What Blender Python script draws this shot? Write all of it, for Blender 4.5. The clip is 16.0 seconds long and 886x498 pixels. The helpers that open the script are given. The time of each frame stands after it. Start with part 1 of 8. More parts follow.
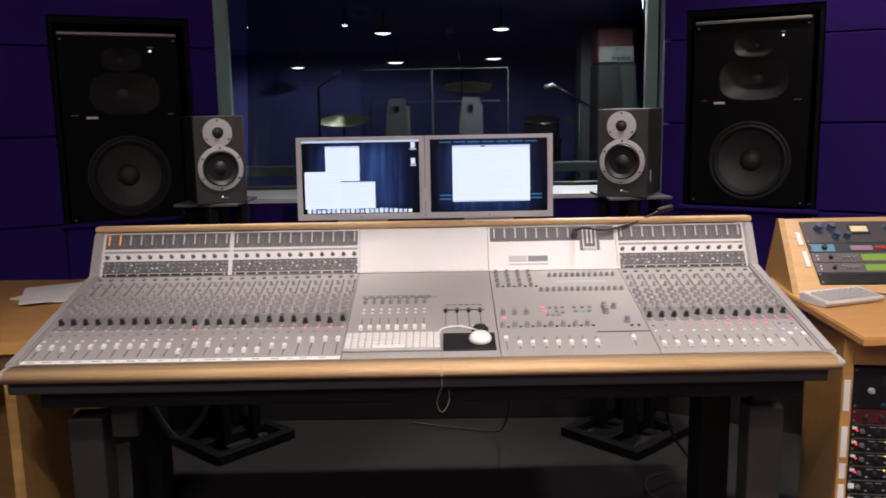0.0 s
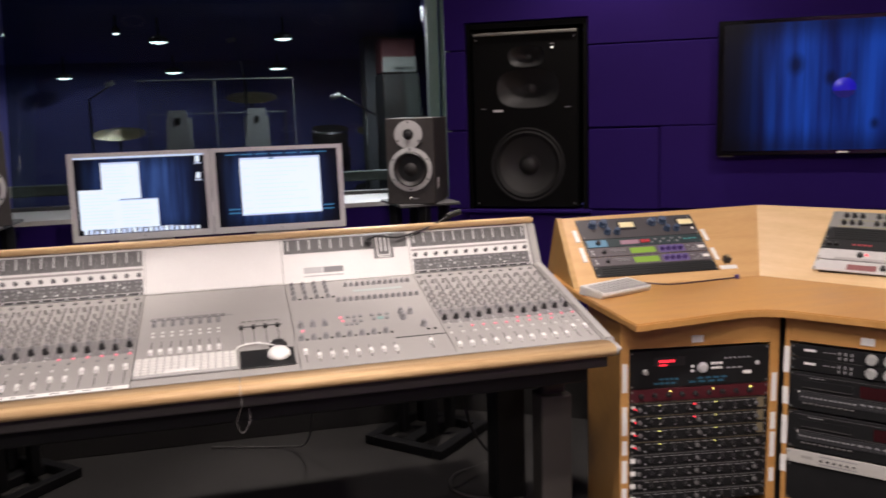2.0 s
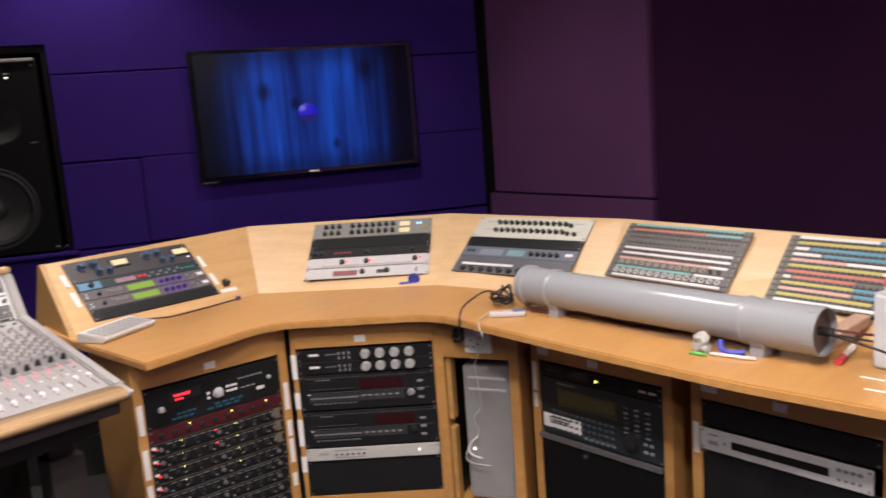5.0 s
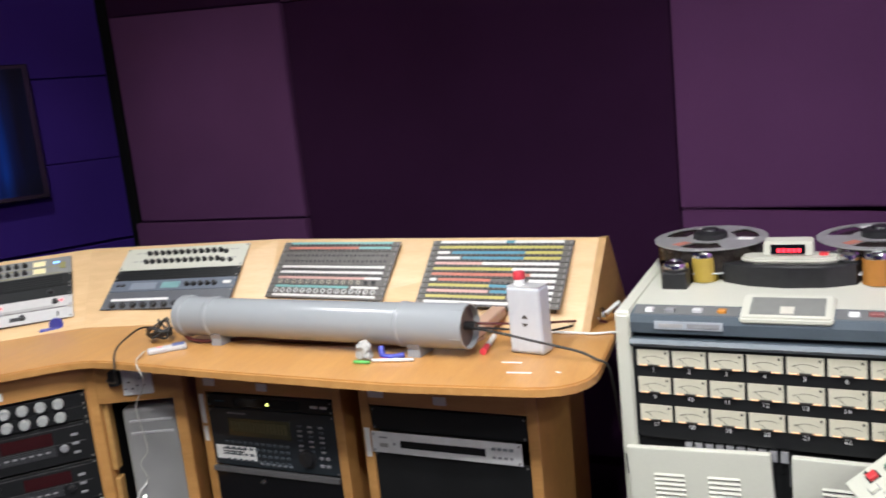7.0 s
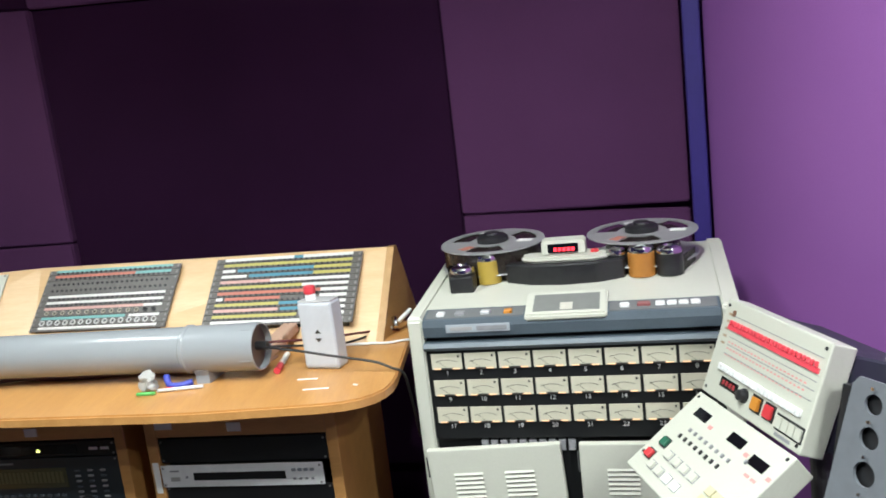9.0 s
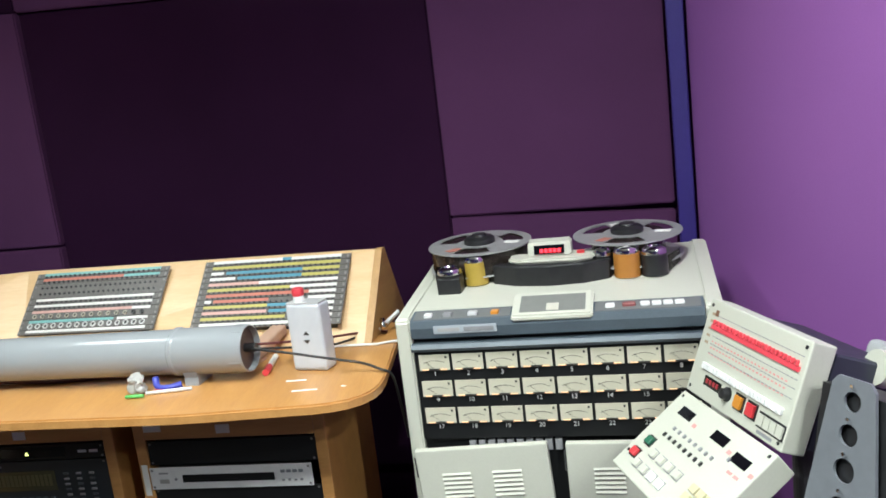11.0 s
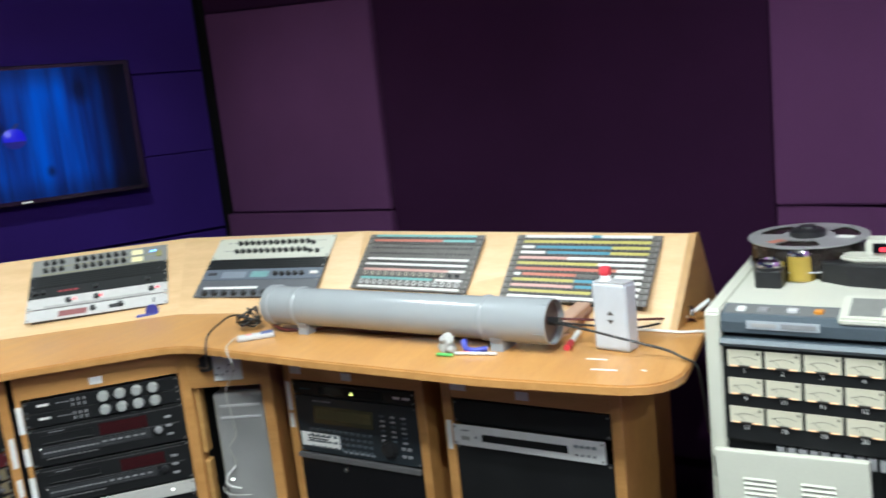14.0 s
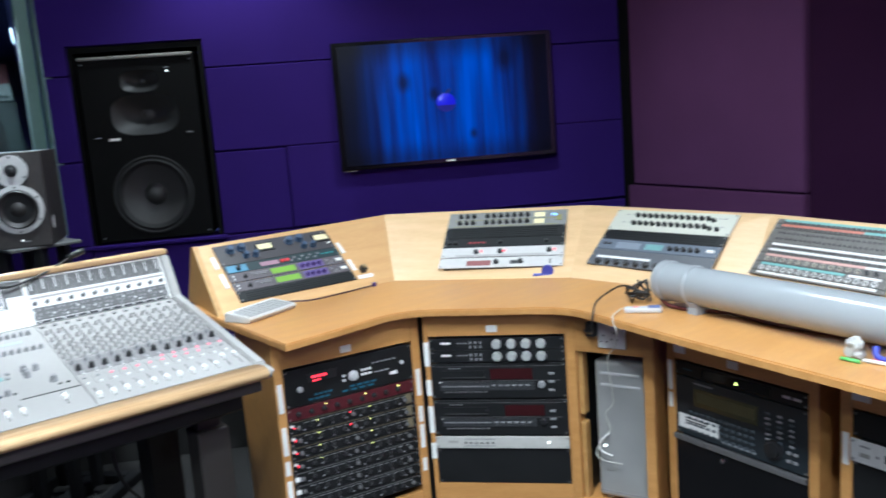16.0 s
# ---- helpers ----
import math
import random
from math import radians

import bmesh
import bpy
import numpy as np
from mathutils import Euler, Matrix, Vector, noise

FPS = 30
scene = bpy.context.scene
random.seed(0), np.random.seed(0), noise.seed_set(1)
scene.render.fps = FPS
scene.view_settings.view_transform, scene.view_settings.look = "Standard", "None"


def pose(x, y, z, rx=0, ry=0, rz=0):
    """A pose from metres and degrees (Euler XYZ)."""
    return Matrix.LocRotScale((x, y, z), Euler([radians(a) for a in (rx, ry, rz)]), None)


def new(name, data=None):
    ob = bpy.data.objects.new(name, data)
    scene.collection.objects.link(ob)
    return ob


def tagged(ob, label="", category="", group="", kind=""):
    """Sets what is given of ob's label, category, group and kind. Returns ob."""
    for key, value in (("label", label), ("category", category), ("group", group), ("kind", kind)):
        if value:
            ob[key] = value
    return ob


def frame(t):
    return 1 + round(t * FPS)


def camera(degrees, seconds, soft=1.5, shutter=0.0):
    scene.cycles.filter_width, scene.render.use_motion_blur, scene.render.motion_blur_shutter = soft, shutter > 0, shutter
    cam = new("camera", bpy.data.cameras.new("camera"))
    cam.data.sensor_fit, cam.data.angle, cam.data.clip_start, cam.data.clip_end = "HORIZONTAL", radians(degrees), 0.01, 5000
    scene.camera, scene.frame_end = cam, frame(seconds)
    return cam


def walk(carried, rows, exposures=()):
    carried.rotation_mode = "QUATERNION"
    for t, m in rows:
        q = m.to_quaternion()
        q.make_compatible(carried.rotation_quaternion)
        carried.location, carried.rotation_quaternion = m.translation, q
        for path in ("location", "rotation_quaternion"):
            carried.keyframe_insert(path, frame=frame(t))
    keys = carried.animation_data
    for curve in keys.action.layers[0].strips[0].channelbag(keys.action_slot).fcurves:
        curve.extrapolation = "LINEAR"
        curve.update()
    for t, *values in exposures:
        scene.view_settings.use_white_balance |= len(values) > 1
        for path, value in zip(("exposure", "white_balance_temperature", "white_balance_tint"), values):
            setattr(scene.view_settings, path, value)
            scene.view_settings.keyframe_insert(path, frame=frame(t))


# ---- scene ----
cam = camera(55.429, 16.0, soft=1.7, shutter=0.5)
PATH = [
    (0.0, pose(0.0040, 0.0027, 1.4445, 80.391, 0.999, 0.576)),
    (0.5, pose(0.0062, 0.0023, 1.4466, 80.393, 1.073, -1.730)),
    (1.0, pose(0.0041, -0.0018, 1.4460, 80.558, 1.193, -5.144)),
    (1.5, pose(0.0054, -0.0024, 1.4462, 80.649, 1.468, -8.758)),
    (2.0, pose(0.0042, 0.0005, 1.4481, 80.665, 1.761, -13.617)),
    (2.5, pose(-0.0017, -0.0025, 1.4502, 80.752, 2.027, -19.788)),
    (3.0, pose(-0.0047, -0.0006, 1.4513, 80.848, 2.468, -25.186)),
    (3.5, pose(-0.0036, 0.0013, 1.4505, 80.858, 2.930, -30.082)),
    (4.0, pose(-0.0052, 0.0002, 1.4483, 80.887, 3.432, -36.247)),
    (4.2, pose(-0.0042, 0.0031, 1.4500, 80.852, 3.549, -38.639)),
    (6.3, pose(-0.0009, -0.0055, 1.4505, 80.325, 5.332, -62.947)),
    (6.5, pose(-0.0037, -0.0065, 1.4513, 80.237, 5.412, -65.474)),
    (7.0, pose(-0.0064, -0.0048, 1.4531, 79.995, 5.872, -71.372)),
    (7.5, pose(-0.0020, 0.0013, 1.4508, 79.826, 6.067, -75.978)),
    (8.0, pose(0.0021, 0.0054, 1.4512, 79.570, 6.224, -80.271)),
    (8.5, pose(-0.0004, 0.0071, 1.4518, 79.403, 6.398, -83.917)),
    (9.0, pose(0.0071, 0.0059, 1.4504, 79.227, 6.577, -86.295)),
    (9.2, pose(0.0066, 0.0054, 1.4506, 79.215, 6.585, -86.870)),
    (10.2, pose(-0.0010, 0.0025, 1.4517, 79.24, 6.63, -87.120)),
    (11.3, pose(-0.0092, -0.0008, 1.4528, 79.300, 6.679, -86.930)),
    (11.5, pose(-0.0094, -0.0011, 1.4529, 79.337, 6.679, -86.586)),
    (12.0, pose(-0.0075, -0.0013, 1.4524, 79.403, 6.679, -85.155)),
    (12.5, pose(-0.0058, -0.0011, 1.4518, 79.526, 6.632, -82.377)),
    (13.0, pose(-0.0062, -0.0010, 1.4522, 79.732, 6.497, -77.675)),
    (13.5, pose(-0.0022, 0.0001, 1.4513, 79.946, 6.349, -71.739)),
    (14.0, pose(-0.0026, 0.0008, 1.4512, 80.180, 5.999, -65.641)),
    (14.5, pose(0.0047, -0.0004, 1.4466, 80.432, 5.656, -58.143)),
    (15.0, pose(0.0179, 0.0032, 1.4546, 80.431, 5.299, -50.930)),
    (15.5, pose(0.0165, 0.0022, 1.4547, 80.605, 4.925, -44.664)),
    (16.0, pose(0.0070, 0.0052, 1.4522, 80.710, 4.312, -38.474)),
]
EXPOSURES = [(0.0, 0.0, 6600, 18), (2.0, 0.08, 6700, 18), (4.0, 0.18, 6700, 19), (6.5, 0.44, 6000, 9), (9.0, 0.5, 5700, -2), (12.5, 0.5, 5700, -4), (14.5, 0.63, 5400, -5), (16.0, 0.66, 5150, -2)]
walk(cam, PATH, EXPOSURES)

# ---- world and lamps ----
world = bpy.data.worlds.new("World")
scene.world = world
world.use_nodes = True
world.node_tree.nodes["Background"].inputs["Color"].default_value = (0.5, 0.5, 0.7, 1)
world.node_tree.nodes["Background"].inputs["Strength"].default_value = 0.01
CEIL = 2.65


def mat(name, c1, c2=None, scale=8.0, rough=0.5, metal=0.0, bump=0.0, bscale=60.0, stretch=(1, 1, 1), spread=0.0, emit=0.0, coat=0.0, fine=0.35, spec=0.5):
    """Two-scale procedural surface: broad blotches and fine grain between two colours, with a fine relief."""
    m = bpy.data.materials.new(name)
    m.use_nodes = True
    nt = m.node_tree
    n, l = nt.nodes, nt.links
    b = n["Principled BSDF"]
    c2 = c2 or tuple(v * 0.8 for v in c1)
    tc = n.new("ShaderNodeTexCoord")
    mp = n.new("ShaderNodeMapping")
    mp.inputs["Scale"].default_value = stretch
    l.new(tc.outputs["Object"], mp.inputs["Vector"])
    big = n.new("ShaderNodeTexNoise")
    big.inputs["Scale"].default_value = scale
    big.inputs["Detail"].default_value = 5
    small = n.new("ShaderNodeTexNoise")
    small.inputs["Scale"].default_value = bscale
    small.inputs["Detail"].default_value = 3
    for q in (big, small):
        l.new(mp.outputs["Vector"], q.inputs["Vector"])
    mix = n.new("ShaderNodeMix")
    mix.data_type = "FLOAT"
    mix.inputs[0].default_value = fine
    l.new(big.outputs["Fac"], mix.inputs[2])
    l.new(small.outputs["Fac"], mix.inputs[3])
    ramp = n.new("ShaderNodeValToRGB")
    ramp.color_ramp.elements[0].position, ramp.color_ramp.elements[1].position = 0.32, 0.68
    ramp.color_ramp.elements[0].color = (*c2, 1)
    ramp.color_ramp.elements[1].color = (*c1, 1)
    l.new(mix.outputs[0], ramp.inputs["Fac"])
    out = ramp.outputs["Color"]
    if spread:
        info = n.new("ShaderNodeObjectInfo")
        mr = n.new("ShaderNodeMapRange")
        mr.inputs["To Min"].default_value, mr.inputs["To Max"].default_value = 1 - spread, 1 + spread
        l.new(info.outputs["Random"], mr.inputs["Value"])
        hv = n.new("ShaderNodeHueSaturation")
        l.new(mr.outputs["Result"], hv.inputs["Value"])
        l.new(out, hv.inputs["Color"])
        out = hv.outputs["Color"]
    l.new(out, b.inputs["Base Color"])
    rr = n.new("ShaderNodeMapRange")
    rr.inputs["To Min"].default_value, rr.inputs["To Max"].default_value = max(rough - 0.08, 0.02), min(rough + 0.08, 1)
    l.new(big.outputs["Fac"], rr.inputs["Value"])
    l.new(rr.outputs["Result"], b.inputs["Roughness"])
    b.inputs["Metallic"].default_value = metal
    b.inputs["Specular IOR Level"].default_value = spec
    b.inputs["Coat Weight"].default_value = coat
    b.inputs["Coat Roughness"].default_value = 0.15
    if emit:
        l.new(out, b.inputs["Emission Color"])
        b.inputs["Emission Strength"].default_value = emit
    if bump:
        bp = n.new("ShaderNodeBump")
        bp.inputs["Strength"].default_value = bump
        bp.inputs["Distance"].default_value = 0.004
        l.new(small.outputs["Fac"], bp.inputs["Height"])
        l.new(bp.outputs["Normal"], b.inputs["Normal"])
    return m


def glow(name, c, s):
    m = bpy.data.materials.new(name)
    m.use_nodes = True
    b = m.node_tree.nodes["Principled BSDF"]
    b.inputs["Base Color"].default_value = (*[v * 0.3 for v in c], 1)
    b.inputs["Emission Color"].default_value = (*c, 1)
    b.inputs["Emission Strength"].default_value = s
    b.inputs["Roughness"].default_value = 0.3
    return m


def glass(name, c=(0.9, 0.95, 0.95), rough=0.0):
    m = bpy.data.materials.new(name)
    m.use_nodes = True
    nt = m.node_tree
    nt.nodes.remove(nt.nodes["Principled BSDF"])
    tr = nt.nodes.new("ShaderNodeBsdfTransparent")
    tr.inputs["Color"].default_value = (*c, 1)
    gl = nt.nodes.new("ShaderNodeBsdfGlossy")
    gl.inputs["Roughness"].default_value = rough
    fr = nt.nodes.new("ShaderNodeFresnel")
    fr.inputs["IOR"].default_value = 1.5
    mx = nt.nodes.new("ShaderNodeMixShader")
    nt.links.new(fr.outputs["Fac"], mx.inputs["Fac"])
    nt.links.new(tr.outputs["BSDF"], mx.inputs[1])
    nt.links.new(gl.outputs["BSDF"], mx.inputs[2])
    nt.links.new(mx.outputs["Shader"], nt.nodes["Material Output"].inputs["Surface"])
    return m


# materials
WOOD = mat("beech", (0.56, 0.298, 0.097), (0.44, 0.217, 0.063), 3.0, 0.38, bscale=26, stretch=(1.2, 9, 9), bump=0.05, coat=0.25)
# paler copies of the beech, with the light on the riser in their colour
WOODL = mat("lit_beech", (0.72, 0.5, 0.27), (0.61, 0.4, 0.2), 3.0, 0.4, bscale=26, stretch=(1.2, 9, 9), bump=0.05, coat=0.2)
WOODM = mat("part_lit_beech", (0.63, 0.39, 0.17), (0.52, 0.3, 0.12), 3.0, 0.4, bscale=26, stretch=(1.2, 9, 9), bump=0.05, coat=0.2)
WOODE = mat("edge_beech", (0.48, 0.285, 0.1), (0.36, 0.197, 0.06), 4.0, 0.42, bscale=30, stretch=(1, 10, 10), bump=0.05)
BLUEFAB = mat("blue_fabric", (0.03, 0.0125, 0.137), (0.024, 0.0098, 0.108), 2.5, 0.95, bump=0.25, bscale=420, spec=0.08)
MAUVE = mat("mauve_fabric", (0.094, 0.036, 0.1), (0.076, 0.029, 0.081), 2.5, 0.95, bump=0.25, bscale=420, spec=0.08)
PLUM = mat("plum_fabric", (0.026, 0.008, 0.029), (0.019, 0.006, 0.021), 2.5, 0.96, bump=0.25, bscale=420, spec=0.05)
PURPLE = mat("purple_paint", (0.35, 0.137, 0.46), (0.32, 0.12, 0.43), 1.8, 0.6, bump=0.08, bscale=260)
CARPET = mat("dark_carpet", (0.027, 0.0258, 0.025), (0.018, 0.0172, 0.0165), 6, 0.97, bump=0.5, bscale=380)
WHITECEIL = mat("ceiling_grey", (0.3, 0.29, 0.3), (0.25, 0.24, 0.25), 3, 0.9, bump=0.1, bscale=120)
BLACK = mat("black_plastic", (0.013, 0.0135, 0.0145), (0.008, 0.0083, 0.0088), 10, 0.45, bump=0.06, bscale=300, spec=0.3)
BLACKW = mat("black_ash", (0.038, 0.033, 0.032), (0.022, 0.019, 0.018), 5, 0.55, bump=0.1, bscale=60, stretch=(9, 9, 1))
CONE = mat("cone_black", (0.03, 0.029, 0.029), (0.022, 0.0215, 0.021), 20, 0.6, bump=0.05, bscale=200)
GREYC = mat("console_grey", (0.345, 0.333, 0.322), (0.3, 0.289, 0.28), 5, 0.45, bump=0.04, bscale=240)
GREYD = mat("frame_grey", (0.085, 0.085, 0.087), (0.065, 0.065, 0.067), 6, 0.55, bump=0.06, bscale=200)
BEAMG = mat("beam_grey", (0.085, 0.079, 0.074), (0.065, 0.06, 0.056), 6, 0.6, bump=0.06, bscale=200)
LEGGREY = mat("leg_grey", (0.045, 0.04, 0.037), (0.035, 0.031, 0.028), 6, 0.5, bump=0.06, bscale=200)
WHITEP = mat("white_panel", (0.74, 0.73, 0.72), (0.68, 0.67, 0.66), 5, 0.4, bump=0.03, bscale=200)
SILVER = mat("silver", (0.62, 0.62, 0.63), (0.55, 0.55, 0.56), 12, 0.4, 0.25, bump=0.02, bscale=300)
CREAM = mat("cream_paint", (0.57, 0.57, 0.49), (0.52, 0.52, 0.445), 4, 0.45, bump=0.06, bscale=260)
SLATE = mat("slate_grey", (0.1, 0.125, 0.15), (0.08, 0.1, 0.12), 8, 0.45, bump=0.04, bscale=200)
ARMWOOD = mat("armrest_beech", (0.63, 0.44, 0.24), (0.37, 0.22, 0.1), 2.2, 0.5, bscale=20, stretch=(1.0, 26, 26), bump=0.08, spec=0.35)
SPKBLACK = mat("speaker_black", (0.0045, 0.0045, 0.0045), (0.003, 0.003, 0.003), 8, 0.75, bump=0.08, bscale=260, spec=0.1)
PVC = mat("grey_pvc", (0.3, 0.315, 0.33), (0.285, 0.3, 0.315), 9, 0.22, bump=0.02, bscale=300, spec=0.45)


# ---- building helpers ----
def bx(bm, x0, y0, z0, x1, y1, z1, m=None, bev=0.0, seg=1):
    """A box, with bevelled edges where bev is given."""
    r = bmesh.ops.create_cube(bm, size=1)
    vs = r["verts"]
    t = Matrix.Translation(((x0 + x1) / 2, (y0 + y1) / 2, (z0 + z1) / 2)) @ Matrix.Diagonal((abs(x1 - x0), abs(y1 - y0), abs(z1 - z0), 1))
    bmesh.ops.transform(bm, matrix=t, verts=vs)
    if bev:
        es = list({e for v in vs for e in v.link_edges})
        r = bmesh.ops.bevel(bm, geom=es, offset=bev, segments=seg, affect="EDGES", profile=0.5)
        vs = list({v for f in r["faces"] for v in f.verts} | {v for v in vs if v.is_valid})
    if m is not None:
        bmesh.ops.transform(bm, matrix=m, verts=vs)
    return bm


def cyl(bm, r, h, seg=16, m=None, r2=None, caps=True):
    """A cylinder or cone along z from 0 to h."""
    c = bmesh.ops.create_cone(bm, cap_ends=caps, segments=seg, radius1=r, radius2=r if r2 is None else r2, depth=h)
    t = Matrix.Translation((0, 0, h / 2))
    bmesh.ops.transform(bm, matrix=(m @ t) if m is not None else t, verts=c["verts"])
    return bm


def prism(bm, pts, z0, z1, m=None):
    """A flat outline raised from z0 to z1."""
    lo = [bm.verts.new((x, y, z0)) for x, y in pts]
    hi = [bm.verts.new((x, y, z1)) for x, y in pts]
    bm.faces.new(lo[::-1])
    bm.faces.new(hi)
    k = len(pts)
    for i in range(k):
        bm.faces.new((lo[i], lo[(i + 1) % k], hi[(i + 1) % k], hi[i]))
    if m is not None:
        bmesh.ops.transform(bm, matrix=m, verts=lo + hi)
    bmesh.ops.recalc_face_normals(bm, faces=bm.faces[:])
    return bm


def side(bm, pts, x0, x1, m=None):
    """An outline in y and z carried along x."""
    lo = [bm.verts.new((x0, y, z)) for y, z in pts]
    hi = [bm.verts.new((x1, y, z)) for y, z in pts]
    bm.faces.new(lo[::-1])
    bm.faces.new(hi)
    k = len(pts)
    for i in range(k):
        bm.faces.new((lo[i], lo[(i + 1) % k], hi[(i + 1) % k], hi[i]))
    if m is not None:
        bmesh.ops.transform(bm, matrix=m, verts=lo + hi)
    bmesh.ops.recalc_face_normals(bm, faces=bm.faces[:])
    return bm


def lathe(bm, prof, seg=32, m=None, crease=0.6):
    """A profile of (radius, height) turned about z."""
    rings = []
    for r, z in prof:
        if r < 1e-6:
            rings.append([bm.verts.new((0, 0, z))])
        else:
            rings.append([bm.verts.new((r * math.cos(2 * math.pi * i / seg), r * math.sin(2 * math.pi * i / seg), z)) for i in range(seg)])
    sharp = []
    for k, (a, b) in enumerate(zip(rings, rings[1:])):
        if k and len(a) > 1:
            # a crease in the profile stays crisp
            u, v = Vector(prof[k]) - Vector(prof[k - 1]), Vector(prof[k + 1]) - Vector(prof[k])
            if u.length > 1e-7 and v.length > 1e-7 and u.angle(v) > crease:
                sharp.append(a)
        for i in range(seg):
            j = (i + 1) % seg
            q = [a[i % len(a)], a[j % len(a)], b[j % len(b)], b[i % len(b)]]
            q = list(dict.fromkeys(q))
            if len(q) > 2:
                f = bm.faces.new(q)
                f.smooth = True
    for a in sharp:
        for i in range(seg):
            e = bm.edges.get((a[i], a[(i + 1) % seg]))
            if e:
                e.smooth = False
    if m is not None:
        bmesh.ops.transform(bm, matrix=m, verts=[v for r in rings for v in r])
    return bm


def tube(bm, pts, r, seg=8):
    """A round cable or rod through points."""
    pts = [Vector(p) for p in pts]
    rings = []
    for i, p in enumerate(pts):
        d = (pts[min(i + 1, len(pts) - 1)] - pts[max(i - 1, 0)]).normalized()
        a = d.cross(Vector((0, 0, 1)))
        if a.length < 1e-3:
            a = d.cross(Vector((1, 0, 0)))
        a.normalize()
        b = d.cross(a)
        rings.append([bm.verts.new(p + r * (math.cos(2 * math.pi * k / seg) * a + math.sin(2 * math.pi * k / seg) * b)) for k in range(seg)])
    for a, b in zip(rings, rings[1:]):
        for k in range(seg):
            bm.faces.new((a[k], a[(k + 1) % seg], b[(k + 1) % seg], b[k])).smooth = True
    bm.faces.new(rings[0][::-1])
    bm.faces.new(rings[-1])
    return bm


def smooth_path(pts, n=6):
    """A Catmull-Rom line through points."""
    p = [Vector(q) for q in pts]
    p = [p[0]] + p + [p[-1]]
    out = []
    for i in range(1, len(p) - 2):
        for k in range(n):
            t = k / n
            out.append(0.5 * ((2 * p[i]) + (p[i + 1] - p[i - 1]) * t + (2 * p[i - 1] - 5 * p[i] + 4 * p[i + 1] - p[i + 2]) * t * t + (3 * p[i] - p[i - 1] - 3 * p[i + 1] + p[i + 2]) * t ** 3))
    out.append(p[-2])
    return out


def B():
    return bmesh.new()


def part(name, bm, material, parent=None, label="", m=None):
    me = bpy.data.meshes.new(name)
    bm.to_mesh(me)
    bm.free()
    me.materials.append(material)
    ob = new(name, me)
    if parent is not None:
        ob.parent = parent
    if m is not None:
        ob.matrix_basis = m
    if label:
        ob["label"] = label
    return ob


def again(ob, name, parent, m):
    """Another piece on the same mesh."""
    o = new(name, ob.data)
    o.parent = parent
    o.matrix_basis = m
    return o


def thing(name, label, category, m=None, group="", kind=""):
    ob = new(name)
    ob.empty_display_size = 0.05
    if m is not None:
        ob.matrix_basis = m
    return tagged(ob, label, category, group, kind)


def solo(name, bm, material, label, category, m=None, group="", kind=""):
    return tagged(part(name, bm, material, None, "", m), label, category, group, kind)


def frame_at(p, yaw, tilt=0.0):
    """Local axes at p: x to the viewer's right, y away from the viewer, z up; yaw turns about z, tilt leans the top back (degrees)."""
    return Matrix.Translation(p) @ Matrix.Rotation(radians(yaw), 4, "Z") @ Matrix.Rotation(radians(-tilt), 4, "X")


# ---- room ----
def wall_slab(name, a, b, z0, z1, thick, material, label):
    """An upright wall from a to b, its inner face on the line and its thickness on the left of the way from a to b."""
    a, b = Vector((*a, 0)), Vector((*b, 0))
    d = (b - a).normalized()
    n = Vector((-d.y, d.x, 0)) * thick
    bm = B()
    prism(bm, [(a.x, a.y), (b.x, b.y), (b.x + n.x, b.y + n.y), (a.x + n.x, a.y + n.y)], z0, z1)
    return solo(name, bm, material, label, "wall", kind="structure")


def face(p, yaw, tilt=0.0):
    """Axes of a face turned to the viewer: x to the right, y up the face, z out of it; tilt leans its top back."""
    a, t = radians(yaw), radians(tilt)
    x = Vector((math.cos(a), math.sin(a), 0))
    away = Vector((-math.sin(a), math.cos(a), 0))
    up = Vector((0, 0, math.cos(t))) + away * math.sin(t)
    n = x.cross(up)
    return Matrix(((x.x, up.x, n.x, p[0]), (x.y, up.y, n.y, p[1]), (x.z, up.z, n.z, p[2]), (0, 0, 0, 1)))

# inner corners of the room, clockwise from above
W = {"sw": (-3.0, -3.2), "nw": (-3.0, 2.66), "wl": (-1.03, 3.797), "wr": (0.95, 3.855), "ne": (3.137, 2.592), "e": (2.52, -0.585), "s": (0.45, -0.98), "se": (0.45, -3.2)}


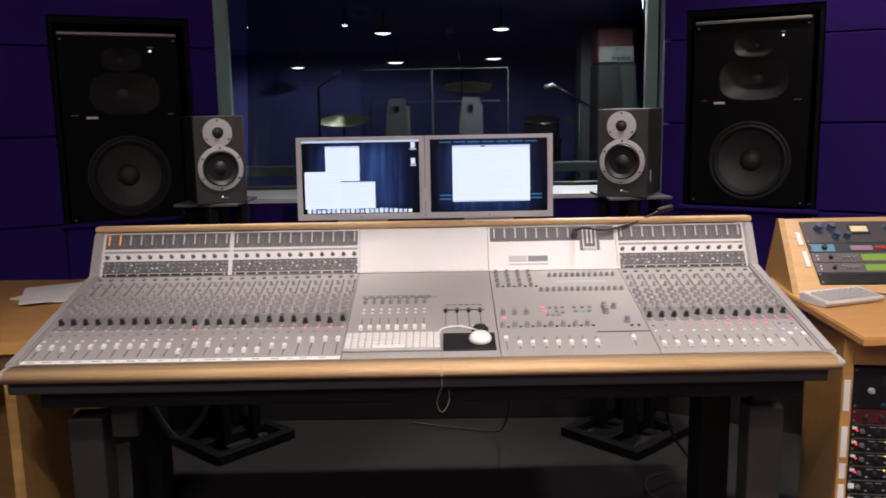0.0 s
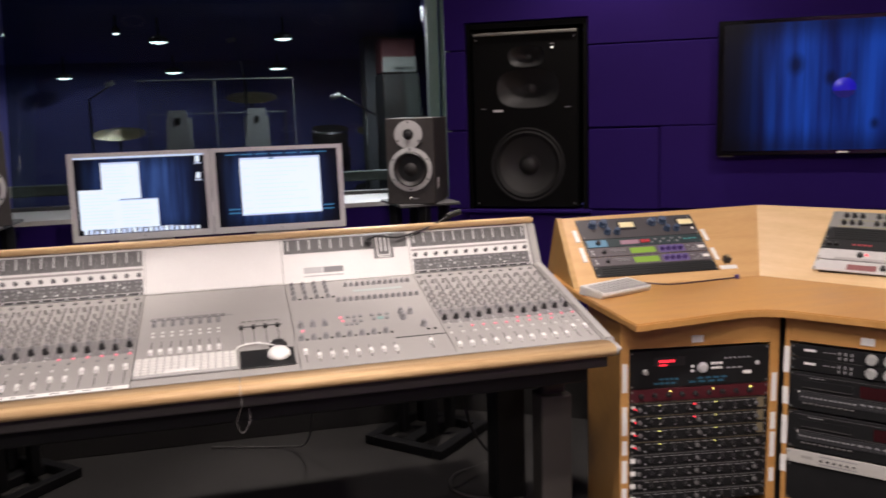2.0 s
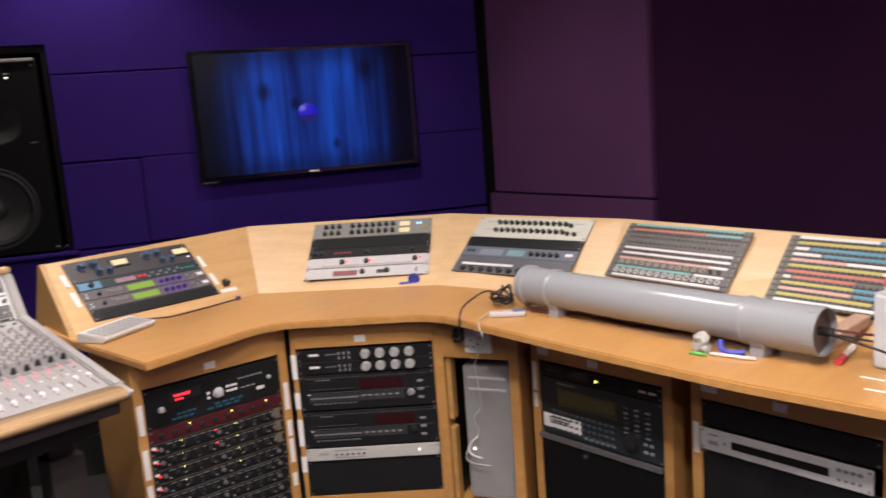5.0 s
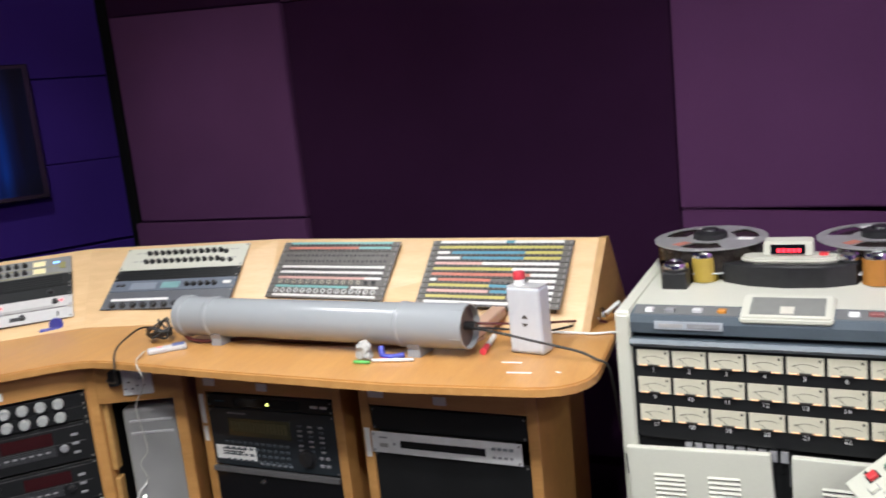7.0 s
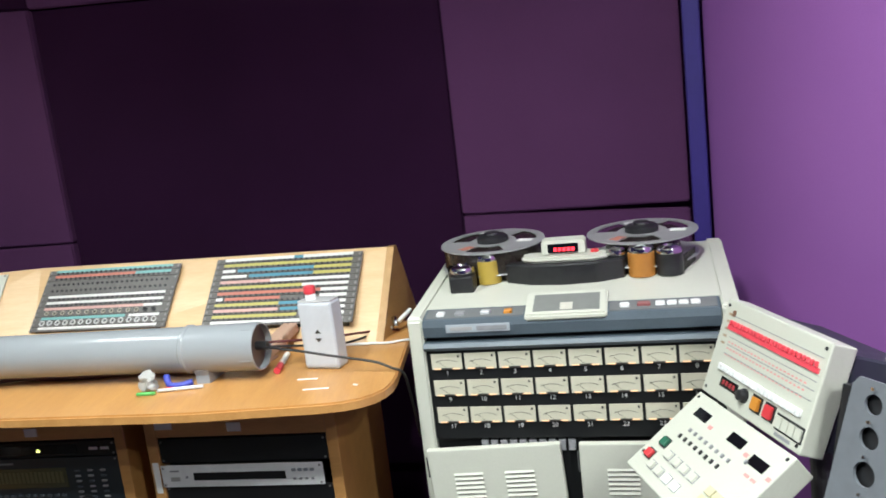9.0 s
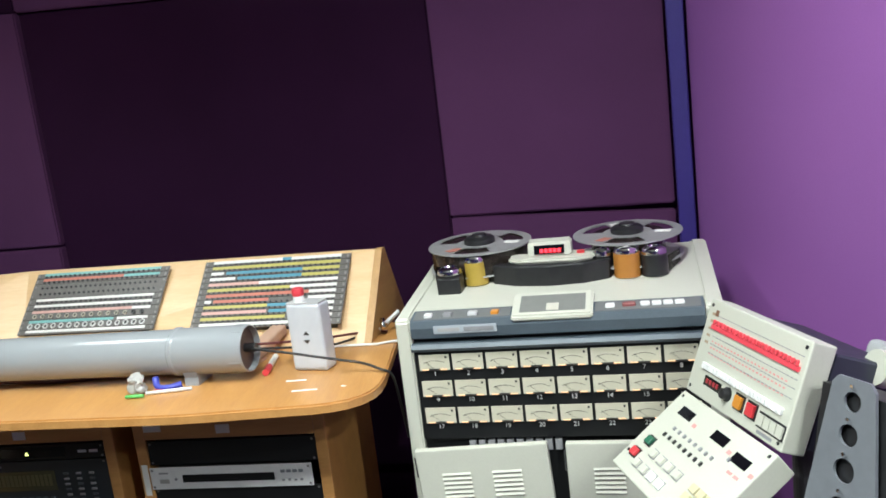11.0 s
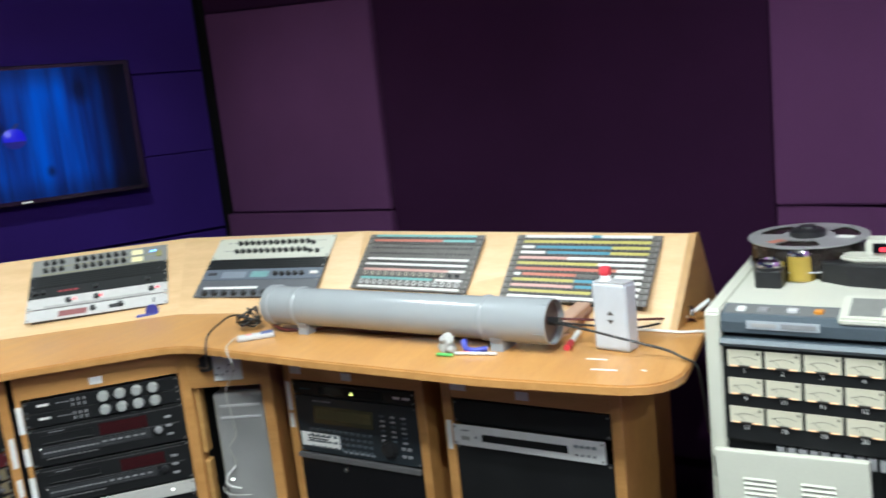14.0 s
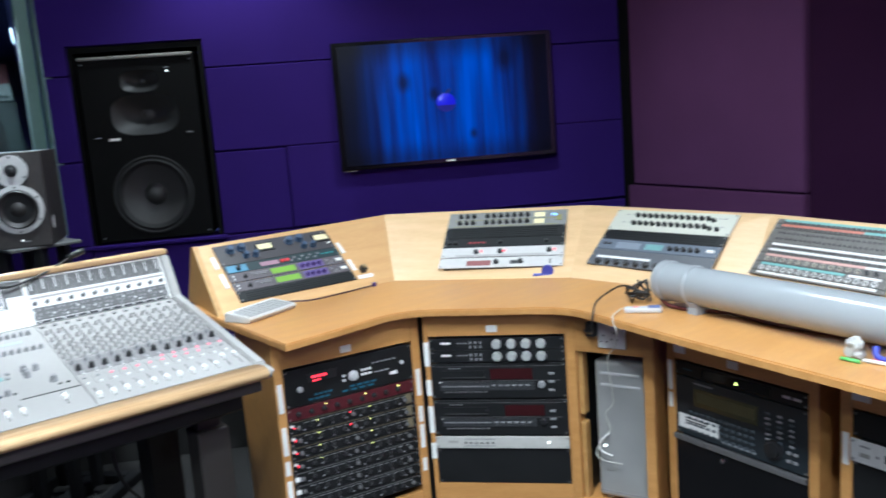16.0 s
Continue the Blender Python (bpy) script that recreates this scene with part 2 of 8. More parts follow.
def build_room():
    bm = B()
    prism(bm, [(-4.5, -4.5), (4.5, -4.5), (4.5, 9.5), (-4.5, 9.5)], -0.12, 0)
    solo("floor", bm, CARPET, "dark charcoal carpet floor of the control room", "floor", kind="structure")
    bm = B()
    prism(bm, [(-4.5, -4.5), (4.5, -4.5), (4.5, 9.5), (-4.5, 9.5)], CEIL, CEIL + 0.15)
    solo("ceiling", bm, WHITECEIL, "plain grey ceiling above the control room", "ceiling", kind="structure")
    wall_slab("wall_west", W["sw"], W["nw"], 0, CEIL, 0.2, BLUEFAB, "dark blue fabric side wall")
    wall_slab("wall_south", W["se"], W["sw"], 0, CEIL, 0.2, PLUM, "dark plum fabric rear wall")
    wall_slab("wall_south_east", W["s"], W["se"], 0, CEIL, 0.2, PLUM, "dark plum fabric return wall")
    wall_slab("wall_purple", W["e"], W["s"], 0, CEIL, 0.2, PURPLE, "bright purple painted wall beside the tape machine")
    wall_slab("wall_east", W["ne"], W["e"], 0, CEIL, 0.2, PLUM, "dark plum fabric wall behind the desk")
    # splayed front walls: a thin backing behind their panels, open where the loudspeakers go in
    for nm, o, yaw, length, niche in (("wall_north_east", W["wr"], -30, 2.527, (0.1, 0.655)), ("wall_north_west", W["nw"], 30, 2.275, (1.605, 2.16))):
        fm = face((*o, 0), yaw)
        bm = B()
        for x0, x1, z0, z1 in ((0, niche[0], 0, CEIL), (niche[1], length, 0, CEIL), (niche[0], niche[1], 0, 0.985), (niche[0], niche[1], 1.832, CEIL)):
            bx(bm, x0, z0, -0.2, x1, z1, -0.029, fm)
        bx(bm, niche[0], 0.985, -0.34, niche[1], 1.832, -0.3, fm)
        for x0, x1 in ((niche[0] - 0.03, niche[0]), (niche[1], niche[1] + 0.03)):
            bx(bm, x0, 0.985, -0.34, x1, 1.832, -0.2005, fm)
        solo(nm, bm, BLUEFAB, "splayed wall lined with dark blue fabric panels", "wall", kind="structure")


build_room()


CACHE = {}


def mat_cache(name, c, rough=0.45):
    if name not in CACHE:
        CACHE[name] = mat(name, c, tuple(v * 0.88 for v in c), 40, rough)
    return CACHE[name]


def flat_text(body, size, material, parent, m, name="lettering"):
    """Characters in the built-in font as a mesh."""
    cu = bpy.data.curves.new(name, "FONT")
    cu.body, cu.size, cu.align_x, cu.align_y, cu.extrude = body, size, "CENTER", "CENTER", 0.0004
    ob = bpy.data.objects.new(name, cu)
    scene.collection.objects.link(ob)
    me = bpy.data.meshes.new_from_object(ob.evaluated_get(bpy.context.evaluated_depsgraph_get()))
    bpy.data.objects.remove(ob)
    me.materials.clear()
    me.materials.append(material)
    o = new(name, me)
    o.parent = parent
    o.matrix_basis = m
    return o


MESHES = {}


def piece(name, key, build, material, parent, x, y, z=0.0, rot=0.0, label=""):
    """One of many alike pieces, on a shared mesh, at x, y on its parent's face."""
    if key not in MESHES:
        bm = B()
        build(bm)
        me = bpy.data.meshes.new(name)
        bm.to_mesh(me)
        bm.free()
        me.materials.append(material)
        MESHES[key] = me
    o = new(name, MESHES[key])
    o.parent = parent
    o.matrix_basis = Matrix.Translation((x, y, z)) @ Matrix.Rotation(radians(rot), 4, "Z")
    if label:
        o["label"] = label
    return o


def knob_mesh(r, h):
    def f(bm):
        lathe(bm, [(r * 1.15, 0), (r * 1.1, h * 0.25), (r * 0.9, h * 0.3), (r * 0.8, h * 0.95), (r * 0.7, h), (0, h)], 14)
        bx(bm, -r * 0.1, r * 0.1, h, r * 0.1, r * 0.75, h + 0.0006)
    return f


def knob(parent, x, y, r, h, material, z=0.0, rot=0.0, name="knob"):
    return piece(name, ("knob", r, h, material.name), knob_mesh(r, h), material, parent, x, y, z, rot)


def plate(parent, name, x0, y0, x1, y1, d, material, z=0.0, label="", bev=0.0):
    """A small raised plate on a face."""
    bm = B()
    bx(bm, x0, y0, z - 0.001, x1, y1, z + d, None, bev)
    return part(name, bm, material, parent, label)


# ---- more materials ----
WHITEB = mat("white_plastic", (0.8, 0.8, 0.79), (0.72, 0.72, 0.71), 20, 0.35)
POTGREY = mat("pot_grey", (0.3, 0.3, 0.31), (0.2, 0.2, 0.21), 200, 0.5)
POTLIGHT = mat("pot_light", (0.42, 0.41, 0.4), (0.3, 0.295, 0.29), 200, 0.4)
DARKPAN = mat("dark_panel", (0.125, 0.122, 0.124), (0.095, 0.093, 0.095), 40, 0.5, bump=0.05)
STRIPGREY = mat("strip_grey", (0.335, 0.322, 0.312), (0.29, 0.279, 0.27), 30, 0.5, bump=0.05)
KNOBBLK = mat("knob_black", (0.02, 0.02, 0.022), (0.012, 0.012, 0.013), 50, 0.4)
KNOBBLUE = mat("knob_blue", (0.05, 0.09, 0.17), (0.04, 0.07, 0.13), 50, 0.4)
KNOBVIO = mat("knob_violet", (0.1, 0.06, 0.25), (0.08, 0.05, 0.2), 50, 0.45)
REDBTN = glow("red_led", (1.0, 0.25, 0.33), 0.75)
REDDISP = glow("red_display", (1.0, 0.03, 0.05), 2.2)
YELLED = glow("yellow_led", (0.9, 0.9, 0.2), 2.5)
WHITELED = glow("white_led", (1.0, 0.95, 0.85), 2.0)
AMBERM = glow("amber_meter", (1.0, 0.4, 0.08), 0.9)
BLUELED = glow("blue_led", (0.2, 0.45, 1.0), 3.0)
GREENLCD = glow("green_lcd", (0.28, 0.48, 0.06), 0.5)
TEALLCD = mat("teal_lcd", (0.2, 0.36, 0.36), (0.16, 0.3, 0.3), 30, 0.3)
VUFACE = mat("lit_meter_face", (0.85, 0.75, 0.45), (0.75, 0.64, 0.36), 30, 0.4, emit=0.1)
RED = mat("red_plastic", (0.6, 0.04, 0.05), (0.5, 0.03, 0.04), 20, 0.4)
GREEN = mat("green_plastic", (0.03, 0.14, 0.08), (0.02, 0.11, 0.06), 20, 0.4)
BLUEP = mat("blue_plastic", (0.05, 0.06, 0.4), (0.04, 0.05, 0.3), 20, 0.4)
ORANGE = mat("orange_plastic", (0.6, 0.25, 0.03), (0.5, 0.2, 0.02), 20, 0.4)
PINK = mat("pink_print", (0.7, 0.3, 0.28), (0.62, 0.25, 0.24), 20, 0.5)
PAPER = mat("paper", (0.8, 0.79, 0.77), (0.74, 0.73, 0.71), 6, 0.8)
GOLD = mat("brass", (0.42, 0.34, 0.2), (0.34, 0.27, 0.15), 30, 0.35, 0.6)
CHROME = mat("chrome", (0.75, 0.75, 0.76), (0.65, 0.65, 0.66), 20, 0.18, 1.0)
ALU = mat("tower_aluminium", (0.36, 0.36, 0.355), (0.31, 0.31, 0.305), 8, 0.42, 0.25, bump=0.15, bscale=700)
GLASSY = mat("black_glass", (0.006, 0.006, 0.008), (0.004, 0.004, 0.005), 5, 0.12)


def splayed_panels():
    """Blue fabric panels on the two splayed walls, with a niche for each main speaker."""
    for nm, o, yaw, cols in (("wall_north_east", W["wr"], -30, [(0.0, 0.1), None, (0.655, 0.965), (0.965, 2.527)]),
                             ("wall_north_west", W["nw"], 30, [(0.0, 0.8), (0.8, 1.605), None, (2.16, 2.275)])):
        wall = bpy.data.objects[nm]
        fm = face((*o, 0), yaw)
        niche = (0.1, 0.655) if yaw < 0 else (1.605, 2.16)
        for k, c in enumerate(cols):
            rows = [(0.0, 0.985), (0.985, 1.35), (1.35, 1.713)]
            if c is None:
                c, rows = niche, [(0.0, 0.985)]
            for r, (z0, z1) in enumerate(rows):
                if yaw < 0 and k == 3 and z0 > 1.3:
                    continue
                wide = 2.527 if yaw < 0 and k == 2 and z0 > 1.3 else c[1]
                jog = 0.004 if (k == 3 and r == 1) else 0.0
                bm = B()
                bx(bm, c[0] + 0.0025, z0 + 0.003 + jog, -0.028, wide - 0.0025, z1 - 0.003 + jog * (r == 1), 0.0, fm, 0.004)
                part("fabric_panel", bm, BLUEFAB, wall)
        end = 2.527 if yaw < 0 else 2.275
        bm = B()
        prism(bm, [(0.0025, 1.716), (niche[0] - 0.0025, 1.716), (niche[0] - 0.0025, 1.835), (niche[1] + 0.0025, 1.835), (niche[1] + 0.0025, 1.716), (end - 0.0025, 1.716), (end - 0.0025, CEIL - 0.003), (0.0025, CEIL - 0.003)], -0.028, 0.0, fm)
        part("fabric_panel", bm, BLUEFAB, wall)
        bm = B()
        bx(bm, 0.01, 0.0, 0.0025, (2.527 if yaw < 0 else 2.275) - 0.04, 0.3, 0.014, fm, 0.002)
        part("carpet_upstand", bm, CARPET, wall, "grey carpet upstand at the foot of the wall")
        bm = B()
        for q in ((niche[0] + 0.003, 0.988, niche[0] + 0.02, 1.829), (niche[1] - 0.02, 0.988, niche[1] - 0.003, 1.829), (niche[0] + 0.02, 1.805, niche[1] - 0.02, 1.829)):
            bx(bm, q[0], q[1], -0.26, q[2], q[3], -0.012, fm)
        part("niche_lining", bm, SPKBLACK, wall)
        bm = B()
        bx(bm, niche[0] - 0.02, 0.972, -0.027, niche[1] + 0.02, 0.988, 0.03, fm, 0.003)
        part("ledge", bm, BLUEFAB, wall)


splayed_panels()


def east_panels():
    """Mauve fabric panels on the plum wall, proud of it, with a lower strip under a shadow gap."""
    wall = bpy.data.objects["wall_east"]
    fm = face((*W["ne"], 0), -101)
    def slab(x0, x1, zl0, zr0, zl1, zr1, d, mt, name, label):
        """An upholstered panel whose lower and upper edges may run out of level."""
        bm = B()
        prism(bm, [(x0, zl0), (x1, zr0), (x1, zr1), (x0, zl1)], 0.003, d, fm)
        bmesh.ops.bevel(bm, geom=bm.edges[:], offset=0.005, segments=2, affect="EDGES")
        part(name, bm, mt, wall, label)
    top = CEIL - 0.002
    slab(0.092, 1.03, 1.058, 1.06, 1.943, 1.876, 0.035, MAUVE, "fabric_panel", "mauve fabric panel")
    slab(0.06, 1.032, 0.2, 0.2, 1.052, 1.054, 0.043, MAUVE, "lower_panel", "mauve fabric lower panel")
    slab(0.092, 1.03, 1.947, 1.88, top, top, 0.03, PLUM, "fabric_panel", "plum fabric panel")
    slab(1.034, 2.482, 1.878, 1.8, top, top, 0.035, MAUVE, "fabric_panel", "mauve fabric panel")
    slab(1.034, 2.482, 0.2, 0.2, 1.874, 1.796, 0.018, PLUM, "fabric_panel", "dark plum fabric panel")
    slab(2.487, 3.172, 1.055, 1.046, 1.796, 1.77, 0.037, MAUVE, "fabric_panel", "mauve fabric panel, its lower edge pulled forward")
    slab(2.487, 3.172, 0.2, 0.2, 1.053, 1.026, 0.03, MAUVE, "lower_panel", "mauve fabric lower panel")
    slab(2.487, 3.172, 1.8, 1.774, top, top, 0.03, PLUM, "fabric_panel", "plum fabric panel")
    bm = B()
    bx(bm, 3.18, 0, 0.003, 3.228, CEIL, 0.05, fm, 0.003)
    part("corner_post", bm, mat("blue_post", (0.035, 0.02, 0.2), (0.03, 0.017, 0.17), 4, 0.6), wall, "blue painted corner post")
    bm = B()
    bx(bm, 0.0, 0.2, 0.003, 0.056, CEIL - 0.002, 0.02, fm, 0.003)
    part("corner_post", bm, SPKBLACK, wall, "black corner trim")


east_panels()


def window_and_live_room():
    dark = mat("live_room_wall", (0.13, 0.13, 0.4), (0.1, 0.1, 0.3), 2, 0.9)
    green = mat("green_reveal", (0.2, 0.3, 0.27), (0.16, 0.25, 0.22), 4, 0.5)
    wl, wr = Vector((*W["wl"], 0)), Vector((*W["wr"], 0))
    # wall under and over the window
    for nm, z0, z1 in (("wall_north_lower", 0, 1.02), ("wall_north_upper", 2.35, CEIL)):
        bm = B()
        prism(bm, [(wl.x, wl.y + 0.03), (wr.x, wr.y + 0.0), (wr.x + 0.1, 4.35), (wl.x - 0.1, 4.35)], z0, z1)
        solo(nm, bm, BLUEFAB, "dark blue fabric wall at the control room window", "wall", kind="structure")
    bm = B()
    bx(bm, wl.x + 0.02, wl.y - 0.03, 0.0, wr.x - 0.03, wl.y + 0.029, 0.16, None, 0.004)
    solo("baseboard", bm, CARPET, "grey carpet upstand along the foot of the window wall", "baseboard", kind="structure")
    win = thing("window_1", "deep control room window with white sill and pale green reveals", "window", kind="structure")
    bm = B()
    prism(bm, [(wl.x + 0.01, wl.y + 0.02), (wr.x - 0.01, wr.y - 0.01), (wr.x + 0.09, 4.34), (wl.x - 0.09, 4.34)], 1.022, 1.042)
    part("window_sill", bm, WHITEP, win, "white painted sill")
    for a, b in (((wl.x, wl.y + 0.03), (wl.x - 0.1, 4.0)), ((wr.x, wr.y), (wr.x + 0.03, 4.05))):
        bm = B()
        s = -1 if a[0] < 0 else 1
        prism(bm, [a, b, (b[0] + s * 0.03, b[1]), (a[0] + s * 0.03, a[1])], 1.044, 2.35)
        part("reveal", bm, green, win, "pale green painted reveal")
    for x in (wl.x - 0.068, wr.x - 0.03):
        bm = B()
        bx(bm, x, 4.06, 1.044, x + 0.055, 4.1, 2.35, None, 0.003)
        part("window_frame", bm, green, win)
    g = glass("window_glass", (0.5, 0.54, 0.54))
    bm = B()
    bx(bm, wl.x, 4.25, 1.062, wr.x + 0.03, 4.26, 2.18)
    bmesh.ops.rotate(bm, cent=(0, 4.255, 1.06), matrix=Matrix.Rotation(radians(-11.5), 3, "X"), verts=bm.verts[:])
    p = part("pane", bm, g, win, "tilted tinted pane")
    p.visible_shadow = False
    bm = B()
    bx(bm, wl.x - 0.08, 4.24, 1.043, wr.x + 0.08, 4.275, 1.06)
    part("glazing_bead", bm, GREYD, win)
    bm = B()
    bx(bm, wl.x - 0.1, 4.36, 1.1, wr.x + 0.1, 4.44, 1.15, None, 0.004)
    part("outer_sill", bm, mat("outer_sill_paint", (0.28, 0.3, 0.28), (0.22, 0.24, 0.22), 4, 0.6), win)
    # live room shell
    for nm, a, b in (("wall_live_west", (-2.9, 4.4), (-2.9, 8.6)), ("wall_live_north", (-2.9, 8.6), (3.2, 8.6)), ("wall_live_east", (3.2, 8.6), (3.2, 4.4))):
        wall_slab(nm, a, b, 0, CEIL, 0.15, dark, "dark wall of the live room beyond the window")
    soffit = B()
    side(soffit, [(4.5, 2.16), (4.5, 2.3), (8.55, 2.1), (8.55, 1.98)], -2.85, 3.15)
    solo("ceiling_live", soffit, dark, "low dark sloping ceiling of the live room", "ceiling", kind="structure")
    dl = glow("cool_downlight", (0.75, 1.0, 1.0), 9.0)
    for x, z, y, r in ((-0.454, 1.94, 5.9, 0.055), (0.345, 1.953, 5.9, 0.055), (-0.51, 1.85, 8.0, 0.07), (0.4, 1.87, 8.0, 0.07), (-1.42, 1.82, 8.0, 0.06), (-0.7, 1.99, 5.8, 0.02)):
        zs = 2.16 - (y - 4.5) * 0.0444
        t = thing("studio_downlight", "round cool white downlight hung under the live room ceiling", "ceiling light", Matrix.Translation((x, y, z)), "live room downlights")
        bm = B()
        lathe(bm, [(r * 1.15, 0.0), (r * 1.15, 0.025), (r * 0.3, 0.05), (0.008, 0.05), (0.008, zs - z + 0.003), (0, zs - z + 0.003)], 20)
        part("housing", bm, BLACK, t)
        bm = B()
        lathe(bm, [(0, -0.012), (r * 0.7, -0.006), (r, 0.001)], 20)
        part("lens", bm, dl, t, "glowing cool white lens")
    # tapered white stands with an oval opening
    wht = mat("stand_white", (0.4, 0.4, 0.4), (0.3, 0.3, 0.31), 5, 0.5)
    for x in (-0.355, 0.13):
        t = thing("drum_stool", "white tapered stool with a dark oval hand hole", "stool", Matrix.Translation((x, 5.6, 0)), "white stools")
        bm = B()
        prism(bm, [(-0.22, 0.0), (0.22, 0.0), (0.053, 1.5), (-0.053, 1.5)], -0.015, 0.015, Matrix.Rotation(radians(90), 4, "X"))
        part("side_panel", bm, wht, t)
        bm = B()
        lathe(bm, [(0, 0.004), (0.016, 0.004), (0.017, 0)], 18, Matrix.Translation((0.0, -0.0155, 1.43)) @ Matrix.Rotation(radians(90), 4, "X") @ Matrix.Diagonal((1, 1.5, 1, 1)))
        part("hand_hole", bm, BLACK, t)
        bm = B()
        bx(bm, -0.052, 0.016, 1.45, 0.052, 0.12, 1.48, None, 0.006)
        part("seat", bm, wht, t)
        bm = B()
        bx(bm, -0.08, 0.1, 0, 0.08, 0.12, 1.4495)
        part("back_panel", bm, wht, t)
    # clear drum screen
    ds = thing("drum_screen", "clear acrylic drum screen with thin bright edges", "screen", Matrix.Translation((-0.12, 6.0, 0)))
    gl2 = glass("acrylic", (0.93, 0.95, 0.95))
    edge = mat("screen_edge", (0.3, 0.31, 0.28), (0.22, 0.23, 0.2), 8, 0.4)
    for i, (x0, x1) in enumerate(((-0.51, -0.012), (-0.004, 0.52))):
        bm = B()
        bx(bm, x0, 0, 0.02, x1, 0.006, 1.7)
        p = part("acrylic_sheet", bm, gl2, ds)
        p.visible_shadow = False
        bm = B()
        bx(bm, x0, -0.002, 1.7, x1, 0.008, 1.706)
        part("edge_strip", bm, edge, ds)
        for x in (x0, x1)[1 - i:]:
            bm = B()
            bx(bm, x - 0.002, -0.001, 0.0, x + 0.002, 0.007, 1.7)
            part("edge_strip", bm, edge, ds)
    bm = B()
    bx(bm, -0.43, -0.25, 1.474, 0.45, -0.242, 1.479)
    part("cross_bar", bm, edge, ds)
    for x in (-0.42, 0.44):
        bm = B()
        bx(bm, x - 0.006, -0.25, 0, x + 0.006, -0.235, 1.475)
        part("upright", bm, BLACK, ds)
    # microphone stands
    for name, base, pts in (("boom_stand", (0.84, 5.6), [(0.84, 5.6, 0.02), (0.84, 5.6, 1.475), (0.665, 5.55, 1.57), (0.9, 5.6, 1.43)]), ("boom_stand", (-1.02, 6.6), [(-1.02, 6.6, 0.02), (-1.02, 6.6, 1.6), (-0.84, 6.6, 1.72)]), ("boom_stand", (0.085, 6.6), [(0.085, 6.6, 0.02), (0.085, 6.6, 1.7), (0.035, 6.6, 2.02)])):
        t = thing(name, "black and chrome microphone boom stand in the live room", "microphone stand", Matrix.Translation((*base, 0)), "boom stands")
        rel = [Vector(q) - Vector((*base, 0)) for q in pts]
        bm = B()
        tube(bm, rel[:2], 0.01)
        part("upright", bm, BLACK, t)
        bm = B()
        tube(bm, rel[1:] if len(rel) == 3 else [rel[2], rel[3]], 0.008)
        part("boom", bm, CHROME, t)
        bm = B()
        lathe(bm, [(0.12, 0.0), (0.12, 0.015), (0.02, 0.03), (0, 0.03)], 20)
        part("base", bm, BLACK, t)
        bm = B()
        tube(bm, [rel[2] - Vector((0.06, 0, 0.02)), rel[2]], 0.018)
        part("microphone", bm, mat("mic_grille", (0.5, 0.5, 0.48), (0.4, 0.4, 0.38), 90, 0.4, 0.5), t)
    # drum kit
    kit = thing("drum_kit", "dark drum kit with chrome fittings and cymbals", "drum kit", Matrix.Translation((0.35, 7.0, 0)))
    bm = B()
    cyl(bm, 0.27, 0.4, 28, Matrix.Translation((0.2, 0.2, 0.28)) @ Matrix.Rotation(radians(90), 4, "X"))
    part("bass_drum", bm, BLACKW, kit)
    for x, y, z, r in ((-0.1, 0.05, 0.9, 0.15), (0.4, 0.1, 0.95, 0.16), (0.75, -0.1, 0.62, 0.19), (0.36, -0.25, 1.12, 0.14)):
        bm = B()
        cyl(bm, r, 0.22, 24, Matrix.Translation((x, y, z)) @ Matrix.Rotation(radians(12), 4, "X"))
        part("tom", bm, BLACKW, kit)
        bm = B()
        lathe(bm, [(r * 1.02, 0.0), (r * 1.05, 0.01), (r * 1.02, 0.02)], 24, Matrix.Translation((x, y, z)) @ Matrix.Rotation(radians(12), 4, "X") @ Matrix.Translation((0, 0, 0.2)))
        part("hoop", bm, CHROME, kit)
        bm = B()
        tube(bm, [(x, y + 0.05, 0.0), (x, y + 0.05, z + 0.02)], 0.012)
        part("leg", bm, CHROME, kit)
    for x, y, z in ((-0.22, -0.1, 1.6), (-1.22, -0.1, 1.35), (0.85, 0.25, 1.3)):
        bm = B()
        lathe(bm, [(0, 0.03), (0.04, 0.025), (0.06, 0.01), (0.2, -0.004), (0.2, -0.007), (0, 0.0)], 28, Matrix.Translation((x, y, z)) @ Matrix.Rotation(radians(14), 4, "X"))
        part("cymbal", bm, GOLD, kit)
        bm = B()
        tube(bm, [(x, y, 0), (x, y, z + 0.03)], 0.01)
        part("cymbal_stand", bm, CHROME, kit)
    # pale column behind the amplifier
    bm = B()
    bx(bm, 1.0, 6.62, 0, 1.55, 6.9, 2.03, None, 0.006)
    solo("wall_live_column", bm, mat("column_grey", (0.11, 0.11, 0.125), (0.08, 0.08, 0.09), 3, 0.8), "pale grey column in the live room", "wall", kind="structure")
    # amplifier head on a case
    amp = thing("guitar_amplifier", "red and cream amplifier head on a dark flight case", "amplifier", Matrix.Translation((1.135, 6.2, 0)))
    bm = B()
    bx(bm, -0.1, -0.15, 0, 0.17, 0.2, 1.72, None, 0.01)
    part("flight_case", bm, BLACKW, amp)
    bm = B()
    bx(bm, -0.1, -0.13, 1.72, 0.15, 0.15, 1.965, None, 0.01)
    part("cabinet", bm, mat("amp_red", (0.12, 0.026, 0.03), (0.09, 0.02, 0.024), 9, 0.6), amp)
    bm = B()
    bx(bm, -0.095, -0.155, 1.728, 0.145, -0.132, 1.835, None, 0.003)
    part("control_panel", bm, mat_cache("amp_panel", (0.24, 0.235, 0.22)), amp)
